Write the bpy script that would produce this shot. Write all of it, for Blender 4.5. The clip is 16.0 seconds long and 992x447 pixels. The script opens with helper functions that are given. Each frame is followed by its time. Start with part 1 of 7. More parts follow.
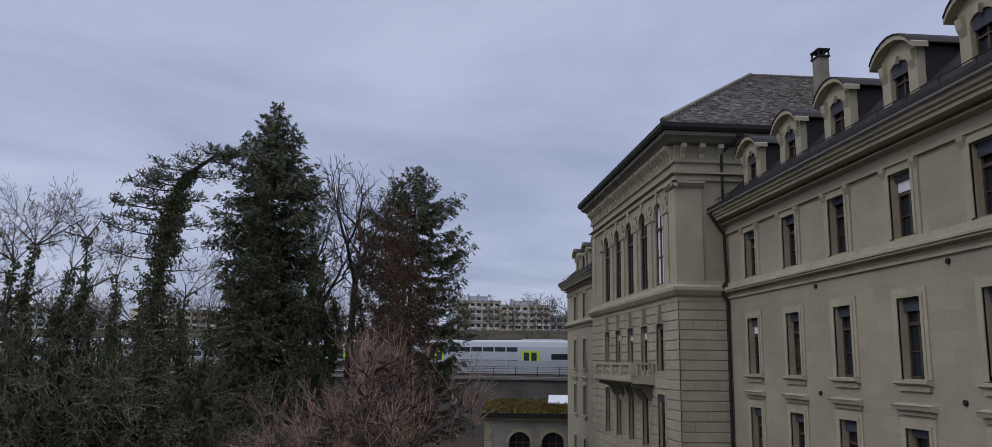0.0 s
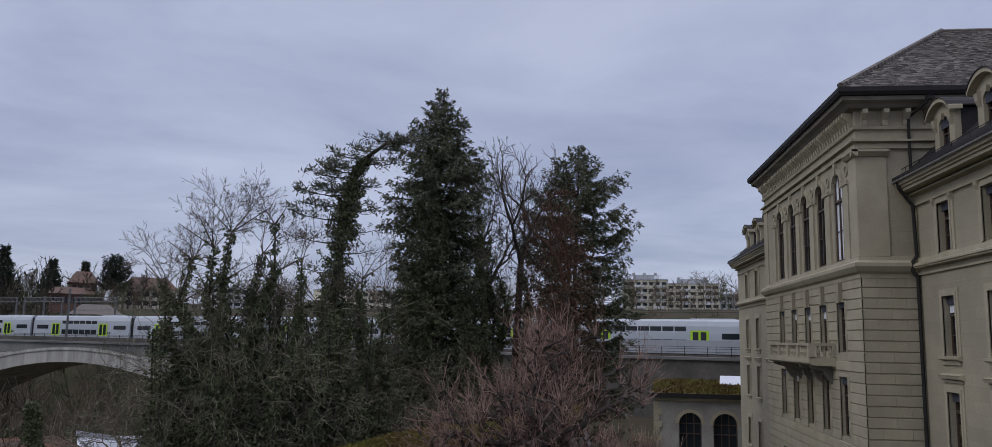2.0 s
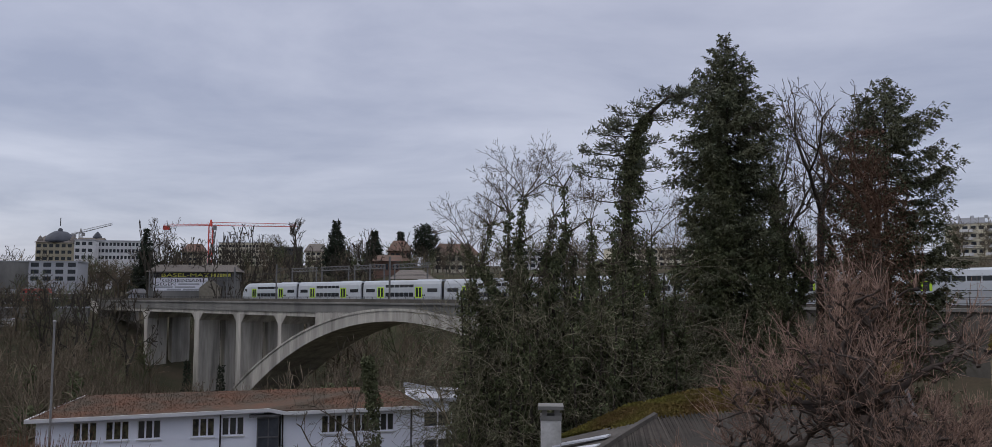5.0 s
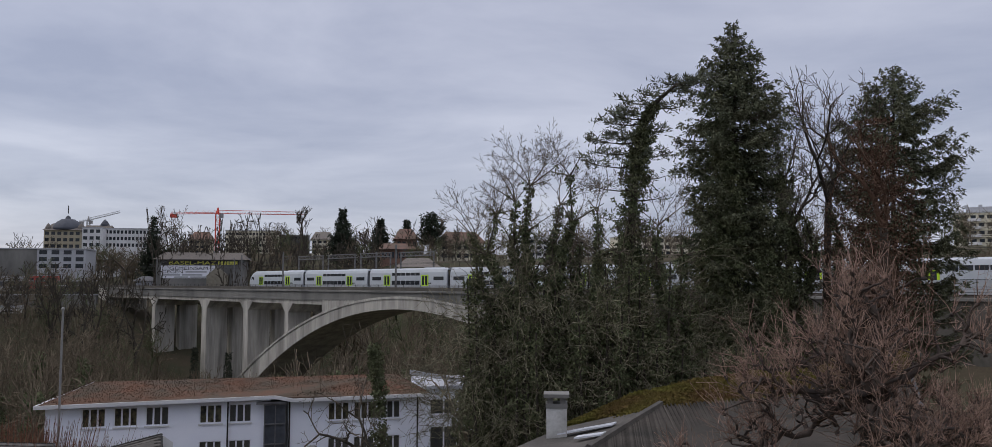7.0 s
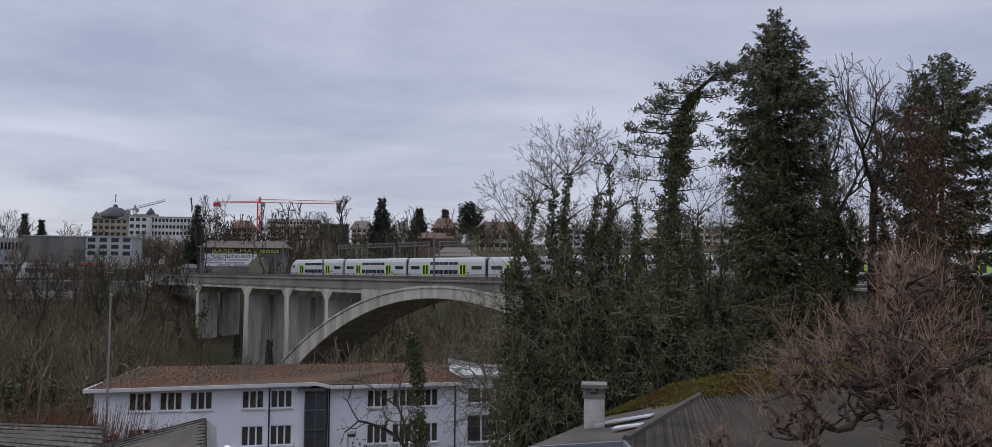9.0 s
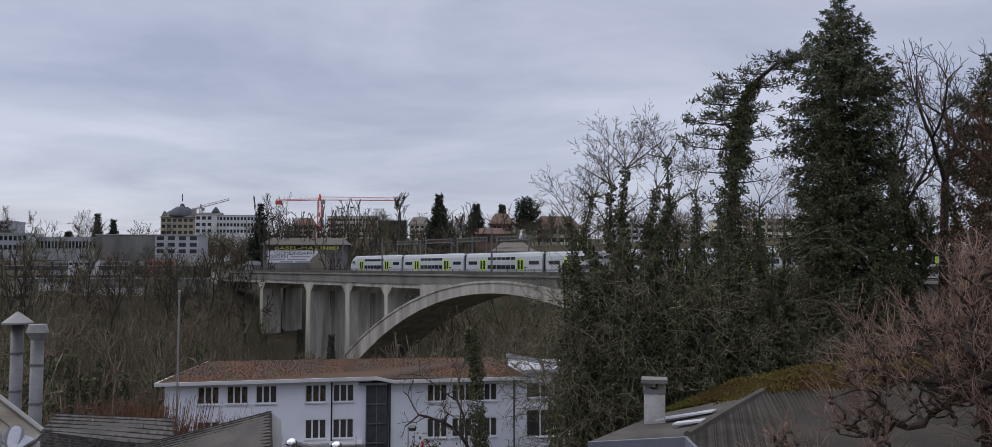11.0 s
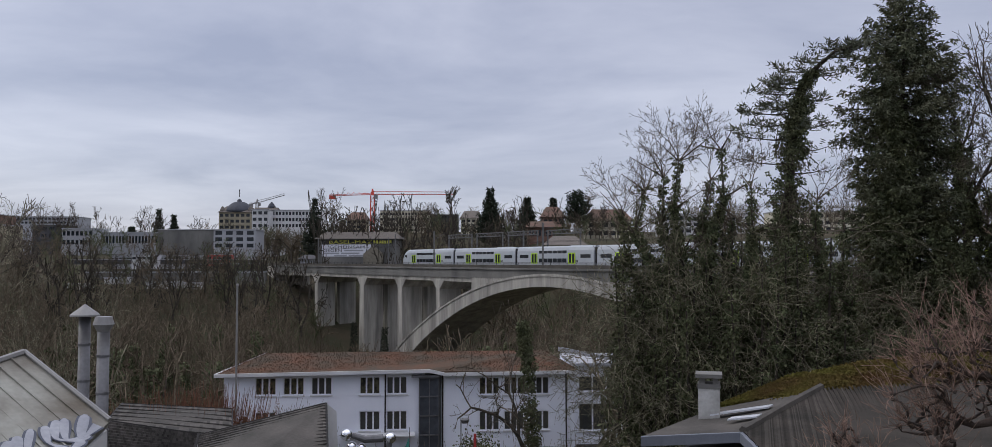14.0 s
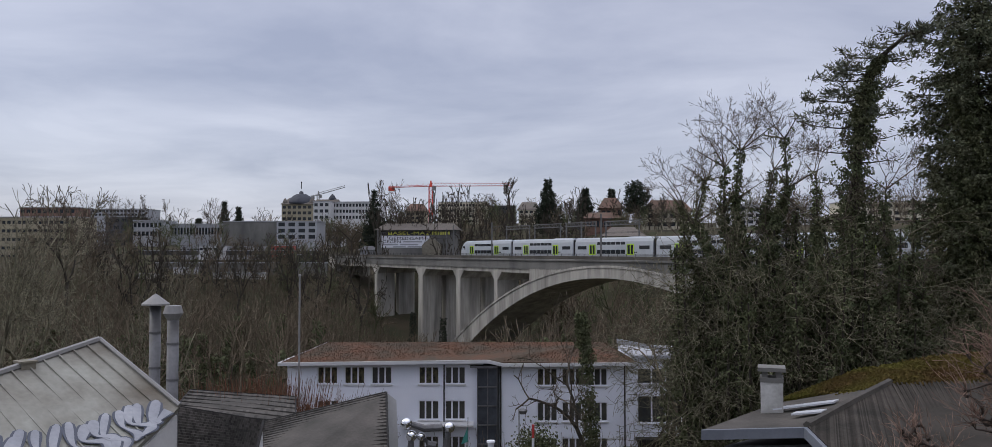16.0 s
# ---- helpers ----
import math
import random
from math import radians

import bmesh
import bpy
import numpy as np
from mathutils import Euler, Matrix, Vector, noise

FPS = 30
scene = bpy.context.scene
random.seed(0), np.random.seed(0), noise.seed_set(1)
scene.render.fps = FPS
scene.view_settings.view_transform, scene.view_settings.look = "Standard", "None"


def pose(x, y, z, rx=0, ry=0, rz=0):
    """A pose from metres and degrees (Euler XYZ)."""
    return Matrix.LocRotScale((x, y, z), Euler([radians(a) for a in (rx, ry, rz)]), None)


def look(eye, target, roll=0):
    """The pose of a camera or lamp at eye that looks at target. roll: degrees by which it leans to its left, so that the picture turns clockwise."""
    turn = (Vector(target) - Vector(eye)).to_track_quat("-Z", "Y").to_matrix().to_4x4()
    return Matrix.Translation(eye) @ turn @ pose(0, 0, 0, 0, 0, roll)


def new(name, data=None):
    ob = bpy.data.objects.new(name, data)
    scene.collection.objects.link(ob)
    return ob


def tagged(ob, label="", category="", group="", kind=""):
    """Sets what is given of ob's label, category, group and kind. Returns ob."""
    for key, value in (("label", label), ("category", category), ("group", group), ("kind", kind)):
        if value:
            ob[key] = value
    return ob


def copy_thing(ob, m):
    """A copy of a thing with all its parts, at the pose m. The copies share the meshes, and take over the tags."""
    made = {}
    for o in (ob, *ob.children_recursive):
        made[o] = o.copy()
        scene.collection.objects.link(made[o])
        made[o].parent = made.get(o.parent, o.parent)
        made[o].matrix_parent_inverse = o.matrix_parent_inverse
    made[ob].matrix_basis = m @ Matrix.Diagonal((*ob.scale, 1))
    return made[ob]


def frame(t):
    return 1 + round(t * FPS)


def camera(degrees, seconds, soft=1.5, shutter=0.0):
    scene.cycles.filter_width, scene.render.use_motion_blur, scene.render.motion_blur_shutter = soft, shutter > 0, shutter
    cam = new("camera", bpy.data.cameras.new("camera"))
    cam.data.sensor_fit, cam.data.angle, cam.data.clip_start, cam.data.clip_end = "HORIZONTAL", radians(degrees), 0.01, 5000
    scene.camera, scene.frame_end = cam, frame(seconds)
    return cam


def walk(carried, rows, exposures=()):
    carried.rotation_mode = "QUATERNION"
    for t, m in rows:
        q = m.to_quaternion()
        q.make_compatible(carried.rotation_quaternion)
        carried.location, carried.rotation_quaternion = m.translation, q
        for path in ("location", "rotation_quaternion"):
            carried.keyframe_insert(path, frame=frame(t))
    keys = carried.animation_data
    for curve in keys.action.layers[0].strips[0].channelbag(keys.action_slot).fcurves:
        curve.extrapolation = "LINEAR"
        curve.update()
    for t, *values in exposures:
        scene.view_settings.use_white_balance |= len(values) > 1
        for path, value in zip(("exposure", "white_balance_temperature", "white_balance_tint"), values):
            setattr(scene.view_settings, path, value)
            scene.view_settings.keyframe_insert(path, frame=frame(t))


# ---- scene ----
cam = camera(62.4, 16.0, soft=0.75)
ARM = 0.12
ROWS = [
    (0.0, -5.18, 9.67, -0.66), (0.5, -3.29, 9.45, -0.60), (1.0, -2.26, 9.17, -0.43), (1.5, -0.34, 8.73, -0.55),
    (2.0, 6.28, 8.06, -1.04), (2.5, 13.27, 7.42, -0.90), (3.0, 17.65, 6.80, -0.54), (3.5, 22.16, 6.09, -0.31),
    (4.0, 24.80, 5.68, 0.23), (6.5, 26.86, 4.34, 0.04), (7.0, 26.78, 4.14, -0.03), (7.5, 26.82, 3.82, -0.10),
    (8.0, 26.90, 3.67, -0.20), (8.5, 27.28, 3.53, -0.29), (9.0, 29.42, 3.41, -0.41), (9.5, 31.17, 3.39, -0.40),
    (12.0, 34.42, 2.87, 0.12), (12.5, 35.17, 2.80, 0.12), (13.0, 35.87, 2.67, 0.23), (13.5, 36.36, 2.63, 0.16),
    (14.0, 37.01, 2.59, 0.07), (14.5, 37.51, 2.37, 0.01), (15.0, 38.46, 2.28, -0.09), (15.5, 40.04, 2.11, 0.01),
    (16.0, 41.04, 1.98, 0.01),
]
# z = 0 is eye level; the camera turns at arm's length round one spot
walk(cam, [(t, pose(-ARM * math.sin(radians(a)), ARM * math.cos(radians(a)), 0, 90 + p, r, a)) for t, a, p, r in ROWS],
     [(0.0, 0.0, 6150, 10), (1.5, 0.0, 6150, 10), (4.0, 0.06, 6500, 9), (7.0, 0.16, 6680, 8), (12.0, 0.2, 6620, 8), (16.0, 0.2, 6600, 8)])

# ---------------------------------------------------------------- sky and light
SUN_AZ, SUN_EL = radians(115), radians(38)
world = bpy.data.worlds.new("world")
scene.world = world
world.use_nodes = True
wn, wl = world.node_tree.nodes, world.node_tree.links
wn.clear()
w_out = wn.new("ShaderNodeOutputWorld")
w_bg = wn.new("ShaderNodeBackground")
w_sky = wn.new("ShaderNodeTexSky")
w_sky.sky_type, w_sky.sun_disc = "NISHITA", False
w_sky.sun_elevation, w_sky.sun_rotation = SUN_EL, -SUN_AZ
w_skybg = wn.new("ShaderNodeBackground")
w_skybg.inputs[1].default_value = 0.02
wl.new(w_sky.outputs[0], w_skybg.inputs[0])
w_tc = wn.new("ShaderNodeTexCoord")
w_sep = wn.new("ShaderNodeSeparateXYZ")
wl.new(w_tc.outputs["Generated"], w_sep.inputs[0])
# cloud deck: project the direction onto a high plane, so that clouds flatten towards the horizon
w_h = wn.new("ShaderNodeMath"); w_h.operation = "MAXIMUM"; w_h.inputs[1].default_value = 0.0
wl.new(w_sep.outputs[2], w_h.inputs[0])
w_add = wn.new("ShaderNodeMath"); w_add.operation = "ADD"; w_add.inputs[1].default_value = 0.10
wl.new(w_h.outputs[0], w_add.inputs[0])
w_div = wn.new("ShaderNodeVectorMath"); w_div.operation = "DIVIDE"
w_comb = wn.new("ShaderNodeCombineXYZ")
for i in range(3):
    wl.new(w_add.outputs[0], w_comb.inputs[i])
wl.new(w_tc.outputs["Generated"], w_div.inputs[0])
wl.new(w_comb.outputs[0], w_div.inputs[1])
w_n1 = wn.new("ShaderNodeTexNoise")
w_n1.inputs["Scale"].default_value, w_n1.inputs["Detail"].default_value, w_n1.inputs["Roughness"].default_value = 0.8, 6, 0.55
w_n1.inputs["Distortion"].default_value = 0.4
wl.new(w_div.outputs[0], w_n1.inputs[0])
w_ramp = wn.new("ShaderNodeValToRGB")
w_ramp.color_ramp.elements[0].position, w_ramp.color_ramp.elements[0].color = 0.33, (0.285, 0.305, 0.420, 1)
w_ramp.color_ramp.elements[1].position, w_ramp.color_ramp.elements[1].color = 0.68, (0.470, 0.485, 0.600, 1)
wl.new(w_n1.outputs[0], w_ramp.inputs[0])
w_high = wn.new("ShaderNodeMapRange")
w_high.interpolation_type = "SMOOTHSTEP"
w_high.inputs[1].default_value, w_high.inputs[2].default_value = 0.42, 0.95
w_high.inputs[3].default_value, w_high.inputs[4].default_value = 0.0, 0.6
wl.new(w_sep.outputs[2], w_high.inputs[0])
w_tone = wn.new("ShaderNodeMix"); w_tone.data_type = "RGBA"
w_tone.inputs[7].default_value = (0.43, 0.415, 0.43, 1)
wl.new(w_high.outputs[0], w_tone.inputs[0])
wl.new(w_ramp.outputs[0], w_tone.inputs[6])
wl.new(w_tone.outputs[2], w_bg.inputs[0])
# an overcast sky is about three times as bright overhead as near the horizon
w_zen = wn.new("ShaderNodeMapRange")
w_zen.interpolation_type = "SMOOTHSTEP"
w_zen.inputs[1].default_value, w_zen.inputs[2].default_value = 0.42, 1.0
w_zen.inputs[3].default_value, w_zen.inputs[4].default_value = 0.95, 3.2
wl.new(w_sep.outputs[2], w_zen.inputs[0])
wl.new(w_zen.outputs[0], w_bg.inputs[1])
w_mix = wn.new("ShaderNodeAddShader")
wl.new(w_bg.outputs[0], w_mix.inputs[0])
wl.new(w_skybg.outputs[0], w_mix.inputs[1])
wl.new(w_mix.outputs[0], w_out.inputs[0])
sun_data = bpy.data.lights.new("sun", "SUN")
sun_data.energy, sun_data.angle, sun_data.color = 0.6, radians(25), (1.0, 0.95, 0.88)
sun = new("sun", sun_data)
sun.matrix_world = look((0, 0, 60), (60 * math.sin(SUN_AZ) * math.cos(SUN_EL), -60 * math.cos(SUN_AZ) * math.cos(SUN_EL), 60 - 60 * math.sin(SUN_EL)))


# ---------------------------------------------------------------- materials
def mat(name, color, rough=0.8, var=0.25, scale=1.5, fine=25.0, bump=0.15, metal=0.0, tint=None, stretch=(1, 1, 1), per_object=0.0, per_island=0.0, spec=0.4):
    """Base colour varied at a coarse and a fine scale, with grain relief. tint: second colour of the coarse stains."""
    m = bpy.data.materials.new(name)
    m.use_nodes = True
    n, l = m.node_tree.nodes, m.node_tree.links
    b = n["Principled BSDF"]
    b.inputs["Roughness"].default_value, b.inputs["Metallic"].default_value = rough, metal
    b.inputs["Specular IOR Level"].default_value = spec
    tc = n.new("ShaderNodeTexCoord")
    mp = n.new("ShaderNodeMapping")
    mp.inputs["Scale"].default_value = stretch
    l.new(tc.outputs["Object"], mp.inputs[0])
    n1, n2 = n.new("ShaderNodeTexNoise"), n.new("ShaderNodeTexNoise")
    n1.inputs["Scale"].default_value, n1.inputs["Detail"].default_value = scale, 4
    n2.inputs["Scale"].default_value, n2.inputs["Detail"].default_value = fine, 3
    l.new(mp.outputs[0], n1.inputs[0])
    l.new(mp.outputs[0], n2.inputs[0])
    mx = n.new("ShaderNodeMix"); mx.data_type = "RGBA"
    t = tint or tuple(c * (1 - var) for c in color)
    mx.inputs[6].default_value, mx.inputs[7].default_value = (*color, 1), (*t, 1)
    rp = n.new("ShaderNodeMapRange")
    rp.inputs[1].default_value, rp.inputs[2].default_value = 0.35, 0.68
    l.new(n1.outputs[0], rp.inputs[0])
    l.new(rp.outputs[0], mx.inputs[0])
    hs = n.new("ShaderNodeHueSaturation")
    vr = n.new("ShaderNodeMapRange")
    vr.inputs[3].default_value, vr.inputs[4].default_value = 1 - var * 0.7, 1 + var * 0.7
    l.new(n2.outputs[0], vr.inputs[0])
    last = vr.outputs[0]
    for amount, kind in ((per_object, "ob"), (per_island, "is")):
        if amount:
            if kind == "ob":
                r = n.new("ShaderNodeObjectInfo").outputs["Random"]
            else:
                r = n.new("ShaderNodeNewGeometry").outputs["Random Per Island"]
            k = n.new("ShaderNodeMapRange")
            k.inputs[3].default_value, k.inputs[4].default_value = 1 - amount, 1 + amount
            l.new(r, k.inputs[0])
            mu = n.new("ShaderNodeMath"); mu.operation = "MULTIPLY"
            l.new(last, mu.inputs[0]); l.new(k.outputs[0], mu.inputs[1])
            last = mu.outputs[0]
    l.new(last, hs.inputs["Value"])
    l.new(mx.outputs[2], hs.inputs["Color"])
    l.new(hs.outputs[0], b.inputs["Base Color"])
    if bump:
        bp = n.new("ShaderNodeBump")
        bp.inputs["Strength"].default_value, bp.inputs["Distance"].default_value = bump, 0.03
        l.new(n2.outputs[0], bp.inputs["Height"])
        l.new(bp.outputs[0], b.inputs["Normal"])
    return m


def glass_mat(name, color=(0.02, 0.025, 0.03)):
    m = bpy.data.materials.new(name)
    m.use_nodes = True
    b = m.node_tree.nodes["Principled BSDF"]
    b.inputs["Base Color"].default_value = (*color, 1)
    b.inputs["Roughness"].default_value = 0.08
    b.inputs["Specular IOR Level"].default_value = 0.3
    return m


def lit_mat(name, color, strength):
    m = bpy.data.materials.new(name)
    m.use_nodes = True
    b = m.node_tree.nodes["Principled BSDF"]
    b.inputs["Base Color"].default_value = (*color, 1)
    b.inputs["Emission Color"].default_value = (*color, 1)
    b.inputs["Emission Strength"].default_value = strength
    return m


SAND = mat("sandstone", (0.365, 0.322, 0.225), 0.9, 0.18, 0.35, 9, 0.25, tint=(0.300, 0.268, 0.198))
# faint ashlar joints and blocks of slightly different tone
_n, _l = SAND.node_tree.nodes, SAND.node_tree.links
_tc, _sp, _cb, _bk = _n.new("ShaderNodeTexCoord"), _n.new("ShaderNodeSeparateXYZ"), _n.new("ShaderNodeCombineXYZ"), _n.new("ShaderNodeTexBrick")
_l.new(_tc.outputs["Object"], _sp.inputs[0])
_sum = _n.new("ShaderNodeMath")
_l.new(_sp.outputs[0], _sum.inputs[0]); _l.new(_sp.outputs[1], _sum.inputs[1])
_l.new(_sum.outputs[0], _cb.inputs[0]); _l.new(_sp.outputs[2], _cb.inputs[1])
_l.new(_cb.outputs[0], _bk.inputs[0])
for _k, _v in (("Scale", 1.0), ("Mortar Size", 0.008), ("Mortar Smooth", 0.3), ("Brick Width", 1.3), ("Row Height", 0.52), ("Bias", -0.2)):
    _bk.inputs[_k].default_value = _v
_bk.inputs["Color1"].default_value, _bk.inputs["Color2"].default_value, _bk.inputs["Mortar"].default_value = (1, 1, 1, 1), (0.88, 0.89, 0.88, 1), (0.80, 0.80, 0.78, 1)
_mx = _n.new("ShaderNodeMix"); _mx.data_type, _mx.blend_type = "RGBA", "MULTIPLY"
_mx.inputs[0].default_value = 1.0
_pb = _n["Principled BSDF"]
_l.new(_pb.inputs["Base Color"].links[0].from_socket, _mx.inputs[6]); _l.new(_bk.outputs[0], _mx.inputs[7])
_l.new(_mx.outputs[2], _pb.inputs["Base Color"])
SAND_TRIM = mat("sandstone_trim", (0.385, 0.342, 0.242), 0.9, 0.18, 0.8, 12, 0.2, per_object=0.05)
SAND_DARK = mat("weathered_sandstone", (0.22, 0.20, 0.155), 0.9, 0.25, 1.2, 14, 0.3, per_object=0.08)
SLATE = mat("slate_roof", (0.112, 0.100, 0.090), 0.95, 0.5, 2.5, 14, 0.5, tint=(0.165, 0.148, 0.130), per_object=0.12, per_island=0.5, spec=0.1)
ZINC = mat("zinc_sheet", (0.046, 0.042, 0.043), 0.8, 0.25, 0.9, 10, 0.1, spec=0.12)
BLUESLATE = mat("blue_slate", (0.050, 0.056, 0.072), 0.7, 0.3, 0.4, 5, 0.2)
WETSLATE = mat("dark_mansard_slate", (0.028, 0.026, 0.027), 0.85, 0.3, 1.5, 9, 0.4, spec=0.12)
DARKSTONE = mat("dark_embankment_stone", (0.115, 0.105, 0.092), 0.95, 0.45, 0.3, 2.5, 0.5, tint=(0.07, 0.066, 0.058), spec=0.15)
GUTTER = mat("painted_gutter", (0.24, 0.235, 0.23), 0.5, 0.15, 2, 20, 0.05)
DARKMETAL = mat("dark_metal", (0.026, 0.024, 0.023), 0.75, 0.25, 3, 20, 0.05, spec=0.2)
GALV = mat("galvanised_steel", (0.165, 0.165, 0.172), 0.55, 0.3, 1.2, 14, 0.08, metal=0.4, tint=(0.085, 0.083, 0.083))
CHROME = mat("polished_steel", (0.75, 0.76, 0.78), 0.08, 0.05, 2, 10, 0.0, metal=1.0)
FRAMEWOOD = mat("window_wood", (0.075, 0.05, 0.035), 0.6, 0.2, 3, 30, 0.1)
BLIND = mat("slate_blue_blind", (0.062, 0.065, 0.085), 0.8, 0.15, 3, 30, 0.1)
# white inner shades, and the sky reflection painted on one arch pane
WHITEBLIND_REFLECTION = mat("white_shade", (0.75, 0.76, 0.80), 0.7, 0.05, 2, 10, 0.0)
GLASS = glass_mat("window_glass")
HOUSEGLASS = mat("house_window_glass", (0.045, 0.048, 0.050), 0.1, 0.5, 0.6, 4, 0.0, tint=(0.085, 0.080, 0.062), spec=0.5)
TOWERGLASS = mat("stairwell_glass", (0.085, 0.095, 0.115), 0.12, 0.5, 0.5, 3, 0.0, tint=(0.035, 0.04, 0.05), spec=0.6)
GLASS_WARM = mat("lit_interior_glass", (0.10, 0.09, 0.05), 0.2, 0.5, 3.0, 9, 0.0, tint=(0.02, 0.02, 0.02))
CONCRETE = mat("aged_concrete", (0.44, 0.42, 0.375), 0.9, 0.5, 0.4, 2.0, 0.3, tint=(0.22, 0.21, 0.19), stretch=(1, 1, 0.12))
CONCRETE_D = mat("stained_concrete", (0.20, 0.195, 0.18), 0.9, 0.4, 0.15, 1.2, 0.3, tint=(0.10, 0.10, 0.095), stretch=(1, 1, 0.4))
BALLAST = mat("track_ballast", (0.13, 0.115, 0.10), 1.0, 0.4, 0.8, 8, 0.5)
RUST = mat("rusty_steel", (0.085, 0.06, 0.05), 0.7, 0.3, 2, 15, 0.2, metal=0.3)
TRAIN = mat("train_silver", (0.42, 0.45, 0.48), 0.4, 0.06, 0.6, 6, 0.0, tint=(0.38, 0.41, 0.44))
MAST = mat("mast_steel", (0.15, 0.15, 0.15), 0.6, 0.2, 0.6, 6, 0.0, metal=0.3)
TRAIN_G = mat("train_skirt_grey", (0.33, 0.35, 0.37), 0.45, 0.12, 0.6, 6, 0.0)
LIME = mat("train_door_lime", (0.42, 0.66, 0.03), 0.4, 0.08, 1, 8, 0.0)
BLACK = mat("black_rubber", (0.015, 0.015, 0.017), 0.6, 0.2, 2, 10, 0.05)
BLUEWALL = mat("pale_blue_render", (0.80, 0.82, 0.89), 0.85, 0.08, 0.3, 18, 0.1, tint=(0.72, 0.75, 0.83))
WHITEWALL = mat("white_render", (0.62, 0.62, 0.62), 0.85, 0.12, 0.4, 12, 0.1, tint=(0.5, 0.5, 0.5))
PALESTONE = mat("pale_weathered_render", (0.33, 0.315, 0.285), 0.9, 0.3, 0.5, 6, 0.2, tint=(0.22, 0.205, 0.18))
CREAM = mat("cream_render", (0.60, 0.56, 0.44), 0.85, 0.12, 0.1, 3, 0.1)
GREYWALL = mat("grey_cladding", (0.38, 0.39, 0.41), 0.7, 0.2, 0.1, 2, 0.1)
DARKWALL = mat("dark_cladding", (0.07, 0.07, 0.075), 0.6, 0.25, 0.1, 2, 0.1)
BRICKWALL = mat("reddish_brown_wall", (0.20, 0.12, 0.09), 0.85, 0.25, 0.2, 4, 0.1)
ROOFTILE = mat("brown_tile_roof", (0.15, 0.085, 0.065), 0.9, 0.35, 0.25, 4, 0.3, tint=(0.10, 0.075, 0.055))
REDGRASS = mat("sedum_roof", (0.082, 0.066, 0.050), 1.0, 0.45, 0.42, 5, 0.6, tint=(0.128, 0.068, 0.045), spec=0.1)
MOSS = mat("moss", (0.125, 0.115, 0.030), 1.0, 0.5, 0.6, 9, 0.7, tint=(0.10, 0.058, 0.028), spec=0.1)
SHEET_D = mat("dark_corrugated_sheet", (0.058, 0.051, 0.045), 0.95, 0.4, 0.8, 12, 0.4, tint=(0.036, 0.034, 0.030), per_island=0.4, spec=0.06)
FASCIA = mat("blue_grey_sheet", (0.17, 0.185, 0.215), 0.6, 0.2, 1.0, 12, 0.05, spec=0.3)
WHITEWASH = mat("stained_whitewash", (0.50, 0.50, 0.48), 0.9, 0.35, 1.2, 9, 0.3, tint=(0.27, 0.26, 0.24))
ETERNIT = mat("grey_corrugated_sheet", (0.098, 0.090, 0.082), 0.9, 0.35, 0.8, 10, 0.4, tint=(0.060, 0.057, 0.052), per_island=0.35, spec=0.1)
SEAM = mat("weathered_zinc_roof", (0.295, 0.295, 0.262), 0.65, 0.3, 0.65, 9, 0.08, metal=0.15, tint=(0.125, 0.108, 0.086), spec=0.2, stretch=(1, 1, 0.6))
PAINT_W = mat("white_spray_paint", (0.72, 0.73, 0.78), 0.6, 0.06, 2, 12, 0.0)
PAINT_L = mat("faded_white_spray_paint", (0.34, 0.35, 0.38), 0.7, 0.3, 1.2, 10, 0.0, tint=(0.24, 0.25, 0.28), spec=0.2)
PAINT_D = mat("dark_spray_paint", (0.07, 0.08, 0.11), 0.6, 0.1, 2, 12, 0.0)
PAINT_Y = mat("yellow_spray_paint", (0.62, 0.60, 0.10), 0.6, 0.1, 2, 12, 0.0)
CRANE_RED = mat("crane_red", (0.62, 0.07, 0.045), 0.5, 0.12, 0.5, 6, 0.0)
RED = mat("coach_red", (0.50, 0.05, 0.05), 0.45, 0.1, 0.5, 6, 0.0)
BARK = mat("bark", (0.075, 0.062, 0.050), 1.0, 0.4, 2.5, 20, 0.5, tint=(0.040, 0.038, 0.030), spec=0.1)
TWIG = mat("grey_brown_twig", (0.118, 0.098, 0.078), 1.0, 0.3, 1.0, 12, 0.0, per_island=0.4, spec=0.1)
TWIG_ALGAE = mat("green_grey_twig", (0.205, 0.190, 0.132), 1.0, 0.3, 1.0, 12, 0.0, per_island=0.5, spec=0.1, tint=(0.105, 0.095, 0.068))
# darker copy of the needles: shade of far conifers set as base colour
NEEDLE_SHADED = mat("dark_fir_needles", (0.042, 0.052, 0.036), 0.9, 0.3, 0.3, 4, 0.0, per_island=0.3, spec=0.08)
KNOT = mat("dark_knotty_bark", (0.060, 0.050, 0.045), 1.0, 0.45, 4.0, 30, 0.6, tint=(0.100, 0.078, 0.066), spec=0.1)
WOODTWIG = mat("far_wood_twig", (0.150, 0.118, 0.086), 1.0, 0.3, 0.3, 6, 0.0, per_object=0.25, per_island=0.3, spec=0.1, tint=(0.115, 0.100, 0.068))
TWIG_RED = mat("reddish_twig", (0.290, 0.200, 0.160), 0.9, 0.3, 1.0, 12, 0.0, per_island=0.55, spec=0.12, tint=(0.190, 0.128, 0.102))
TWIG_BRN = mat("brown_leafy_twig", (0.125, 0.078, 0.055), 1.0, 0.3, 1.0, 12, 0.0, per_island=0.45, spec=0.1)
NEEDLE = mat("spruce_needles", (0.092, 0.104, 0.064), 0.85, 0.35, 0.5, 8, 0.0, tint=(0.118, 0.118, 0.074), per_island=0.4, spec=0.12)
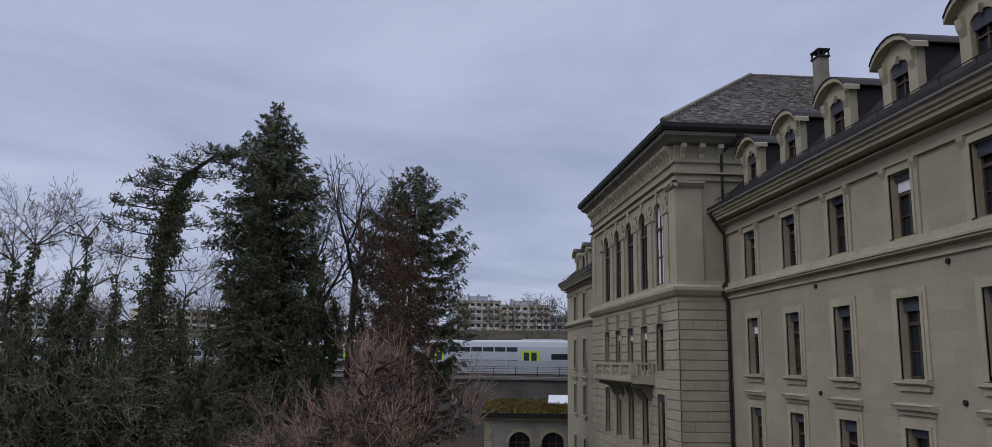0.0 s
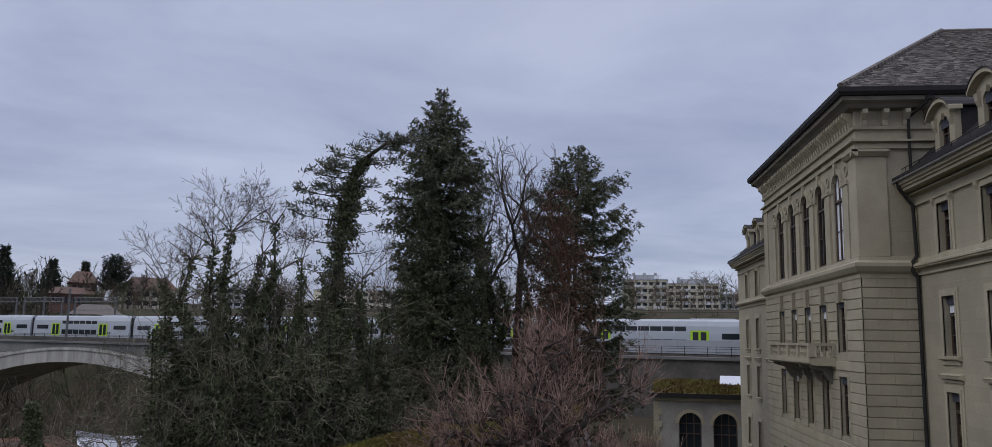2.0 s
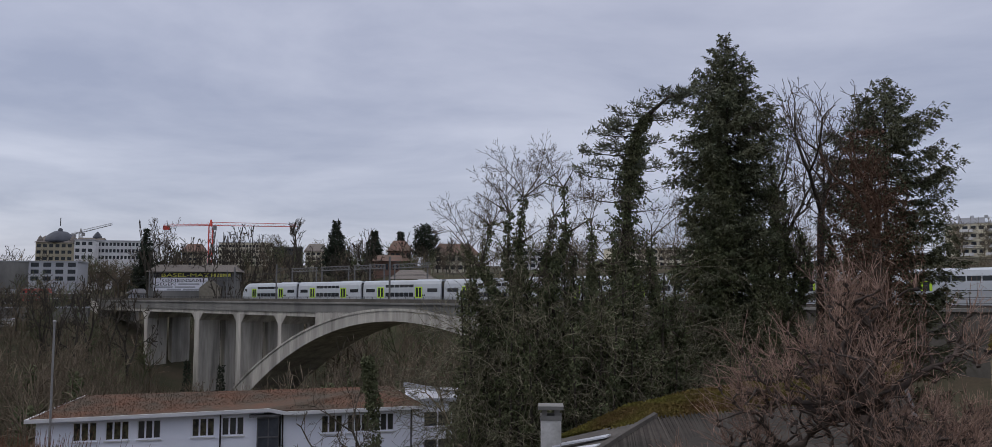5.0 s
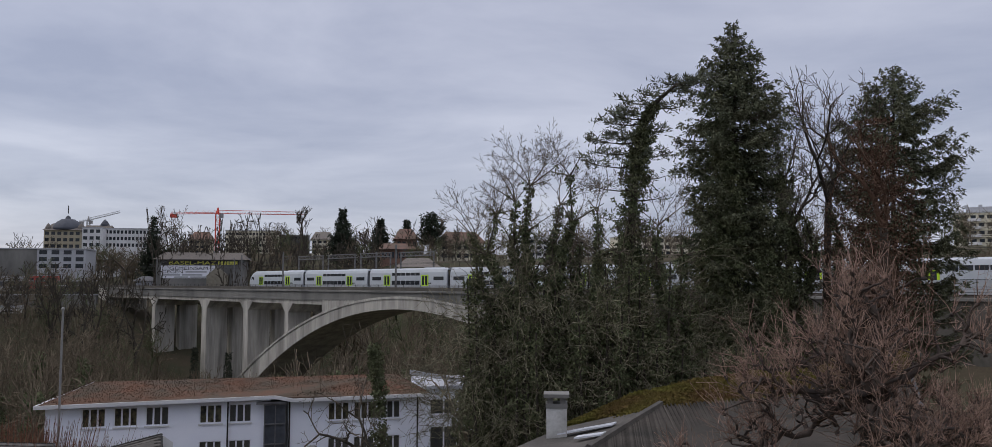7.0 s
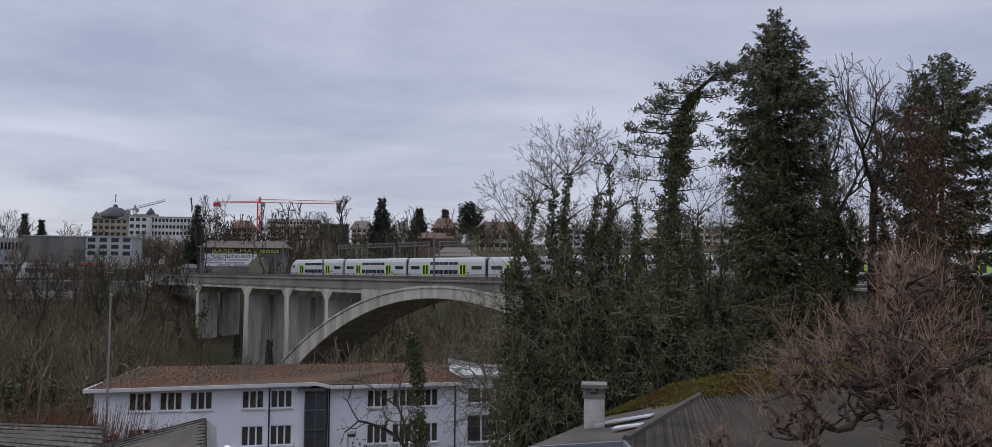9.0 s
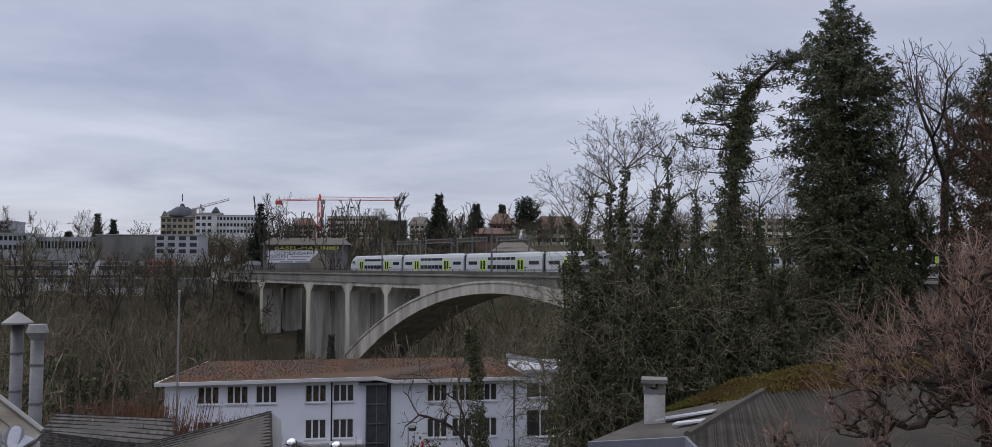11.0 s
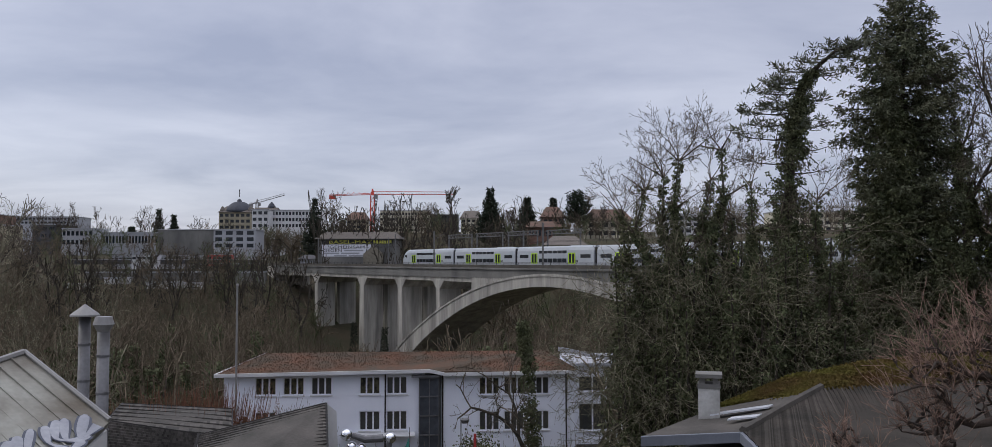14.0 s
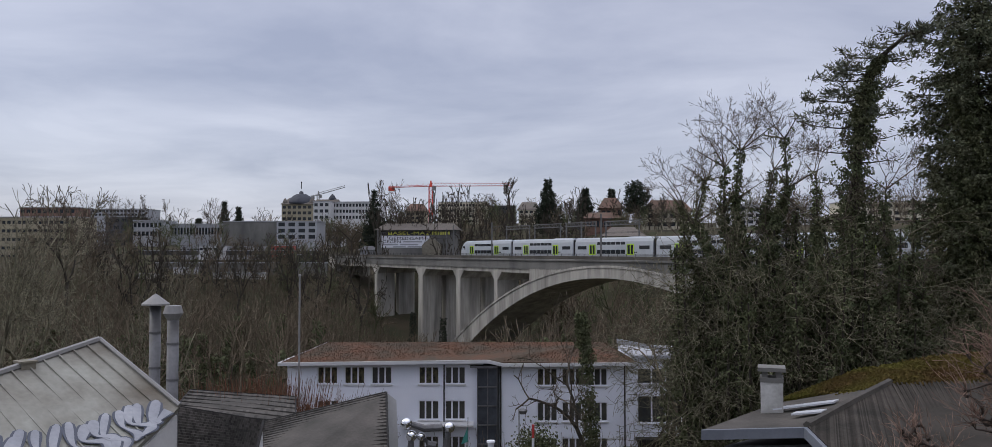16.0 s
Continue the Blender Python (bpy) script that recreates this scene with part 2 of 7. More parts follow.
NEEDLE2 = mat("grey_green_needles", (0.105, 0.118, 0.085), 0.8, 0.35, 0.6, 8, 0.0, tint=(0.12, 0.12, 0.08), per_island=0.45, spec=0.25)
IVY = mat("ivy_leaves", (0.090, 0.106, 0.056), 0.75, 0.35, 0.7, 8, 0.0, tint=(0.098, 0.100, 0.055), per_island=0.45, spec=0.08)
SHRUB = mat("dead_shrub", (0.17, 0.085, 0.055), 1.0, 0.3, 0.7, 8, 0.0, per_island=0.4, spec=0.1)
SOIL = mat("leaf_litter", (0.070, 0.057, 0.040), 1.0, 0.4, 0.15, 3, 0.6, tint=(0.046, 0.048, 0.028), spec=0.1)
SKYLIGHT = mat("pale_skylight", (0.60, 0.62, 0.66), 0.3, 0.08, 1, 8, 0.0)
TEALCLOTH = mat("teal_flag", (0.06, 0.28, 0.24), 0.8, 0.1, 2, 10, 0.0)


# ---------------------------------------------------------------- mesh building
class Geo:
    """Vertices and faces of one mesh, in world metres."""

    def __init__(self):
        self.v, self.f = [], []

    def poly(self, pts):
        k = len(self.v)
        self.v += [tuple(p) for p in pts]
        self.f.append(tuple(range(k, k + len(pts))))
        return self

    def prism(self, a, b):
        """Closed solid between two rings of points."""
        k, n = len(self.v), len(a)
        self.v += [tuple(p) for p in a] + [tuple(p) for p in b]
        self.f.append(tuple(range(k + n - 1, k - 1, -1)))
        self.f.append(tuple(range(k + n, k + 2 * n)))
        for i in range(n):
            j = (i + 1) % n
            self.f.append((k + i, k + j, k + n + j, k + n + i))
        return self

    def box(self, x0, x1, y0, y1, z0, z1, fr=None):
        fr = fr or (lambda a, d, z: (a, d, z))
        self.prism([fr(x0, y0, z0), fr(x1, y0, z0), fr(x1, y1, z0), fr(x0, y1, z0)],
                   [fr(x0, y0, z1), fr(x1, y0, z1), fr(x1, y1, z1), fr(x0, y1, z1)])
        return self

    def profile(self, pts, a0, a1, fr):
        """A moulding: the outline (d, z) drawn from a0 to a1."""
        self.prism([fr(a0, d, z) for d, z in pts], [fr(a1, d, z) for d, z in pts])
        return self

    def tube(self, path, radii, sides=6):
        k = len(self.v)
        n = len(path)
        P = [Vector(p) for p in path]
        for i in range(n):
            t = (P[min(i + 1, n - 1)] - P[max(i - 1, 0)])
            if t.length < 1e-6:
                t = Vector((0, 0, 1))
            t.normalize()
            u = t.orthogonal().normalized()
            w = t.cross(u)
            r = radii[i] if hasattr(radii, "__len__") else radii
            for j in range(sides):
                a = 2 * math.pi * j / sides
                self.v.append(tuple(P[i] + (u * math.cos(a) + w * math.sin(a)) * r))
        for i in range(n - 1):
            for j in range(sides):
                q = (j + 1) % sides
                self.f.append((k + i * sides + j, k + i * sides + q, k + (i + 1) * sides + q, k + (i + 1) * sides + j))
        self.f.append(tuple(k + j for j in range(sides - 1, -1, -1)))
        self.f.append(tuple(k + (n - 1) * sides + j for j in range(sides)))
        return self

    def ball(self, c, r, seg=12, rings=8):
        k = len(self.v)
        for i in range(rings + 1):
            th = math.pi * i / rings
            for j in range(seg):
                a = 2 * math.pi * j / seg
                self.v.append((c[0] + r * math.sin(th) * math.cos(a), c[1] + r * math.sin(th) * math.sin(a), c[2] + r * math.cos(th)))
        for i in range(rings):
            for j in range(seg):
                q = (j + 1) % seg
                self.f.append((k + i * seg + j, k + (i + 1) * seg + j, k + (i + 1) * seg + q, k + i * seg + q))
        return self

    def loft(self, rings, closed=False):
        """A skin over rings of as many points each; closed joins the last to the first."""
        k, n, m = len(self.v), len(rings[0]), len(rings)
        self.v += [tuple(p) for r in rings for p in r]
        for i in range(m if closed else m - 1):
            a, b = k + i * n, k + (i + 1) % m * n
            for j in range(n):
                q = (j + 1) % n
                self.f.append((a + j, a + q, b + q, b + j))
        if not closed:
            self.f += [tuple(range(k + n - 1, k - 1, -1)), tuple(range(k + (m - 1) * n, k + m * n))]
        return self

    def mesh(self, name, material, origin=(0, 0, 0), smooth=False):
        me = bpy.data.meshes.new(name)
        ox, oy, oz = origin
        me.from_pydata([(x - ox, y - oy, z - oz) for x, y, z in self.v], [], self.f)
        me.materials.append(material)
        if smooth:
            me.polygons.foreach_set("use_smooth", [True] * len(me.polygons))
        me.update()
        return me


def base_of(parent):
    o = Vector((0, 0, 0))
    while parent is not None:
        o += parent.location
        parent = parent.parent
    return o


def part(name, geo, material, parent, label="", smooth=False, kind=""):
    ob = new(name, geo.mesh(name, material, base_of(parent), smooth))
    ob.parent = parent
    return tagged(ob, label, kind=kind)


def group_at(name, at, parent):
    """An Empty under a thing, for a part that has parts of its own."""
    ob = new(name)
    ob.location = Vector(at) - base_of(parent)
    ob.parent = parent
    return ob


def thing(name, at, label, category, group="", kind=""):
    ob = new(name)
    ob.location = at
    ob.empty_display_size = 0.2
    return tagged(ob, label, category, group, kind)


def solid(name, geo, material, label, category, at=(0, 0, 0), group="", kind="", smooth=False):
    ob = new(name, geo.mesh(name, material, at, smooth))
    ob.location = at
    return tagged(ob, label, category, group, kind)


def holed(geo, fr, a0, a1, z0, z1, holes, depth):
    """A wall face at d = 0 from a0 to a1 and z0 to z1 with rectangular openings (a0, a1, z0, z1) that go back by depth."""
    A = sorted({a0, a1, *[h[0] for h in holes], *[h[1] for h in holes]})
    Z = sorted({z0, z1, *[h[2] for h in holes], *[h[3] for h in holes]})
    A = [a for a in A if a0 <= a <= a1]
    Z = [z for z in Z if z0 <= z <= z1]
    for i in range(len(A) - 1):
        for j in range(len(Z) - 1):
            ca, cz = (A[i] + A[i + 1]) / 2, (Z[j] + Z[j + 1]) / 2
            if not any(h[0] < ca < h[1] and h[2] < cz < h[3] for h in holes):
                geo.poly([fr(A[i], 0, Z[j]), fr(A[i + 1], 0, Z[j]), fr(A[i + 1], 0, Z[j + 1]), fr(A[i], 0, Z[j + 1])])
    for b0, b1, c0, c1 in holes:
        for p, q in (((b0, c0), (b1, c0)), ((b1, c0), (b1, c1)), ((b1, c1), (b0, c1)), ((b0, c1), (b0, c0))):
            geo.poly([fr(p[0], 0, p[1]), fr(p[0], -depth, p[1]), fr(q[0], -depth, q[1]), fr(q[0], 0, q[1])])


def axes(origin, along, out):
    """A frame of a facade: a runs along it, d out of it, z up."""
    o, e, n = Vector(origin), Vector(along).normalized(), Vector(out).normalized()
    return lambda a, d, z: (o.x + e.x * a + n.x * d, o.y + e.y * a + n.y * d, o.z + z)


def polar(az, dist):
    """Place at a bearing (degrees, from the y axis towards -x) and a distance from the eye."""
    return (-dist * math.sin(radians(az)), dist * math.cos(radians(az)))


def bearing_frame(az, depth):
    """Frame of a front that faces the eye across a bearing: a to the right, d towards the eye."""
    x, y = polar(az, depth)
    c, s = math.cos(radians(az)), math.sin(radians(az))
    return axes((x, y, 0), (c, s, 0), (s, -c, 0))


# ---------------------------------------------------------------- ground
TS, TN = Vector((-1, 0.35, 0)).normalized(), Vector((0.35, 1, 0)).normalized()
TRACK = 110.43


def track(s, o, z=0.0):
    """Place on the railway: s metres along it, o metres behind its centre line."""
    p = TS * s + TN * (TRACK + o)
    return (p.x, p.y, z)


def step(a, b, x):
    t = min(1, max(0, (x - a) / (b - a)))
    return t * t * (3 - 2 * t)


def ground_z(x, y):
    s = -x * 0.9439 + y * 0.3304
    o = x * 0.3304 + y * 0.9439 - TRACK
    near = -14 - 5 * step(10, 45, -x) - 6 * step(50, 90, -x)
    deep = step(45, 95, s) * (1 - 0.65 * step(225, 310, s))
    bank = -14 + 12.4 * step(-14, 8, o)
    valley = -31 * deep + bank * (1 - deep)
    k = step(-50, -14, o)
    z = near * (1 - k) + valley * k
    back = step(12, 75, o)
    far = -2.6 + 10.5 * step(26, 85, o) * (1 - step(-20, 60, -s)) 
    z = z * (1 - back) + min(far, 20) * back
    dist, bear = math.hypot(x, y), math.degrees(math.atan2(-x, y))
    flat = step(190, 255, dist) * step(48, 54, bear) * (1 - step(100, 110, bear)) * (1 - back)
    z = z * (1 - flat) + (-9.5 + 6 * step(265, 340, dist)) * flat
    z += 7.5 * step(325, 455, dist) * (1 - step(62, 80, bear)) * step(8, 20, bear)
    return z + 0.5 * noise.noise((x * 0.05, y * 0.05, 0))


ground = Geo()
GX = [-2600, -1500, -900, -600] + list(range(-440, 200, 8)) + [260, 400, 700, 1400, 2600]
GY = [-900, -300, -100, -40] + list(range(-20, 480, 8)) + [560, 700, 1000, 1700, 3000]
for gy in GY:
    for gx in GX:
        ground.v.append((gx, gy, ground_z(gx, gy)))
for j in range(len(GY) - 1):
    for i in range(len(GX) - 1):
        k = j * len(GX) + i
        ground.f.append((k, k + 1, k + 1 + len(GX), k + len(GX)))
solid("ground", ground, SOIL, "dark leaf-littered valley ground and slopes", "ground", kind="structure", smooth=True)


# ---------------------------------------------------------------- long stone building
MAINX, PAVX, FARX = 15.0, 12.5, 14.2
Y0, Y1, Y2, Y3 = 2.0, 39.3, 59.4, 79.7
ROWS_MAIN = [(4.05, 6.13), (-0.34, 2.15), (-4.35, -1.82), (-8.6, -6.3)]
office = thing("stone_office_building", (20, 40, -14.5), "long pale green-grey sandstone office building with a hipped slate pavilion", "building")
main_f = axes((MAINX, 0, 0), (0, 1, 0), (-1, 0, 0))
pav_f = axes((PAVX, 0, 0), (0, 1, 0), (-1, 0, 0))
side_f = axes((0, Y1, 0), (1, 0, 0), (0, -1, 0))
far_f = axes((FARX, 0, 0), (0, 1, 0), (-1, 0, 0))


def window(fr, a0, a1, z0, z1, parent, rng, back=0.30, surround=0.30, hood=False, sill=True, blind=0.28, kind="dark"):
    at = fr((a0 + a1) / 2, 0, z0)
    w = group_at("window", at, parent)
    ac = (a0 + a1) / 2
    # kind white: a sky reflection painted as a flat white pane
    part("pane", Geo().box(a0, a1, -back - 0.05, -back - 0.03, z0, z1, fr), GLASS_WARM if kind == "warm" else (WHITEBLIND_REFLECTION if kind == "white" else GLASS), w)
    g = Geo()
    t = 0.07
    for q0, q1 in ((a0, a0 + t), (a1 - t, a1), (ac - 0.045, ac + 0.045)):
        g.box(q0, q1, -back - 0.02, -back + 0.05, z0, z1, fr)
    zt = z0 + (z1 - z0) * 0.68
    for q0, q1, d in ((z0, z0 + 0.09, 0.05), (zt - 0.05, zt + 0.06, 0.08), (z1 - 0.08, z1, 0.05), (z0 + (zt - z0) * 0.5 - 0.02, z0 + (zt - z0) * 0.5 + 0.02, 0.03)):
        g.box(a0 + t, a1 - t, -back - 0.02, -back + d, q0, q1, fr)
    part("window_frame", g, FRAMEWOOD, w, "brown wooden casement")
    if blind:
        b = blind * (0.7 + 0.7 * rng.random())
        part("blind", Geo().box(a0 + 0.02, a1 - 0.02, -back + 0.09, -back + 0.16, z1 - b, z1 - 0.01, fr), BLIND, w, "slate-blue rolled blind")
        if rng.random() < 0.2:
            part("shade", Geo().box(a0 + 0.05, a1 - 0.05, -back + 0.052, -back + 0.07, z1 - b - 0.35, z1 - b, fr), WHITEBLIND_REFLECTION, w, "white inner shade")
    if surround:
        for nm, o, d0 in (("surround", surround, 0.05), ("fillet", surround * 0.45, 0.085)):
            u = [(a0 - o, z0), (a0, z0), (a0, z1), (a1, z1), (a1, z0), (a1 + o, z0), (a1 + o, z1 + o), (a0 - o, z1 + o)]
            part(nm, Geo().prism([fr(p, 0, q) for p, q in u], [fr(p, d0, q) for p, q in u]), SAND_TRIM, w)
    if sill:
        g = Geo()
        g.profile([(0, z0 - 0.02), (0.22, z0 - 0.04), (0.22, z0 - 0.13), (0.12, z0 - 0.18), (0, z0 - 0.2)], a0 - 0.32, a1 + 0.32, fr)
        g.box(a0 - 0.22, a1 + 0.22, 0, 0.09, z0 - 0.36, z0 - 0.2, fr)
        part("window_sill", g, SAND_TRIM, w)
    if hood:
        g = Geo().profile([(0, z1 + 0.52), (0.2, z1 + 0.55), (0.24, z1 + 0.66), (0.27, z1 + 0.7), (0, z1 + 0.76)], a0 - 0.4, a1 + 0.4, fr)
        g.box(a0 - 0.32, a1 + 0.32, 0, 0.08, z1 + 0.4, z1 + 0.52, fr)
        part("hood", g, SAND_TRIM, w, "moulded stone window hood")
    return w


def long_wall(fr, a0, a1, cols, rng, depth, top=6.9):
    """One wing: wall, window rows, string course, entablature, gutter."""
    holes = []
    for c in cols:
        for z0, z1 in ROWS_MAIN:
            holes.append((c - 0.6, c + 0.6, z0, z1))
    g = Geo()
    holed(g, fr, a0, a1, -15.5, top + 0.6, holes, 0.5)
    g.box(a0, a1, -depth, -0.5, -15.5, top - 0.4, fr)
    part("wall", g, SAND, office)
    for c in cols:
        for r, (z0, z1) in enumerate(ROWS_MAIN):
            window(fr, c - 0.6, c + 0.6, z0, z1, office, rng, hood=r == 2, sill=r > 0, blind=0.3, kind="warm" if rng.random() < 0.17 else "dark")
    for c in cols:
        for q in (c - 0.95, c + 0.75):
            g = Geo().box(q, q + 0.2, 0, 0.06, 3.9, 6.1, fr)
            g.profile([(0, 5.95), (0.16, 6.25), (0.18, 6.4), (0, 6.42)], q - 0.04, q + 0.24, fr)
            part("pilaster_strip", g, SAND_TRIM, office)
    g = Geo().profile([(0, 3.22), (0.09, 3.22), (0.09, 3.32), (0.03, 3.33), (0.03, 3.48), (0.30, 3.52), (0.30, 3.58), (0.36, 3.60), (0.36, 3.68), (0.12, 3.78), (0.10, 3.98), (0, 4.0)], a0, a1, fr)
    part("string_course", g, SAND_TRIM, office)
    g = Geo().profile([(0, 6.40), (0.12, 6.40), (0.12, 6.50), (0.05, 6.50), (0.05, 6.82), (0.10, 6.84), (0.32, 6.88), (0.32, 6.95), (0.15, 6.96), (0.15, 7.03), (0.64, 7.07), (0.64, 7.20), (0.72, 7.22), (0.72, 7.30), (0.82, 7.34), (0.84, 7.48), (0, 7.5)], a0, a1, fr)
    part("entablature", g, SAND, office)
    g = Geo().profile([(0.76, 7.49), (0.90, 7.50), (0.95, 7.60), (0.93, 7.74), (0.88, 7.74), (0.86, 7.60), (0.76, 7.56)], a0, a1, fr)
    part("gutter", g, DARKMETAL, office, "dark metal eaves gutter")
    part("gutter_lip", Geo().profile([(0.86, 7.47), (0.97, 7.49), (0.99, 7.55), (0.95, 7.57), (0.86, 7.50)], a0, a1, fr), GUTTER, office, "pale painted drip edge")
    part("roof", Geo().profile([(0.78, 7.60), (-2.0, 10.2), (-7.5, 11.0), (-depth, 8), (-depth, 7.5), (0.7, 7.5)], a0, a1, fr), WETSLATE, office, "dark slate mansard roof")
    g = Geo()
    a = a0
    while a < a1:
        g.tube([fr(a, 0.5, 7.98), fr(a, 0.5, 8.2)], 0.015, 4)
        a += 1.6
    g.tube([fr(a0, 0.5, 8.18), fr(a1, 0.5, 8.18)], 0.018, 4)
    part("snow_guard", g, DARKMETAL, office)


def dormer(fr, c, rng, parent):
    d = group_at("dormer", fr(c, -0.2, 8.3), parent)
    hw = 0.98
    f = lambda a, q, z: fr(c + a, -0.2 + q, z)
    g = Geo()
    g.box(-hw, -0.5, -0.3, 0, 8.0, 9.95, f)
    g.box(0.5, hw, -0.3, 0, 8.0, 9.95, f)
    g.box(-0.5, 0.5, -0.3, 0, 8.0, 8.35, f)
    arc = [(0.5 * math.cos(t), 9.55 + 0.28 * math.sin(t)) for t in [math.pi * i / 8 for i in range(9)]]
    top = [(-hw, 9.95), (hw, 9.95)]
    ring = [(0.5, 9.55)] + arc + [(-0.5, 9.55), (-0.5, 9.95), (0.5, 9.95)]
    for i in range(8):
        (p, q), (r, s) = arc[i], arc[i + 1]
        g.prism([f(p, 0, q), f(r, 0, s), f(r, 0, 9.95), f(p, 0, 9.95)], [f(p, -0.3, q), f(r, -0.3, s), f(r, -0.3, 9.95), f(p, -0.3, 9.95)])
    for q in (-hw + 0.06, hw - 0.34):
        g.profile([(0, 9.3), (0.12, 9.55), (0.16, 9.85), (0, 9.95)], q, q + 0.28, f)
    g.prism([f(-0.11, 0.14, 9.95), f(0.11, 0.14, 9.95), f(0.07, 0.14, 9.7), f(-0.07, 0.14, 9.7)], [f(-0.11, 0, 9.95), f(0.11, 0, 9.95), f(0.07, 0, 9.7), f(-0.07, 0, 9.7)])
    part("front", g, SAND_TRIM, d, "carved sandstone dormer front")
    # segmental cornice and curved roof
    lo = [(-1.2, 9.86), (-1.0, 10.08), (-0.7, 10.27), (-0.35, 10.39), (0, 10.43), (0.35, 10.39), (0.7, 10.27), (1.0, 10.08), (1.2, 9.86)]
    def bow(pts, d0, d1):
        return Geo().prism([f(p, d0, q) for p, q in pts], [f(p, d1, q) for p, q in pts])

    part("cornice", bow(lo + [(p, q + 0.17) for p, q in reversed(lo)], 0.3, -0.28), SAND_TRIM, d)
    part("tympanum", bow([(-0.98, 9.95), (0.98, 9.95)] + [(p, q + 0.02) for p, q in reversed(lo[1:-1])], 0.0, -0.25), SAND_TRIM, d)
    g = bow([(p * 0.97, q + 0.172) for p, q in lo] + [(p * 0.97, q + 0.215) for p, q in reversed(lo)], 0.34, -2.6)
    part("roof", g, ZINC, d, "curved zinc dormer roof")
    for q in (-hw, hw - 0.1):
        g = Geo().prism([f(q, -0.28, 8.0), f(q + 0.1, -0.28, 8.0), f(q + 0.1, -0.28, 10.0), f(q, -0.28, 10.0)], [f(q, -2.6, 9.4), f(q + 0.1, -2.6, 9.4), f(q + 0.1, -2.6, 10.0), f(q, -2.6, 10.0)])
        part("cheek", g, ZINC, d, "dark slate-hung dormer cheek")
    part("pane", Geo().box(-0.5, 0.5, -0.26, -0.24, 8.35, 9.84, f), GLASS, d)
    g = Geo()
    for p, q in ((-0.5, -0.43), (-0.035, 0.035), (0.43, 0.5)):
        g.box(p, q, -0.24, -0.17, 8.35, 9.7, f)
    for p, q in ((8.35, 8.43), (9.1, 9.16)):
        g.box(-0.43, 0.43, -0.24, -0.16, p, q, f)
    part("window_frame", g, FRAMEWOOD, d)
    part("blind", Geo().box(-0.47, 0.47, -0.14, -0.08, 9.35, 9.8, f), BLIND, d)


rng = random.Random(3)
MAIN_COLS = [36.24, 32.2, 28.25, 24.2, 20.2, 16.2, 12.2, 8.2]
FAR_COLS = [62.4, 66.7, 71.0, 75.3]
long_wall(main_f, Y0, Y1, MAIN_COLS, rng, 14)
long_wall(far_f, Y2, Y3, FAR_COLS, rng, 14)
for c in MAIN_COLS[:6]:
    dormer(main_f, c, rng, office)
for c in FAR_COLS:
    dormer(far_f, c, rng, office)

# pavilion
ARCHES = [42.37 + 3.08 * i for i in range(5)]
holes = []
for c in ARCHES:
    holes += [(c - 0.7, c + 0.7, 4.17, 8.62), (c - 0.63, c + 0.63, -0.31, 2.12), (c - 0.63, c + 0.63, -4.35, -1.5), (c - 0.63, c + 0.63, -8.6, -6.3)]
g = Geo()
holed(g, pav_f, Y1, Y2, -15.5, 11.3, holes, 0.55)
g.box(Y1, Y2, -16, -0.55, -15.5, 11.3, pav_f)
g.box(Y1, Y1 + 0.3, -0.56, -0.001, -15.5, 11.3, pav_f)
g.box(Y2 - 0.3, Y2, -0.56, -0.001, -15.5, 11.3, pav_f)
part("wall", g, SAND, office)
for c in ARCHES:
    g = Geo()
    R = 0.7
    pts = [(c + R * math.cos(math.pi * i / 14), 7.9 + R * math.sin(math.pi * i / 14)) for i in range(15)]
    sp = pts + [(c - 0.7, 8.62), (c + 0.7, 8.62)]
    g.prism([pav_f(p, 0.0, q) for p, q in sp], [pav_f(p, -0.5, q) for p, q in sp])
    part("arch_spandrel", g, SAND, office)
    g = Geo()
    bow = [(c + k * math.cos(t), 7.9 + k * math.sin(t)) for k, ts in ((0.7, range(15)), (0.95, range(14, -1, -1))) for t in [math.pi * i / 14 for i in ts]]
    g.prism([pav_f(p, 0.01, q) for p, q in bow], [pav_f(p, 0.10, q) for p, q in bow])
    part("archivolt", g, SAND_TRIM, office)
    for q in (c - 0.95, c + 0.7):
        part("impost", Geo().box(q, q + 0.25, 0.0, 0.12, 7.72, 7.9, pav_f), SAND_TRIM, office)
    key = [(c - 0.1, 8.5), (c + 0.1, 8.5), (c + 0.17, 9.1), (c - 0.17, 9.1)]
    part("keystone", Geo().prism([pav_f(p, 0.16, q) for p, q in key], [pav_f(p, 0, q) for p, q in key]), SAND_TRIM, office)
    # the nearest arch pane is white in place of reflected sky
    window(pav_f, c - 0.7, c + 0.7, 4.17, 8.62, office, rng, back=0.12, surround=0, sill=False, blind=0, kind="white" if c == ARCHES[0] else "dark")
    window(pav_f, c - 0.63, c + 0.63, -0.31, 2.12, office, rng, back=0.2, surround=0.16, sill=False, blind=0.3)
    window(pav_f, c - 0.63, c + 0.63, -4.35, -1.5, office, rng, back=0.2, surround=0.16, sill=False, blind=0.3)
    window(pav_f, c - 0.63, c + 0.63, -8.6, -6.3, office, rng, back=0.2, surround=0.16, sill=False, blind=0.3)
    g = Geo().prism([pav_f(c - 0.14, 0.2, 2.15), pav_f(c + 0.14, 0.2, 2.15), pav_f(c + 0.26, 0.24, 3.05), pav_f(c - 0.26, 0.24, 3.05)], [pav_f(c - 0.14, 0, 2.15), pav_f(c + 0.14, 0, 2.15), pav_f(c + 0.26, 0, 3.05), pav_f(c - 0.26, 0, 3.05)])
    part("keystone", g, SAND_TRIM, office)
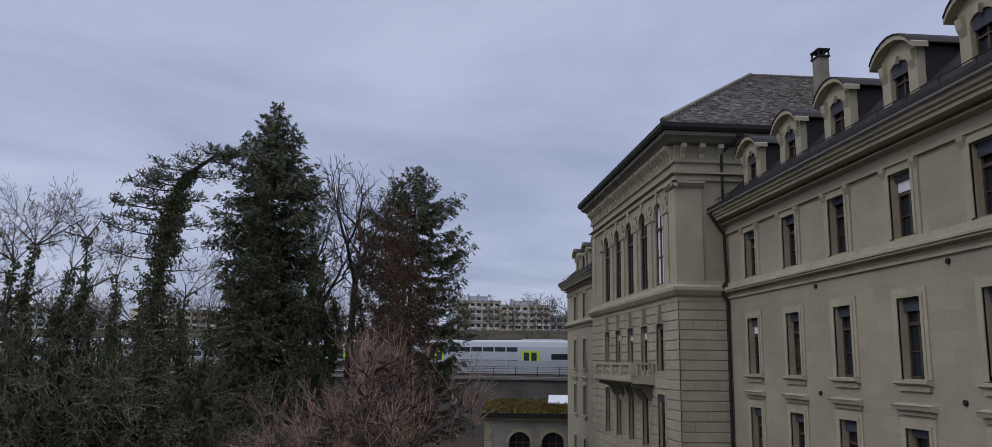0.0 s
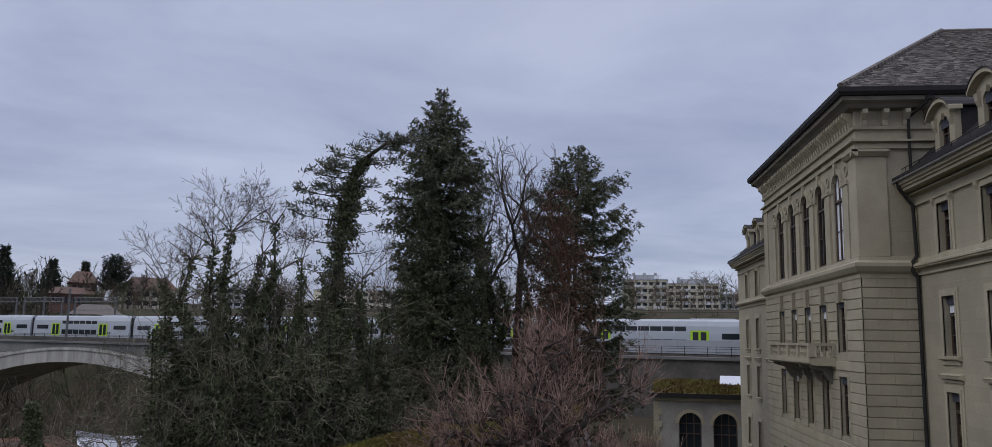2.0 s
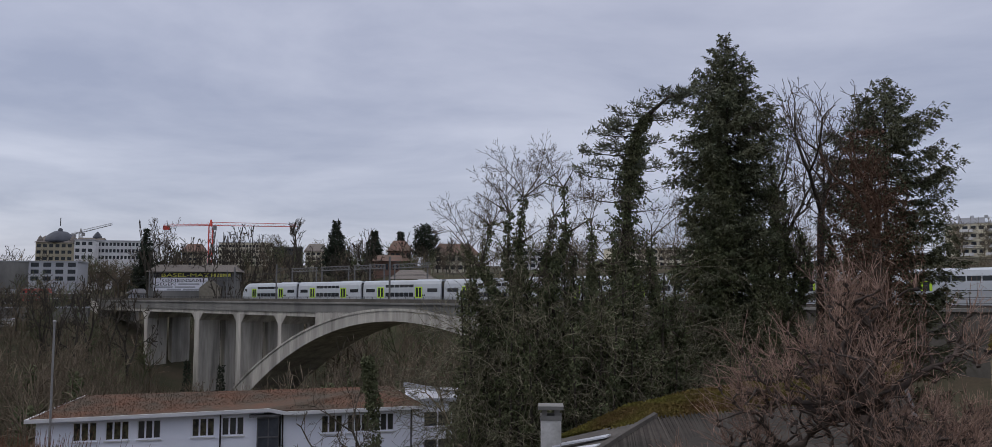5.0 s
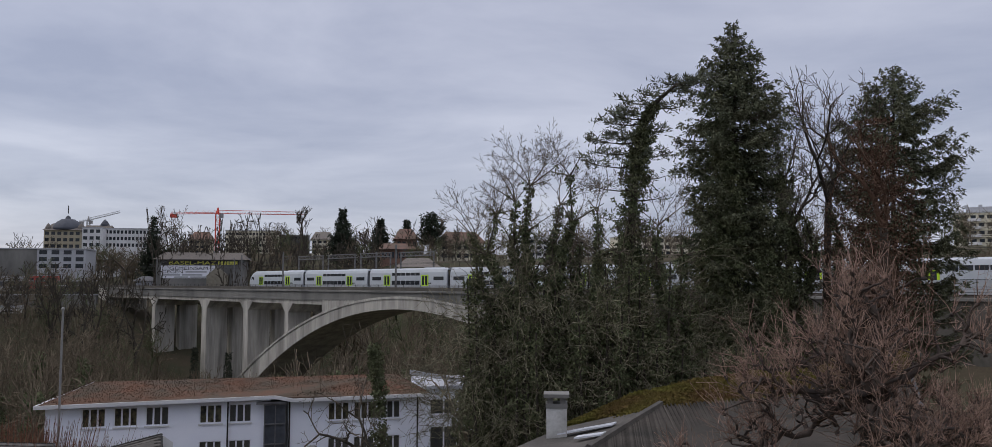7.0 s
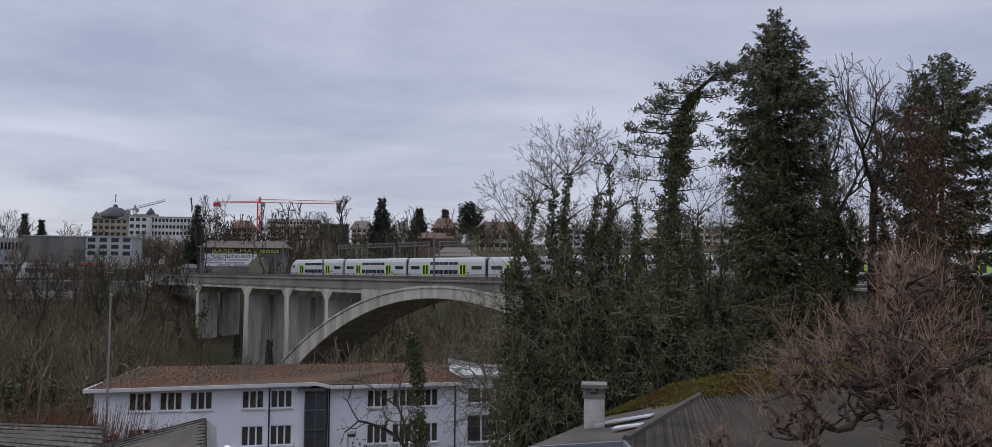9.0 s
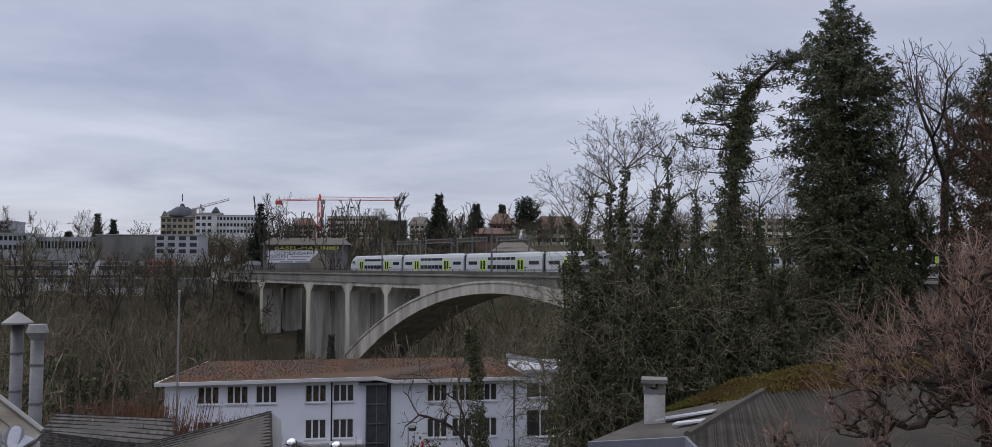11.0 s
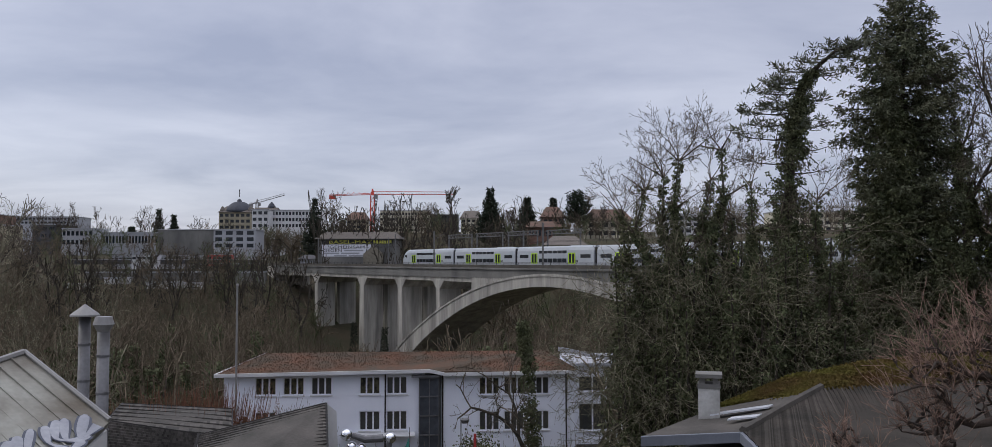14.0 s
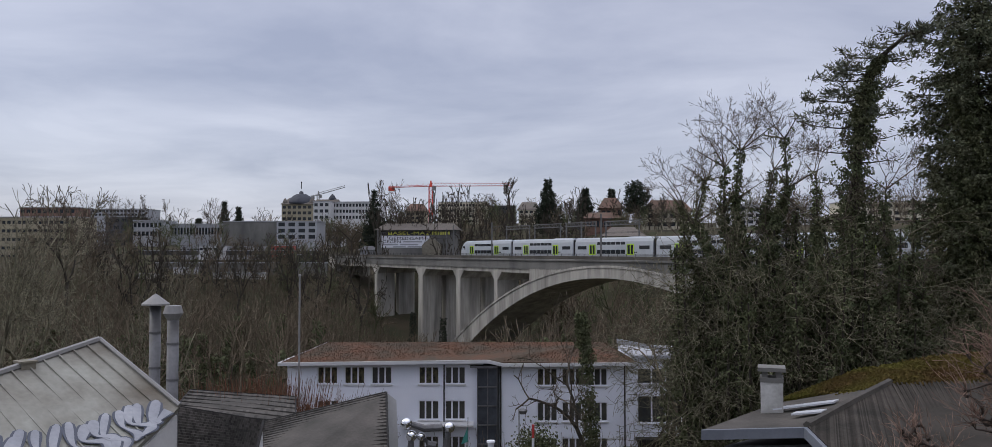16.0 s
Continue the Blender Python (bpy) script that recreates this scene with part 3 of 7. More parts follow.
for c in [ARCHES[0] - 1.54 + 3.08 * i for i in range(6)]:
    g = Geo().loft([[pav_f(c + k * math.cos(t), d, 8.45 + k * math.sin(t)) for k, d in ((0.2, 0.0), (0.2, 0.06), (0.28, 0.06), (0.28, 0.0))] for t in [math.pi * i / 8 for i in range(16)]], closed=True)
    part("roundel", g, SAND_TRIM, office)
    part("pilaster", Geo().box(c - 0.36, c + 0.36, 0, 0.10, 4.0, 7.7, pav_f).profile([(0, 7.68), (0.16, 7.72), (0.18, 7.9), (0, 7.92)], c - 0.42, c + 0.42, pav_f), SAND_TRIM, office)
# corner strips and mouldings run round the pavilion's corner
for name, prof, m in (
    ("string_course", [(0, 3.1), (0.08, 3.1), (0.08, 3.3), (0.22, 3.4), (0.36, 3.62), (0.36, 3.78), (0.12, 3.92), (0.1, 4.08), (0, 4.1)], SAND_TRIM),
    ("architrave", [(0, 9.15), (0.12, 9.15), (0.12, 9.36), (0.07, 9.37), (0.07, 9.44), (0.26, 9.48), (0.26, 9.56), (0, 9.6)], SAND_TRIM),
    ("bed_moulding", [(0, 10.05), (0.12, 10.08), (0.16, 10.22), (0, 10.24)], SAND_TRIM),
    ("cornice", [(0, 10.98), (0.34, 11.05), (0.5, 11.2), (0.72, 11.32), (0.76, 11.5), (0, 11.5)], SAND_DARK),
    ("gutter", [(0.7, 11.5), (0.88, 11.52), (0.96, 11.68), (0.94, 11.9), (0.86, 11.9), (0.84, 11.66), (0.7, 11.6)], DARKMETAL),
):
    g = Geo()
    # mitred at the near corner
    a = [pav_f(Y1 - d, d, z) for d, z in prof]
    g.prism(a, [pav_f(Y2 + d, d, z) for d, z in prof])
    side = [side_f(PAVX - d, d, z) for d, z in prof]
    g.prism(side, [side_f(PAVX + 16, d, z) for d, z in prof])
    part(name, g, m, office)
for i in range(46):
    a = Y1 + 0.3 + i * 0.43
    g = Geo().profile([(0, 10.24), (0.16, 10.24), (0.2, 10.5), (0.46, 10.78), (0.46, 10.98), (0, 10.98)], a, a + 0.2, pav_f)
    part("bracket", g, SAND_TRIM, office)
for i in range(12):
    a = PAVX + 0.25 + i * 0.95
    g = Geo().profile([(0, 10.24), (0.16, 10.24), (0.2, 10.5), (0.46, 10.78), (0.46, 10.98), (0, 10.98)], a, a + 0.24, side_f)
    part("bracket", g, SAND_TRIM, office)
for q0, q1, d in ((Y1 - 0.06, Y1 + 1.1, 0.06), (Y2 - 1.1, Y2 + 0.06, 0.06)):
    part("corner_pilaster", Geo().box(q0, q1, 0.0, d, 4.1, 9.15, pav_f), SAND_TRIM, office)
part("corner_pilaster", Geo().box(PAVX, PAVX + 1.3, 0.005, 0.06, 4.1, 9.15, side_f), SAND_TRIM, office)
g = Geo()
g.profile([(0, 8.75), (0.14, 8.8), (0.3, 8.98), (0.3, 9.08), (0, 9.12)], Y1 - 0.3, Y1 + 1.3, pav_f)
part("capital", g, SAND_TRIM, office)
g = Geo()
g.profile([(0, 8.75), (0.14, 8.8), (0.3, 8.98), (0.3, 9.08), (0, 9.12)], PAVX - 0.28, PAVX + 1.4, side_f)
part("capital", g, SAND_TRIM, office)

# pavilion roof: hipped, laid in slate courses
ex, ey, ez = PAVX - 0.83, Y1 - 0.83, 11.92
ridge_y, ridge_x, ridge_z = 49.35, 20.9, 18.6
g = Geo()
g.poly([(ex, ey, ez), (44, ey, ez), (44, ridge_y, ridge_z), (ridge_x, ridge_y, ridge_z)])
g.poly([(ex, ey, ez), (ridge_x, ridge_y, ridge_z), (ex, 2 * ridge_y - ey, ez)])
g.poly([(ex, 2 * ridge_y - ey, ez), (ridge_x, ridge_y, ridge_z), (44, ridge_y, ridge_z), (44, 2 * ridge_y - ey, ez)])
g.poly([(ex, ey, ez - 0.01), (ex, 2 * ridge_y - ey, ez - 0.01), (44, 2 * ridge_y - ey, ez - 0.01), (44, ey, ez - 0.01)])
roof = part("roof", g, SLATE, office, "weathered grey-brown slate hipped roof")
slates = Geo()
srng = random.Random(8)
NC = 64
for k in range(NC):
    f0, f1 = k / NC, (k + 1.25) / NC
    f1 = min(f1, 1)
    P0 = Vector((ex, ey, ez)).lerp(Vector((ridge_x, ridge_y, ridge_z)), f0)
    P1 = Vector((ex, ey, ez)).lerp(Vector((ridge_x, ridge_y, ridge_z)), f1)
    x = P0.x + 0.02
    while x < 36:
        w = 0.20 + 0.11 * srng.random()
        up = 0.025 + 0.05 * srng.random()
        xs = max(x, P1.x) if x < P1.x else x
        slates.prism([(x, P0.y, P0.z + up), (x + w - 0.015, P0.y, P0.z + up), (x + w - 0.015, P1.y, P1.z + 0.012), (xs if xs < x + w else x + w - 0.02, P1.y, P1.z + 0.012)],
                     [(x, P0.y, P0.z), (x + w - 0.015, P0.y, P0.z), (x + w - 0.015, P1.y, P1.z), (xs if xs < x + w else x + w - 0.02, P1.y, P1.z)])
        x += w
part("slating", slates, SLATE, office, kind="stuff")
for i in range(30):
    p = Vector((ex, ey, ez)).lerp(Vector((ridge_x, ridge_y, ridge_z)), (i + 0.5) / 30)
    q = Vector((ridge_x - ex, ridge_y - ey, ridge_z - ez)).normalized() * 0.28
    part("hip_tile", Geo().tube([p - q + Vector((0, 0, 0.06)), p + q + Vector((0, 0, 0.10))], [0.16, 0.12], 6), SLATE, office)
part("ridge_cap", Geo().tube([(ridge_x, ridge_y, ridge_z + 0.03), (44, ridge_y, ridge_z + 0.03)], 0.13, 6), SLATE, office)
# chimney
ch = group_at("chimney", (22.9, 44, 14), office)
part("shaft", Geo().box(22.60, 23.20, 43.6, 44.4, 14.0, 17.8), SAND_DARK, ch, "rendered grey chimney stack")
g = Geo().box(22.54, 23.26, 43.5, 44.5, 17.8, 17.9)
for q in (22.56, 22.86, 23.16):
    for r in (43.55, 44.37):
        g.box(q, q + 0.08, r, r + 0.08, 17.9, 18.2)
g.box(22.53, 23.27, 43.5, 44.5, 18.2, 18.3)
part("cowl", g, DARKMETAL, ch)
# rain pipes
g = Geo()
pipe = [side_f(15.6, 0.75, 11.5), side_f(15.5, 0.7, 11.2), side_f(14.85, 0.16, 10.6), side_f(14.85, 0.16, 8.0)]
g.tube(pipe, 0.075, 8)
part("rain_pipe", g, DARKMETAL, office, "dark metal rain pipe")
part("rain_head", Geo().box(15.45, 15.8, 0.55, 0.85, 11.3, 11.75, side_f), DARKMETAL, office)
g = Geo().tube([main_f(Y1 - 0.35, 0.85, 7.6), main_f(Y1 - 0.35, 0.8, 7.2), main_f(Y1 - 0.3, 0.2, 6.4), main_f(Y1 - 0.3, 0.14, 4.1), main_f(Y1 - 0.3, 0.34, 3.8), main_f(Y1 - 0.3, 0.34, 3.4), main_f(Y1 - 0.3, 0.14, 3.1), main_f(Y1 - 0.3, 0.14, -14)], 0.085, 8)
part("rain_pipe", g, DARKMETAL, office, "dark metal rain pipe")
# wall anchors
for a, z in ((30.16, 3.03), (22.16, 3.03), (30.21, -0.97), (21.89, -0.94)):
    part("wall_anchor", Geo().tube([main_f(a, -0.02, z), main_f(a, 0.07, z)], 0.085, 10), DARKMETAL, office)

# balcony
bal = group_at("balcony", pav_f(48.3, 0, -1.0), office)
part("slab", Geo().profile([(0, -1.05), (1.2, -1.0), (1.35, -0.9), (1.35, -0.75), (0, -0.75)], 43.6, 53.0, pav_f), SAND_TRIM, bal)
part("handrail", Geo().box(43.6, 53.0, 1.08, 1.34, -0.02, 0.12, pav_f).box(43.6, 43.86, 0, 1.08, -0.02, 0.12, pav_f).box(52.74, 53.0, 0, 1.08, -0.02, 0.12, pav_f), SAND_TRIM, bal)
part("plinth", Geo().box(43.62, 52.98, 1.1, 1.32, -0.75, -0.6, pav_f).box(43.62, 43.84, 0, 1.1, -0.75, -0.6, pav_f), SAND_TRIM, bal)
for i in range(26):
    a = 43.73 + i * (9.14 / 25)
    if i % 6 == 0:
        part("pedestal", Geo().box(a - 0.16, a + 0.16, 1.06, 1.36, -0.6, -0.02, pav_f), SAND_TRIM, bal)
    else:
        part("baluster", Geo().tube([pav_f(a, 1.21, z) for z in (-0.6, -0.5, -0.36, -0.2, -0.1, -0.02)], [0.07, 0.06, 0.1, 0.055, 0.06, 0.08], 6), SAND_TRIM, bal)
for d in (0.25, 0.55, 0.85):
    part("baluster", Geo().tube([pav_f(43.73, d, z) for z in (-0.6, -0.5, -0.36, -0.2, -0.1, -0.02)], [0.07, 0.06, 0.1, 0.055, 0.06, 0.08], 6), SAND_TRIM, bal)
for i in range(5):
    a = 44.2 + i * 2.05
    part("console", Geo().profile([(0, -2.0), (0.25, -1.75), (0.5, -1.3), (1.1, -1.15), (1.15, -1.02), (0, -1.02)], a, a + 0.3, pav_f), SAND_DARK, bal)

# rusticated courses below the string course
CH = 0.485
k = 0
z = -8.0
while z < 3.05:
    spans = [(PAVX, PAVX + 2.5)]
    g = Geo()
    x = PAVX - 0.05
    L = [1.3, 1.2] if k % 2 else [0.7, 1.25, 0.55]
    for w in L:
        g2 = Geo().profile([(0, z), (0.05, z + 0.03), (0.05, z + CH - 0.05), (0, z + CH - 0.03)], x + 0.005, x + w - 0.005, side_f)
        part("stone", g2, SAND_TRIM, office)
        x += w
    cuts = []
    for c in ARCHES:
        lo, hi = c - 0.85, c + 0.85
        zm = z + CH / 2
        if -0.5 < zm < 2.3 or -4.5 < zm < -1.3 or -8.7 < zm < -6.1:
            cuts.append((lo, hi))
        elif 2.1 < zm < 3.1:
            cuts.append((c - 0.3, c + 0.3))
    edges = [Y1 - 0.05]
    for lo, hi in cuts:
        edges += [lo, hi]
    edges.append(Y2)
    for i in range(0, len(edges), 2):
        a0, a1 = edges[i], edges[i + 1]
        if -1.1 < z < 0.1 and a0 > 43 and a1 < 54:
            continue
        part("stone", Geo().profile([(0, z), (0.05, z + 0.03), (0.05, z + CH - 0.05), (0, z + CH - 0.03)], a0, a1, pav_f), SAND_TRIM, office)
    z += CH
    k += 1

# ---------------------------------------------------------------- railway viaduct
viaduct = thing("railway_viaduct", track(190, 0, -30), "grey aged concrete railway viaduct with a wide arch", "bridge")
NEAR, FAR = -5.5, 8.5
tf = lambda s, d, z: track(s, -d, z)


def slab(s0, s1, o0, o1, z0, z1, g=None):
    return (g or Geo()).prism([track(s0, o0, z0), track(s1, o0, z0), track(s1, o1, z0), track(s0, o1, z0)], [track(s0, o0, z1), track(s1, o0, z1), track(s1, o1, z1), track(s0, o1, z1)])


part("deck", slab(-60, 335, NEAR + 0.3, FAR - 0.3, -5.2, -1.75), CONCRETE, viaduct)
part("ballast_bed", slab(-60, 420, NEAR + 0.8, FAR - 0.8, -1.75, -1.5), BALLAST, viaduct, "dark stony ballast")
g = Geo()
g.prism([track(-60, NEAR, -2.0), track(-60, NEAR - 0.35, -2.1), track(-60, NEAR - 0.35, -1.75), track(-60, NEAR, -1.7), track(-60, NEAR + 0.5, -1.7), track(-60, NEAR + 0.5, -2.2)],
        [track(335, NEAR, -2.0), track(335, NEAR - 0.35, -2.1), track(335, NEAR - 0.35, -1.75), track(335, NEAR, -1.7), track(335, NEAR + 0.5, -1.7), track(335, NEAR + 0.5, -2.2)])
part("edge_coping", g, CONCRETE_D, viaduct)
part("edge_beam", slab(75, 335, NEAR, NEAR + 0.35, -4.2, -1.95), CONCRETE_D, viaduct)
part("edge_beam", slab(-60, 74.98, NEAR, NEAR + 0.35, -4.6, -1.95), DARKSTONE, viaduct)
PIERS = [(268.4, 1.35), (231.1, 1.6), (205.7, 1.4), (184.3, 0.85)]


def arch_out(s):
    return -2.9 - 0.0044 * (s - 137) ** 2


def arch_in(s):
    return -5.55 - 0.0051 * (s - 137) ** 2


for s, hw in PIERS:
    bot = -32 if s > 190 else arch_out(s) - 0.3
    for o0, o1 in ((NEAR, 0.9), (2.6, FAR)):
        g = slab(s - hw, s + hw, o0, o1, bot, -5.1)
        part("pier", g, CONCRETE, viaduct, "streaked concrete pier wall")
    g = Geo()
    g.prism([track(s - hw - 2.2, NEAR + 0.02, -5.0), track(s - hw, NEAR + 0.02, -7.3), track(s + hw, NEAR + 0.02, -7.3), track(s + hw + 2.2, NEAR + 0.02, -5.0)],
            [track(s - hw - 2.2, FAR - 0.1, -5.0), track(s - hw, FAR - 0.1, -7.3), track(s + hw, FAR - 0.1, -7.3), track(s + hw + 2.2, FAR - 0.1, -5.0)])
    part("haunch", g, CONCRETE, viaduct)
part("abutment", slab(311, 326, NEAR - 0.3, FAR, -22, -1.6), CONCRETE, viaduct)
SEG = 48


def arch_band(o0, o1, low, high):
    """One curved band along the arch, between two heights and two depths."""
    at = [57 + 160 * i / SEG for i in range(SEG + 1)]
    return Geo().loft([[track(s, o0, low(s)), track(s, o0, high(s)), track(s, o1, high(s)), track(s, o1, low(s))] for s in at])


part("arch_rib", arch_band(NEAR - 0.25, FAR, arch_in, arch_out), CONCRETE, viaduct, "broad concrete arch rib")
for side, c in ((1, (154.5, 168)), (-1, (106, 119.5))):
    ss = [c[0] + (c[1] - c[0]) * i / 12 for i in range(13)]
    low = [(s, arch_out(s) - 0.2) for s in ss] + [(c[1], -4.0), (c[0], -4.0)]
    part("spandrel_wall", Geo().prism([track(s, NEAR, z) for s, z in low], [track(s, FAR, z) for s, z in low]), CONCRETE, viaduct)
part("arch_lip", arch_band(NEAR - 0.45, NEAR - 0.2, lambda s: arch_out(s) - 0.45, lambda s: arch_out(s) + 0.05), CONCRETE, viaduct)
# the viaduct's other side rests on walls hidden by the trees
part("approach_wall", slab(-60, 58, NEAR + 0.1, FAR, -16, -4.1), DARKSTONE, viaduct, "stained dark grey retaining wall")
part("parapet", slab(60, 335, NEAR + 0.02, NEAR + 0.3, -1.7, -0.95), DARKSTONE, viaduct, "dark weathered parapet")
# railing
for i in range(130):
    s = -40 + i * 2.9
    part("railing_post", Geo().tube([track(s, NEAR + 0.1, -1.7), track(s, NEAR + 0.1, -0.42)], 0.05, 4), DARKMETAL, viaduct)
g = Geo()
for z in (-0.45, -0.7, -1.1):
    g.tube([track(-40, NEAR + 0.1, z), track(336, NEAR + 0.1, z)], 0.03, 4)
part("railing_bar", g, DARKMETAL, viaduct)
for o in (-2.95, -1.45, 2.8, 4.3, -0.75, 0.75):
    part("rail", slab(-60, 400, o - 0.04, o + 0.04, -1.5, -1.42), RUST, viaduct)

noise_wall = thing("noise_barrier", track(20, NEAR + 1.4, -1.35), "low pale grey noise barrier beside the railway", "barrier")
for i in range(24):
    s0 = -45 + i * 5
    part("panel", slab(s0 + 0.03, s0 + 4.97, NEAR + 1.3, NEAR + 1.45, -1.35, 0.35), TRAIN_G, noise_wall)

# ---------------------------------------------------------------- double-deck train
RAIL = -1.42
BODY = [(1.38, 0.35), (1.45, 0.9), (1.45, 2.6), (1.38, 3.6), (1.15, 4.25), (0.75, 4.52), (-0.75, 4.52), (-1.15, 4.25), (-1.38, 3.6), (-1.45, 2.6), (-1.45, 0.9), (-1.38, 0.35)]


def train_car(parent, s_front, length, head=False, tail=False):
    """One coach; s_front is the end nearer the far bank."""
    s1, s0 = s_front, s_front - length
    car = group_at("coach", track((s0 + s1) / 2, 0, RAIL), parent)
    g = Geo()
    prof = lambda s, k, lift, top: [track(s, -d * k, RAIL + 0.35 + (z - 0.35) * top + lift) for d, z in BODY]
    stations = [(s0 + 0.35, 1, 0, 1), (s1 - 0.35, 1, 0, 1)]
    if head:
        stations = [(s0 + 0.35, 1, 0, 1), (s1 - 4.2, 1, 0, 1), (s1 - 3.0, 0.995, 0, 0.98), (s1 - 1.9, 0.97, 0, 0.88), (s1 - 0.9, 0.9, 0.02, 0.66), (s1 - 0.3, 0.8, 0.05, 0.45), (s1, 0.6, 0.1, 0.3)]
    for i in range(len(stations) - 1):
        a, b = prof(*stations[i]), prof(*stations[i + 1])
        n = len(a)
        k = len(g.v)
        g.v += [*a, *b]
        for j in range(n):
            q = (j + 1) % n
            g.f.append((k + j, k + q, k + n + q, k + n + j))
    for a, fl in ((prof(*stations[0]), 1), (prof(*stations[-1]), 0)):
        g.poly(a if fl else a[::-1])
    part("body", g, TRAIN, car, "silver-white double-deck coach body", smooth=False)
    e = 1.455
    strip = lambda p, q, z0, z1, d=e: Geo().prism([track(p, -d, RAIL + z0), track(q, -d, RAIL + z0), track(q, -d, RAIL + z1), track(p, -d, RAIL + z1)], [track(p, -d - 0.03, RAIL + z0), track(q, -d - 0.03, RAIL + z0), track(q, -d - 0.03, RAIL + z1), track(p, -d - 0.03, RAIL + z1)])
    end = s1 - (5.2 if head else 1.2)
    part("skirt", strip(s0 + 0.5, s1 - (1.5 if head else 0.5), 0.32, 0.95, 1.45), TRAIN_G, car, "grey underframe skirt")
    d1, d2 = s0 + length * 0.27, s0 + length * 0.75
    for dc in (d1, d2):
        dr = group_at("door", track(dc, -e, RAIL + 1.0), car)
        part("door_surround", strip(dc - 1.2, dc + 1.2, 0.75, 3.05, e + 0.005), LIME, dr, "bright lime-green door surround")
        for q in (-0.52, 0.52):
            part("door_leaf", strip(dc + q - 0.36, dc + q + 0.36, 0.95, 2.85, e + 0.036), GLASS, dr)
    for i in range(6):
        w = (d2 - d1 - 3.4) / 6
        a = d1 + 1.7 + i * w
        part("window", strip(a + 0.08, a + w - 0.08, 1.0, 1.85), GLASS, car)
        up = strip(a + 0.08, a + w - 0.08, 2.95, 3.55, 1.40)
        part("window", up, GLASS, car)
    for a, b in ((s0 + 1.4, s0 + 4.6), (d2 + 2.2, end - 0.2)):
        if b - a > 1:
            part("window", strip(a, b, 1.95, 2.7), GLASS, car)
    if head:
        part("cab_window", Geo().prism([track(s1 - 3.3, -1.46, RAIL + 2.1), track(s1 - 1.5, -1.38, RAIL + 2.1), track(s1 - 1.8, -1.36, RAIL + 3.0), track(s1 - 3.2, -1.45, RAIL + 3.0)], [track(s1 - 3.3, -1.40, RAIL + 2.1), track(s1 - 1.5, -1.2, RAIL + 2.1), track(s1 - 1.8, -1.2, RAIL + 3.0), track(s1 - 3.2, -1.38, RAIL + 3.0)]), GLASS, car)
        part("windscreen", Geo().prism([track(s1 - 0.55, -0.95, RAIL + 2.3), track(s1 - 0.55, 0.95, RAIL + 2.3), track(s1 - 1.7, 1.0, RAIL + 3.75), track(s1 - 1.7, -1.0, RAIL + 3.75)], [track(s1 - 0.9, -0.95, RAIL + 2.0), track(s1 - 0.9, 0.95, RAIL + 2.0), track(s1 - 2.2, 1.0, RAIL + 3.7), track(s1 - 2.2, -1.0, RAIL + 3.7)]), BLACK, car)
    for k in range(3):
        part("lettering", strip(s0 + 5.4 + k * 0.5, s0 + 5.75 + k * 0.5, 1.15, 1.45), BLACK, car)
    part("gangway", Geo().prism([track(s0 - 0.35, -1.1, RAIL + 0.8), track(s0 + 0.4, -1.1, RAIL + 0.8), track(s0 + 0.4, 1.1, RAIL + 0.8), track(s0 - 0.35, 1.1, RAIL + 0.8)], [track(s0 - 0.35, -1.1, RAIL + 4.1), track(s0 + 0.4, -1.1, RAIL + 4.1), track(s0 + 0.4, 1.1, RAIL + 4.1), track(s0 - 0.35, 1.1, RAIL + 4.1)]), BLACK, car)
    part("roof_unit", Geo().prism([track(s0 + 3, -0.8, RAIL + 4.5), track(s0 + 9, -0.8, RAIL + 4.5), track(s0 + 9, 0.8, RAIL + 4.5), track(s0 + 3, 0.8, RAIL + 4.5)], [track(s0 + 3.3, -0.6, RAIL + 4.64), track(s0 + 8.7, -0.6, RAIL + 4.64), track(s0 + 8.7, 0.6, RAIL + 4.64), track(s0 + 3.3, 0.6, RAIL + 4.64)]), TRAIN_G, car)
    for c in (s0 + 4.2, s1 - 5.0):
        bg = group_at("bogie", track(c, 0, RAIL), car)
        part("bogie_frame", slab(c - 1.7, c + 1.7, -1.2, 1.2, RAIL + 0.35, RAIL + 0.62), BLACK, bg)
        for q in (-1.25, 1.25):
            for o in (-0.8, 0.72):
                part("wheel", Geo().tube([track(c + q, o, RAIL + 0.45), track(c + q, o + 0.1, RAIL + 0.45)], 0.45, 14), RUST, bg)


train = thing("double_deck_train", track(100, 0, RAIL), "silver double-deck commuter train with lime-green doors on the viaduct", "train")
sp = 212.5
train_car(train, sp, 29.3, head=True)
sp -= 29.6
for i in range(6):
    train_car(train, sp, 27.7)
    sp -= 28.0
train_car(train, sp, 29.3)


# ---------------------------------------------------------------- vegetation
def quick_mesh(name, V, F, material):
    """A mesh from arrays: V (n, 3), F (m, 4)."""
    me = bpy.data.meshes.new(name)
    me.vertices.add(len(V))
    me.vertices.foreach_set("co", np.asarray(V, dtype=np.float32).ravel())
    me.loops.add(F.size)
    me.loops.foreach_set("vertex_index", F.astype(np.int32).ravel())
    me.polygons.add(len(F))
    me.polygons.foreach_set("loop_start", np.arange(0, F.size, 4, dtype=np.int32))
    me.materials.append(material)
    me.update(calc_edges=True)
    me.validate()
    return me


def unit(a):
    return a / np.maximum(np.linalg.norm(a, axis=-1, keepdims=True), 1e-9)


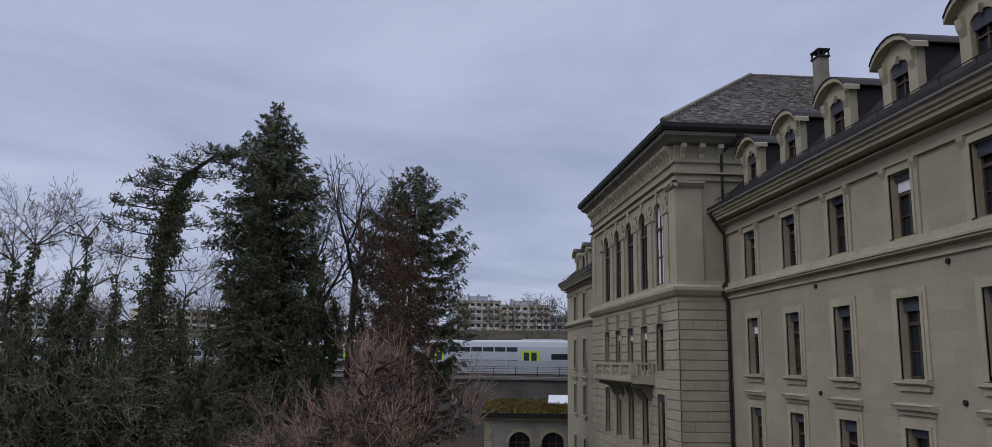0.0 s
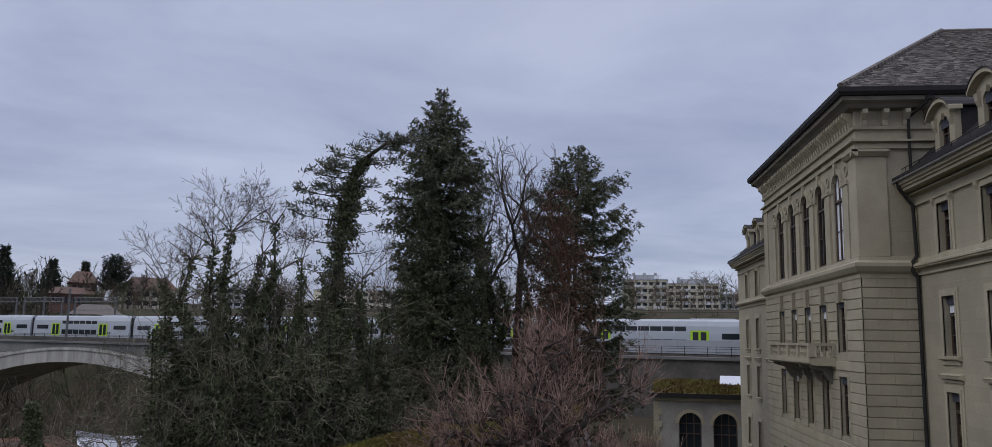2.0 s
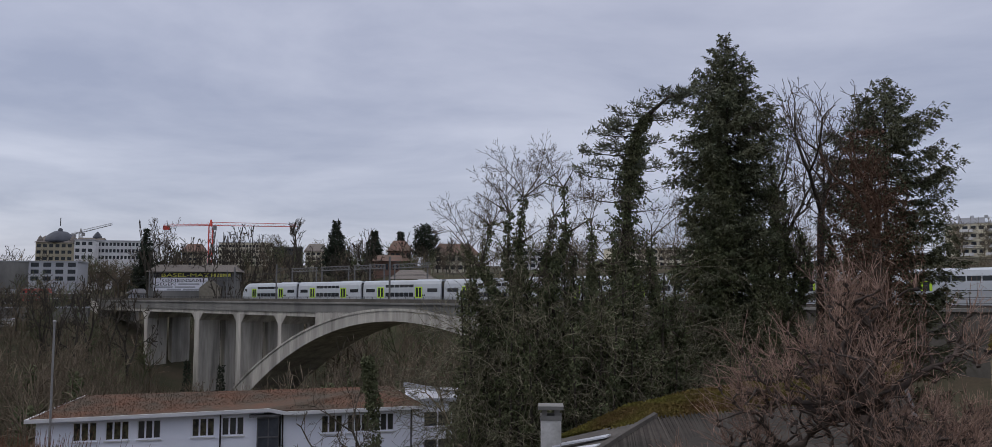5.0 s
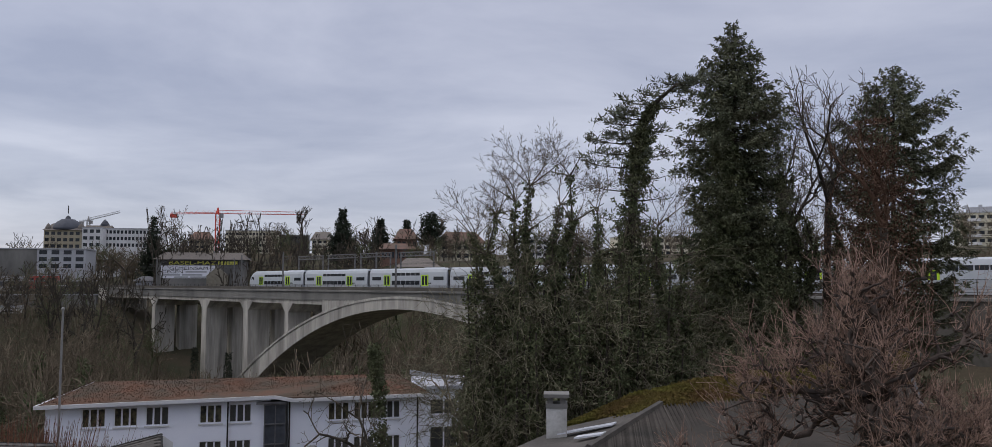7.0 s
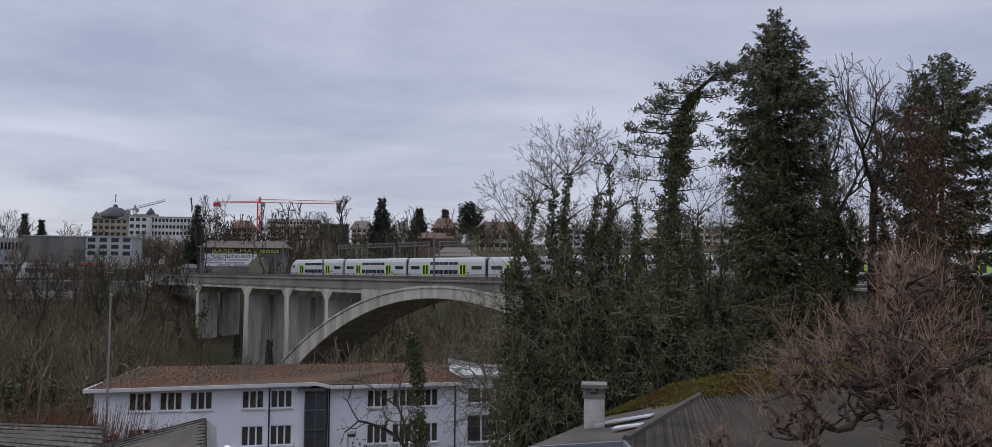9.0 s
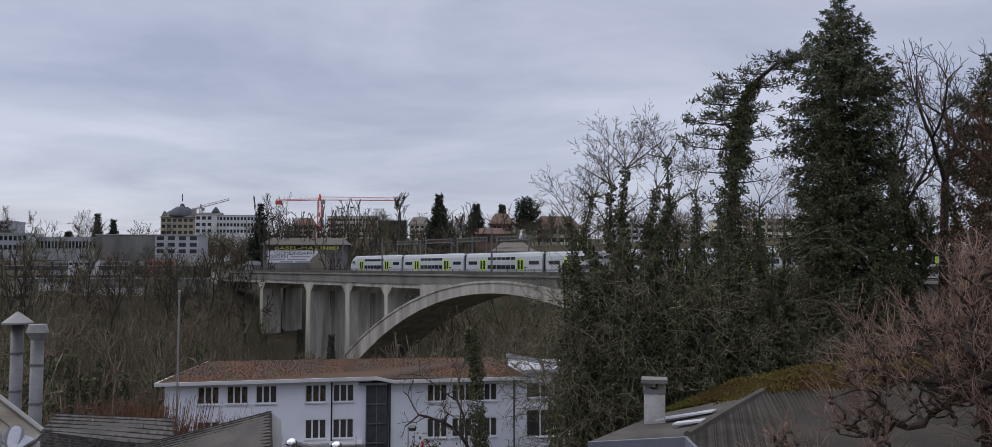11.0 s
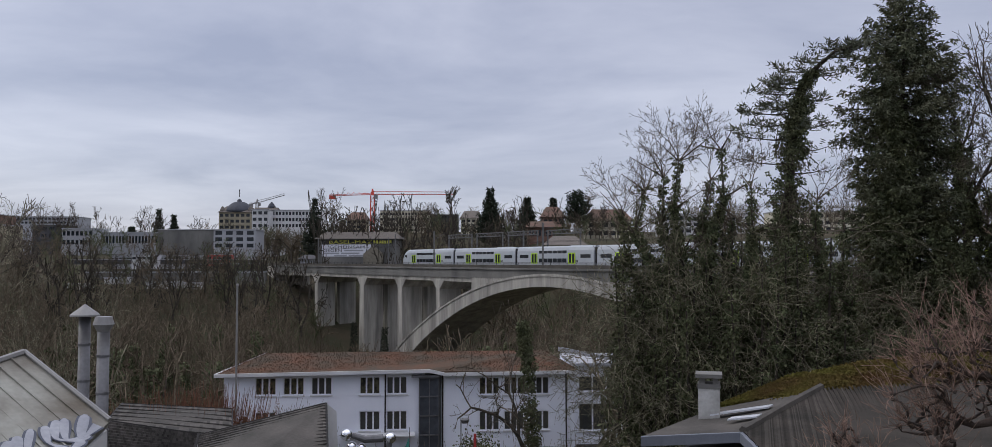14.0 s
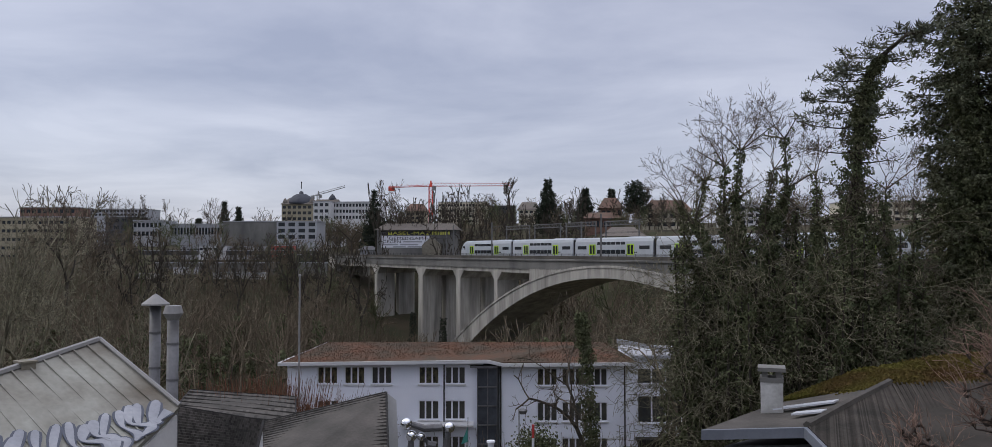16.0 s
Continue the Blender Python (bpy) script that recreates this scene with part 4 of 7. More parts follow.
def twig_mesh(name, S, material, sides=3):
    """Thin twigs from rows x0 y0 z0 x1 y1 z1 r0 r1."""
    S = np.asarray(S, dtype=float)
    a, b, r0, r1 = S[:, :3], S[:, 3:6], S[:, 6:7], S[:, 7:8]
    t = unit(b - a)
    ref = np.where(np.abs(t[:, 2:3]) > 0.9, np.array([[1.0, 0, 0]]), np.array([[0, 0, 1.0]]))
    u = unit(np.cross(t, ref))
    w = np.cross(t, u)
    V = []
    for p, r in ((a, r0), (b, r1)):
        for k in range(sides):
            c, s = math.cos(2 * math.pi * k / sides), math.sin(2 * math.pi * k / sides)
            V.append(p + (u * c + w * s) * r)
    V = np.stack(V, 1).reshape(-1, 3)
    i = np.arange(len(S))[:, None] * 2 * sides
    F = np.concatenate([i + np.array([[k, (k + 1) % sides, sides + (k + 1) % sides, sides + k]]) for k in range(sides)])
    return quick_mesh(name, V, F, material)


def leaf_mesh(name, P, D, L, W, material, rs):
    """Small leaves or needle sprays: a bent diamond for each point P along its direction D."""
    n = len(P)
    D = unit(D)
    side = unit(np.cross(D, rs.normal(size=(n, 3))))
    up = np.cross(side, D)
    L = np.broadcast_to(np.asarray(L, float), (n,))[:, None] * rs.uniform(0.7, 1.3, (n, 1))
    W = np.broadcast_to(np.asarray(W, float), (n,))[:, None] * rs.uniform(0.7, 1.3, (n, 1))
    V = np.stack([P, P + D * L * 0.45 + side * W, P + D * L + up * W * 0.5, P + D * L * 0.45 - side * W], 1).reshape(-1, 3)
    F = np.arange(n)[:, None] * 4 + np.arange(4)[None]
    return quick_mesh(name, V, F, material)


def grow(S, p, d, length, r, level, rs, spread=0.6, kids=4, up=0.15, wob=0.18, parts=4, thin=0.35, least=0.006):
    """Adds a wandering limb and its side limbs to S."""
    p, d = np.array(p, float), unit(np.array(d, float))
    seg = length / parts
    joints = []
    for i in range(parts):
        d = unit(d + rs.normal(size=3) * wob + np.array([0, 0, up]))
        q = p + d * seg
        ra, rb = r * (1 - (1 - thin) * i / parts), r * (1 - (1 - thin) * (i + 1) / parts)
        S.append((*p, *q, max(ra, least), max(rb, least)))
        joints.append((q, d, rb))
        p = q
    if level <= 0:
        return
    for k in range(kids):
        j = min(parts - 1, int(rs.uniform(0.25, 1.0) * parts))
        q, dd, rb = joints[j]
        side = unit(np.cross(dd, rs.normal(size=3)))
        nd = unit(dd * (1 - spread * 0.6) + side * spread)
        grow(S, q, nd, length * rs.uniform(0.45, 0.75), rb * rs.uniform(0.5, 0.75), level - 1, rs, spread, kids, up, wob, parts, thin, least)


def hang(name, mesh, parent, label="", kind=""):
    ob = new(name, mesh)
    ob.parent = parent
    return tagged(ob, label, kind=kind)


def fork_levels(rs, height, r0, levels, ang, up, wob, lean, base, first=0.26, third=0.45, least=0.008, bough=None):
    """A tree that forks again and again: for each level its rows of limbs, all grown side by side."""
    p, d = np.array([base], float), unit(np.array([lean], float))
    L, r = np.array([height * first]), np.array([r0])
    out = []
    for level in range(levels):
        rows, mids = [], []
        for k in range(3):
            d = unit(d + rs.normal(size=d.shape) * wob + np.array([0, 0, up]))
            q = p + d * (L / 3)[:, None]
            ra, rb = r * (1 - 0.1 * k), r * (0.9 - 0.1 * k)
            rows.append(np.column_stack([p, q, np.maximum(ra, least), np.maximum(rb, least)]))
            mids.append(q)
            p = q
        out.append(np.concatenate(rows))
        side = unit(np.cross(d, rs.normal(size=d.shape)))
        a1, a2 = rs.uniform(0.35, 0.75, len(d))[:, None] * ang, rs.uniform(0.8, 1.35, len(d))[:, None] * ang
        P, D, LL, R = [p, p], [unit(d + side * a1), unit(d - side * a2)], [L * rs.uniform(0.72, 0.92, len(L)), L * rs.uniform(0.55, 0.8, len(L))], [r * 0.72, r * 0.56]
        if level > 0:
            for m in (0, 1):
                pick = rs.uniform(size=len(d)) < third
                s2 = unit(np.cross(d, rs.normal(size=d.shape)))
                P.append(mids[m][pick]); D.append(unit(d + s2 * ang * 1.5)[pick]); LL.append(L[pick] * rs.uniform(0.4, 0.7, pick.sum())); R.append(r[pick] * 0.4)
        p, d, L, r = np.concatenate(P), np.concatenate(D), np.concatenate(LL), np.concatenate(R)
        if level == 0 and bough:
            L = bough * rs.uniform(0.8, 1.1, len(L))
    return out


def bare_tree(at, height, rs, label, spread=0.55, levels=7, trunk_r=None, name="bare_tree", material=None, lean=(0, 0, 1), least=0.008, stems=1, up=0.0, group="", crown=None, wob=0.12):
    """A leafless tree: height to its topmost twig, crown: its half width."""
    t = thing(name, at, label, "tree", group)
    tr = trunk_r or height * 0.014
    found = []
    for k in range(stems):
        ln = np.array(lean, float) + (rs.normal(size=3) * [0.22, 0.22, 0] if stems > 1 else 0)
        base = rs.normal(size=3) * [0.3, 0.3, 0] if stems > 1 else np.zeros(3)
        tall = 2.7 * crown if crown else 0.7 * height
        bole = max(0.16 * height, height - tall)
        found.append(fork_levels(rs, height, tr, levels, spread * 1.2, up, wob, ln, base, bole / height, least=least, bough=(height - bole) * 0.32))
    S = np.concatenate([r for f in found for r in f])
    # the crown is drawn back over its foot
    high = S[:, 5].max()
    off = S[S[:, 5] > 0.5 * high][:, 3:5].mean(0)
    for f in found:
        for r in f:
            for a in (0, 3):
                r[:, a:a + 2] -= off * np.clip(r[:, a + 2:a + 3] / high, 0, 1)
    S = np.concatenate([r for f in found for r in f])
    fz = height / max(np.percentile(S[:, 5], 99.3), 0.1)
    fx = min(max(crown / max(np.percentile(np.hypot(S[:, 3], S[:, 4]), 95), 0.1), 0.65 * fz), 1.6 * fz) if crown else 1.0
    k = np.array([fx, fx, fz, fx, fx, fz, 1, 1])
    for f in found:
        rows = f[0] * k
        path = [rows[0, :3]] + [q for q in rows[:, 3:6]]
        part("trunk", Geo().tube([Vector(at) + Vector(tuple(q)) for q in path], [tr * 1.15, tr, tr * 0.88, tr * 0.76], 8), BARK, t, smooth=True)
    limbs = np.concatenate([r for f in found for r in f[1:4]]) * k
    twigs = np.concatenate([r for f in found for r in f[4:]]) * k
    wide = 1.2 * (crown or height)
    limbs, twigs = [q[(q[:, 5] < height * 1.01) & (np.hypot(q[:, 3], q[:, 4]) < wide)] for q in (limbs, twigs)]
    hang("limb_mass", twig_mesh("limb_mass", limbs, BARK if material is None else material, 5), t, kind="stuff")
    hang("twig_crown", twig_mesh("twig_crown", twigs, material or TWIG), t, kind="stuff")
    return t


def spruce(at, height, radius, rs, label, droop=0.35, power=0.85, bare=0.08, needle=None, size=0.2, ragged=0.35, name="spruce", limbs=150, curl=0.35, quick=0.0, hanging=0.8, dense=1.0):
    """Whorled boughs with hanging branchlets, each set with needle sprays. quick: metres below the tip in which the crown reaches its width."""
    t = thing(name, at, label, "tree")
    path = [Vector(at) + Vector((0.15 * math.sin(i), 0.1 * math.cos(2 * i), height * i / 8)) for i in range(9)]
    part("trunk", Geo().tube(path, [height * 0.012 * (1 - i / 8.4) + 0.02 for i in range(9)], 7), BARK, t, smooth=True)
    S, P, D = [], [], []
    g = size / 0.2
    for k in range(limbs):
        h = bare + (1 - bare) * ((k + rs.uniform()) / limbs) ** 0.9
        a = k * 2.39996 + rs.normal() * 0.3
        below = (1 - h) * height
        full = radius * min(1.0, below / quick) ** 0.85 if quick else radius * (1 - h) ** power
        L = max(0.25 * g, full * rs.uniform(1 - ragged, 1.05))
        out = np.array([math.cos(a), math.sin(a), 0.0])
        side = np.array([-out[1], out[0], 0.0])
        rise = 0.5 * math.exp(-below / 4.0 / g) - droop * rs.uniform(0.5, 1.4)
        f = np.linspace(0, 1, 7)[:, None]
        pts = np.array([0, 0, height * h]) + out * L * f + side * L * 0.12 * rs.normal() * f ** 2 + np.array([0, 0, L]) * (rise * f + curl * f ** 2.6)
        for i in range(6):
            S.append((*pts[i], *pts[i + 1], 0.011 * L * (1 - i / 6) + 0.012 * g, 0.011 * L * (1 - (i + 1) / 6) + 0.010 * g))
        nb = max(5, int(dense * L / (0.10 * g)))
        fb = rs.uniform(0.12, 1.0, nb)
        idx = np.minimum((fb * 6).astype(int), 5)
        q = pts[idx] + (pts[idx + 1] - pts[idx]) * (fb * 6 - idx)[:, None]
        sg = rs.choice([-1, 1], nb)[:, None]
        lb = np.minimum(L * (0.16 + 0.34 * (1 - fb)), 0.6 * g) * rs.uniform(0.5, 1.2, nb)
        bd = unit(out * rs.uniform(0.3, 0.9, (nb, 1)) + side * sg * rs.uniform(0.25, 0.9, (nb, 1)) + np.array([0, 0, -1.0]) * hanging * rs.uniform(0.1, 1.2, (nb, 1)))
        for i in range(nb):
            m = int(lb[i] / (0.075 * g)) + 3
            e = np.sort(rs.uniform(0.0, 1.0, m))[:, None]
            P.append(q[i] + bd[i] * lb[i] * e + np.array([0, 0, -0.25 * lb[i]]) * e ** 2 * hanging + rs.normal(size=(m, 3)) * 0.025 * g)
            D.append(bd[i] + rs.normal(size=(m, 3)) * 0.55)
    hang("limb_mass", twig_mesh("limb_mass", S, BARK), t, kind="stuff")
    P, D = np.concatenate(P), np.concatenate(D)
    hang("crown", leaf_mesh("crown", P, D, size * 1.15, size * 0.2, needle or NEEDLE, rs), t, kind="stuff")
    return t


def leaf_tufts(C, O, rc, m, size, rs):
    """Leaves in tufts: m round each centre C, facing away from it and from O, drooping."""
    n = len(C)
    o = unit(rs.normal(size=(n, m, 3)) + 0.55 * unit(O)[:, None, :])
    P = C[:, None, :] + o * rc * rs.uniform(0.5, 1.15, (n, m, 1)) * [1, 1, 0.8]
    D = o * 0.6 + rs.normal(size=(n, m, 3)) * 0.35 + np.array([0, 0, -0.75])
    return P.reshape(-1, 3), D.reshape(-1, 3)


def ivy_on(t, paths, rs, size=0.13, name="ivy", material=None, rc=0.24, m=16):
    """Tufts of ivy wrapped round stems, given as (points from the thing's base, leaves, girth)."""
    P, D = [], []
    for path, cnt, rad in paths:
        path = np.array(path, float)
        n = len(path) - 1
        cl = max(8, cnt // m)
        f = rs.uniform(0, 1, cl) * n
        i = np.minimum(f.astype(int), n - 1)
        c = path[i] + (path[i + 1] - path[i]) * (f - i)[:, None]
        g = f / n
        o = unit(rs.normal(size=(cl, 3)) * [1, 1, 0.3])
        lump = 0.7 + 0.42 * np.sin(g * 19 + o[:, 0] * 3 + path[0][0]) * np.sin(g * 8 + o[:, 1] * 4)
        R = rad * (1.05 - 0.55 * g) * lump * rs.uniform(0.45, 1.1, cl)
        a, b = leaf_tufts(c + o * R[:, None], o, rc, m, size, rs)
        P.append(a); D.append(b)
    hang(name, leaf_mesh(name, np.concatenate(P), np.concatenate(D), size, size * 0.42, material or IVY, rs), t, "dense dark green ivy", kind="stuff")


rs = np.random.RandomState(11)
gz = lambda x, y: ground_z(x, y) - 0.1

# tall ivy-hung spruce
x, y = polar(10.45, 55)
z0 = gz(x, y)
H = 17.0 - z0
t = spruce((x, y, z0), H, 3.9, rs, "tall dark green spruce with ivy on its trunk", droop=0.42, bare=0.12, size=0.22, limbs=400, ragged=0.42, quick=5.8, curl=0.36, hanging=0.75, dense=1.3)
ivy_on(t, [([(0, -2.4, 0), (0.2, -2.4, 8), (0, -2.2, 16), (-0.2, -1.4, 23)], 24000, 2.0), ([(2.2, -2.2, 0), (2.3, -2.2, 7), (2.3, -2.0, 13), (1.9, -1.5, 17)], 10000, 1.3), ([(-2.0, -2.2, 0), (-2.0, -2.2, 7), (-1.6, -2.0, 14), (-1.0, -1.5, 19)], 10000, 1.3)], rs, 0.15)

# second spruce
x, y = polar(0.75, 62)
z0 = gz(x, y)
spruce((x, y, z0), 14.9 - z0, 4.7, rs, "dark spruce with long drooping limbs", droop=0.5, bare=0.25, size=0.22, limbs=200, ragged=0.4, quick=4.6, curl=0.55, hanging=0.55, dense=1.5)

# bent pine
x, y = polar(16.9, 50)
z0 = gz(x, y)
t = thing("bent_pine", (x, y, z0), "ivy-clad pine with a bent flat-topped crown", "tree")
c, s = math.cos(radians(17)), math.sin(radians(17))
rt = lambda a, d, z: (a * c + d * s, a * s - d * c, z - z0)
stem = [rt(-0.4, 0, z0), rt(-0.3, 0, -4), rt(-0.5, 0, 2), rt(-0.2, 0.1, 6), rt(0.3, 0, 9.3), rt(1.0, 0, 10.8), rt(2.3, 0.1, 11.9), rt(3.6, 0, 12.1)]
part("trunk", Geo().tube([Vector((x, y, z0)) + Vector(p) for p in stem], [0.42, 0.36, 0.3, 0.24, 0.2, 0.16, 0.1, 0.05], 7), BARK, t, smooth=True)
S, P, D = [], [], []
for z, a0, L, side in [(3.0, -0.4, 1.6, 1), (3.8, -0.4, 2.0, -1), (5.0, -0.3, 2.3, 1), (5.6, -0.3, 3.0, -1), (6.3, -0.2, 2.4, 1), (7.0, -0.1, 3.8, -1), (7.6, 0, 2.4, 1), (8.0, 0.1, 3.3, -1), (8.5, 0.1, 3.6, -1), (8.9, 0.2, 2.9, -1), (9.2, 0.3, 2.0, 1), (9.6, 0.4, 3.3, -1), (9.9, 0.5, 2.6, -1), (10.3, 0.7, 2.8, -1), (10.8, 1.0, 2.0, -1), (10.6, 1.0, 2.0, 1), (11.3, 1.6, 1.8, -1), (11.6, 2.0, 1.4, 1), (11.9, 2.6, 1.5, 1), (12.0, 3.2, 1.6, 1), (12.0, 2.4, 1.2, -1), (11.9, 3.4, 1.0, -1)]:
    dd = rs.uniform(-0.7, 0.7)
    L *= 0.85
    pts = [np.array(rt(a0 + side * L * f, dd * L * f, z + L * (-0.22 * f + 0.3 * f * f))) for f in (0, 0.33, 0.66, 1)]
    for i in range(3):
        S.append((*pts[i], *pts[i + 1], 0.06 - 0.015 * i, 0.045 - 0.012 * i))
    for tuft in range(int(6 + 4 * L)):
        f = rs.uniform(0.12, 1.0) if z > 6 else rs.uniform(0.5, 1.0)
        q = pts[0] + (pts[3] - pts[0]) * f + np.clip(rs.normal(size=3), -1.2, 1.2) * [0.4, 0.4, 0.2]
        m = 17 if z > 6.5 else 3
        P.append(q + rs.normal(size=(m, 3)) * [0.16, 0.16, 0.09])
        D.append(rs.normal(size=(m, 3)) * [1, 1, 0.7] + [0, 0, 0.5])
hang("limb_mass", twig_mesh("limb_mass", S, BARK), t, kind="stuff")
hang("crown", leaf_mesh("crown", np.concatenate(P), np.concatenate(D), 0.36, 0.035, NEEDLE2, rs), t, kind="stuff")
ivy_on(t, [(stem[:3], 17000, 2.4), (stem[1:5], 11000, 1.5), (stem[3:6], 2600, 0.5)], rs, 0.14)

# bare trees among the conifers
rs = np.random.RandomState(23)
for az, d, top, sp, lab, m, cr in ((5.0, 59, 14.2, 0.65, "tall bare deciduous tree with fine twigs", None, 3.9), (6.9, 60, 10.6, 0.6, "tall bare deciduous tree with fine twigs", None, 3.0), (1.9, 54, 9.4, 0.6, "bare tree with brown withered leaves", TWIG_BRN, 2.3),
                                   (13.6, 66, 4.0, 0.6, "bare deciduous tree behind the conifers", None, 4.0), (7.6, 60, 8.5, 0.55, "bare deciduous tree behind the conifers", None, 3.0)):
    x, y = polar(az, d)
    z0 = gz(x, y)
    t = bare_tree((x, y, z0), top - z0, rs, lab, sp, levels=8, material=m, trunk_r=0.3, least=0.016, crown=cr)
    if m:
        n = 13000
        P = np.clip(rs.normal(size=(n, 3)), -2.1, 2.1) * [1.35, 1.35, 4.2] + [0, 0, 15.0]
        P[:, :2] *= np.clip((27.0 - P[:, 2:3]) / 9, 0.25, 1)
        hang("withered_leaves", leaf_mesh("withered_leaves", P, rs.normal(size=(n, 3)) + [0, 0, -0.8], 0.17, 0.04, TWIG_BRN, rs), t, kind="stuff")

# ivy-choked thicket: stems that fan out from a few roots, ivy up to their tips, a haze of bare twigs above
def ivy_tree(az0, az1, d, top, twigs, rs, girth=0.55):
    """A stem from the bearing az0 at the ground to az1 at its ivy-covered tip."""
    x, y = polar(az0, d)
    z0 = gz(x, y)
    tx, ty = polar(az1, d + rs.uniform(-1.5, 1.5))
    h = top - z0
    t = thing("ivy_clad_tree", (x, y, z0), "bare tree with ivy-covered stem and fine twigs", "tree", "thicket")
    tip = np.array([tx - x, ty - y, h])
    path = []
    for i in range(9):
        f = i / 8
        path.append(np.array([tip[0] * f ** 2.2, tip[1] * f ** 2.2, h * f]) + rs.normal(size=3) * [0.34, 0.34, 0] * (0 < i < 8))
    part("trunk", Geo().tube([Vector((x, y, z0)) + Vector(tuple(q)) for q in path], [0.24 * (1 - i / 9.5) for i in range(9)], 6), BARK, t, smooth=True)
    tp = [tuple(q) for q in path]
    girth *= rs.uniform(0.7, 1.35)
    ivy_on(t, [(tp[:6], 9000, girth * 1.9), (tp[4:8], 3000, girth * 0.85), (tp[6:9], 1000, girth * 0.42)], rs, 0.13, rc=0.2)
    rows = []
    for i in (4, 6, 7, 8, 8):
        d0 = unit(path[i] - path[i - 1])
        for k in range(1 if i < 8 else 2 if twigs > 3 else 1):
            side = unit(np.cross(d0, rs.normal(size=3)))
            lv = fork_levels(rs, rs.uniform(3.6, 5.0), 0.036, 7, 0.55, 0.02, 0.12, d0 * 0.8 + side * (0.75 if i < 8 else 0.5), path[i], 0.2, 0.2, 0.008)
            rows += lv
    S, P, D = [], [], []
    for k in range(26):
        i = rs.randint(2, 9)
        a = rs.uniform(0, 6.28)
        L = rs.uniform(0.6, 2.0)
        o = np.array([math.cos(a), math.sin(a), rs.uniform(0.0, 0.9)])
        p0, p1 = path[i], path[i] + o * L
        S.append((*p0, *p1, 0.05, 0.02))
        cl = 3 if i < 7 else 1
        f = rs.uniform(0.1, 0.8, (cl, 1))
        q, e = leaf_tufts(p0 + (p1 - p0) * f, np.tile(o, (cl, 1)), 0.17, 14, 0.13, rs)
        P.append(q); D.append(e)
    hang("twig_crown", twig_mesh("twig_crown", np.concatenate([np.array(S)] + rows), TWIG), t, kind="stuff")
    hang("bough_ivy", leaf_mesh("bough_ivy", np.concatenate(P), np.concatenate(D), 0.13, 0.055, IVY, rs), t, kind="stuff")


for az0, az1, d, top, twigs in ((24.6, 26.7, 44, 3.8, 4), (24.3, 25.4, 44.5, 4.4, 4), (23.8, 24.4, 44, 5.2, 4), (22.6, 22.3, 45, 4.4, 4), (22.0, 21.6, 45, 5.8, 3), (19.9, 19.7, 43, 3.7, 3), (25.0, 28.2, 45, 2.4, 4), (20.8, 20.9, 47, 2.0, 3), (18.0, 18.2, 47, 1.5, 2), (14.2, 14.0, 47, 1.5, 2), (8.1, 7.7, 53, 9.0, 2), (7.2, 7.0, 55, 6.5, 2), (6.2, 6.1, 56, 4.0, 2), (4.3, 4.6, 57, 5.0, 2), (3.0, 3.1, 55, 3.0, 2), (15.4, 15.6, 48, 3.2, 2)):
    ivy_tree(az0, az1, d, top, twigs, rs)

# the tangled ivy thicket at their feet
for az, d, zt, zb, r in ((27.2, 46, -1.8, -8, 1.4), (26.9, 44, -4.0, -13, 1.3), (26.6, 45, 0.4, -9, 1.8), (25.7, 43.5, -2.0, -13, 2.0), (24.4, 44, 2.2, -8, 1.9), (23.4, 43, -0.8, -13, 1.8), (21.8, 44, 1.6, -9, 1.7), (20.0, 42.5, 0.8, -13, 1.8), (18.4, 44, 1.4, -12, 1.8), (16.6, 46, 1.6, -9, 1.9), (15.6, 44, -2.2, -13, 2.0), (13.2, 45, -2.6, -12, 2.1), (11.0, 46, -3.0, -12, 2.2), (7.6, 50, -3.0, -12, 2.4)):
    x, y = polar(az, d)
    z0 = gz(x, y)
    t = thing("ivy_thicket", (x, y, z0), "dense dark green ivy thicket with bare twigs", "thicket", "thicket")
    P, D, S, rows = [], [], [], []
    for k in range(11):
        a, q = k * 2.4 + az, r * rs.uniform(0.15, 0.95)
        bx, by = math.cos(a) * q, math.sin(a) * q
        tz = zb + (zt - zb) * rs.uniform(0.55, 1.0) - z0
        n = 70
        f = rs.uniform(0, 1, (n, 1)) ** 0.8
        stem = np.array([bx, by, 0]) * (0.7 + 0.5 * f) + np.array([0, 0, 1]) * (zb - z0 + (tz - zb + z0) * f)
        o = unit(rs.normal(size=(n, 3)) * [1, 1, 0.3])
        girth = 0.62 * (1.15 - f * 0.8) * (0.75 + 0.4 * np.sin(f * 14 + a))
        u, e = leaf_tufts(stem + o * girth, o, 0.26, 17, 0.14, rs)
        P.append(u); D.append(e)
        S.append((bx * 0.7, by * 0.7, 0, bx * 1.2, by * 1.2, tz, 0.13, 0.04))
        for w in range(3):
            i = rs.randint(n)
            side = np.array([bx, by, 0]) * 0.4 + rs.normal(size=3)
            rows += fork_levels(rs, rs.uniform(6, 10), 0.03, 5, 0.6, -0.01, 0.2, side + [0, 0, 0.5], stem[i], 0.2, 0.22, 0.011)
    hang("ivy", leaf_mesh("ivy", np.concatenate(P), np.concatenate(D), 0.14, 0.058, IVY, rs), t, kind="stuff")
    hang("stem_mass", twig_mesh("stem_mass", S, BARK, 6), t, kind="stuff")
    hang("twig_crown", twig_mesh("twig_crown", np.concatenate(rows), TWIG_ALGAE), t, kind="stuff")


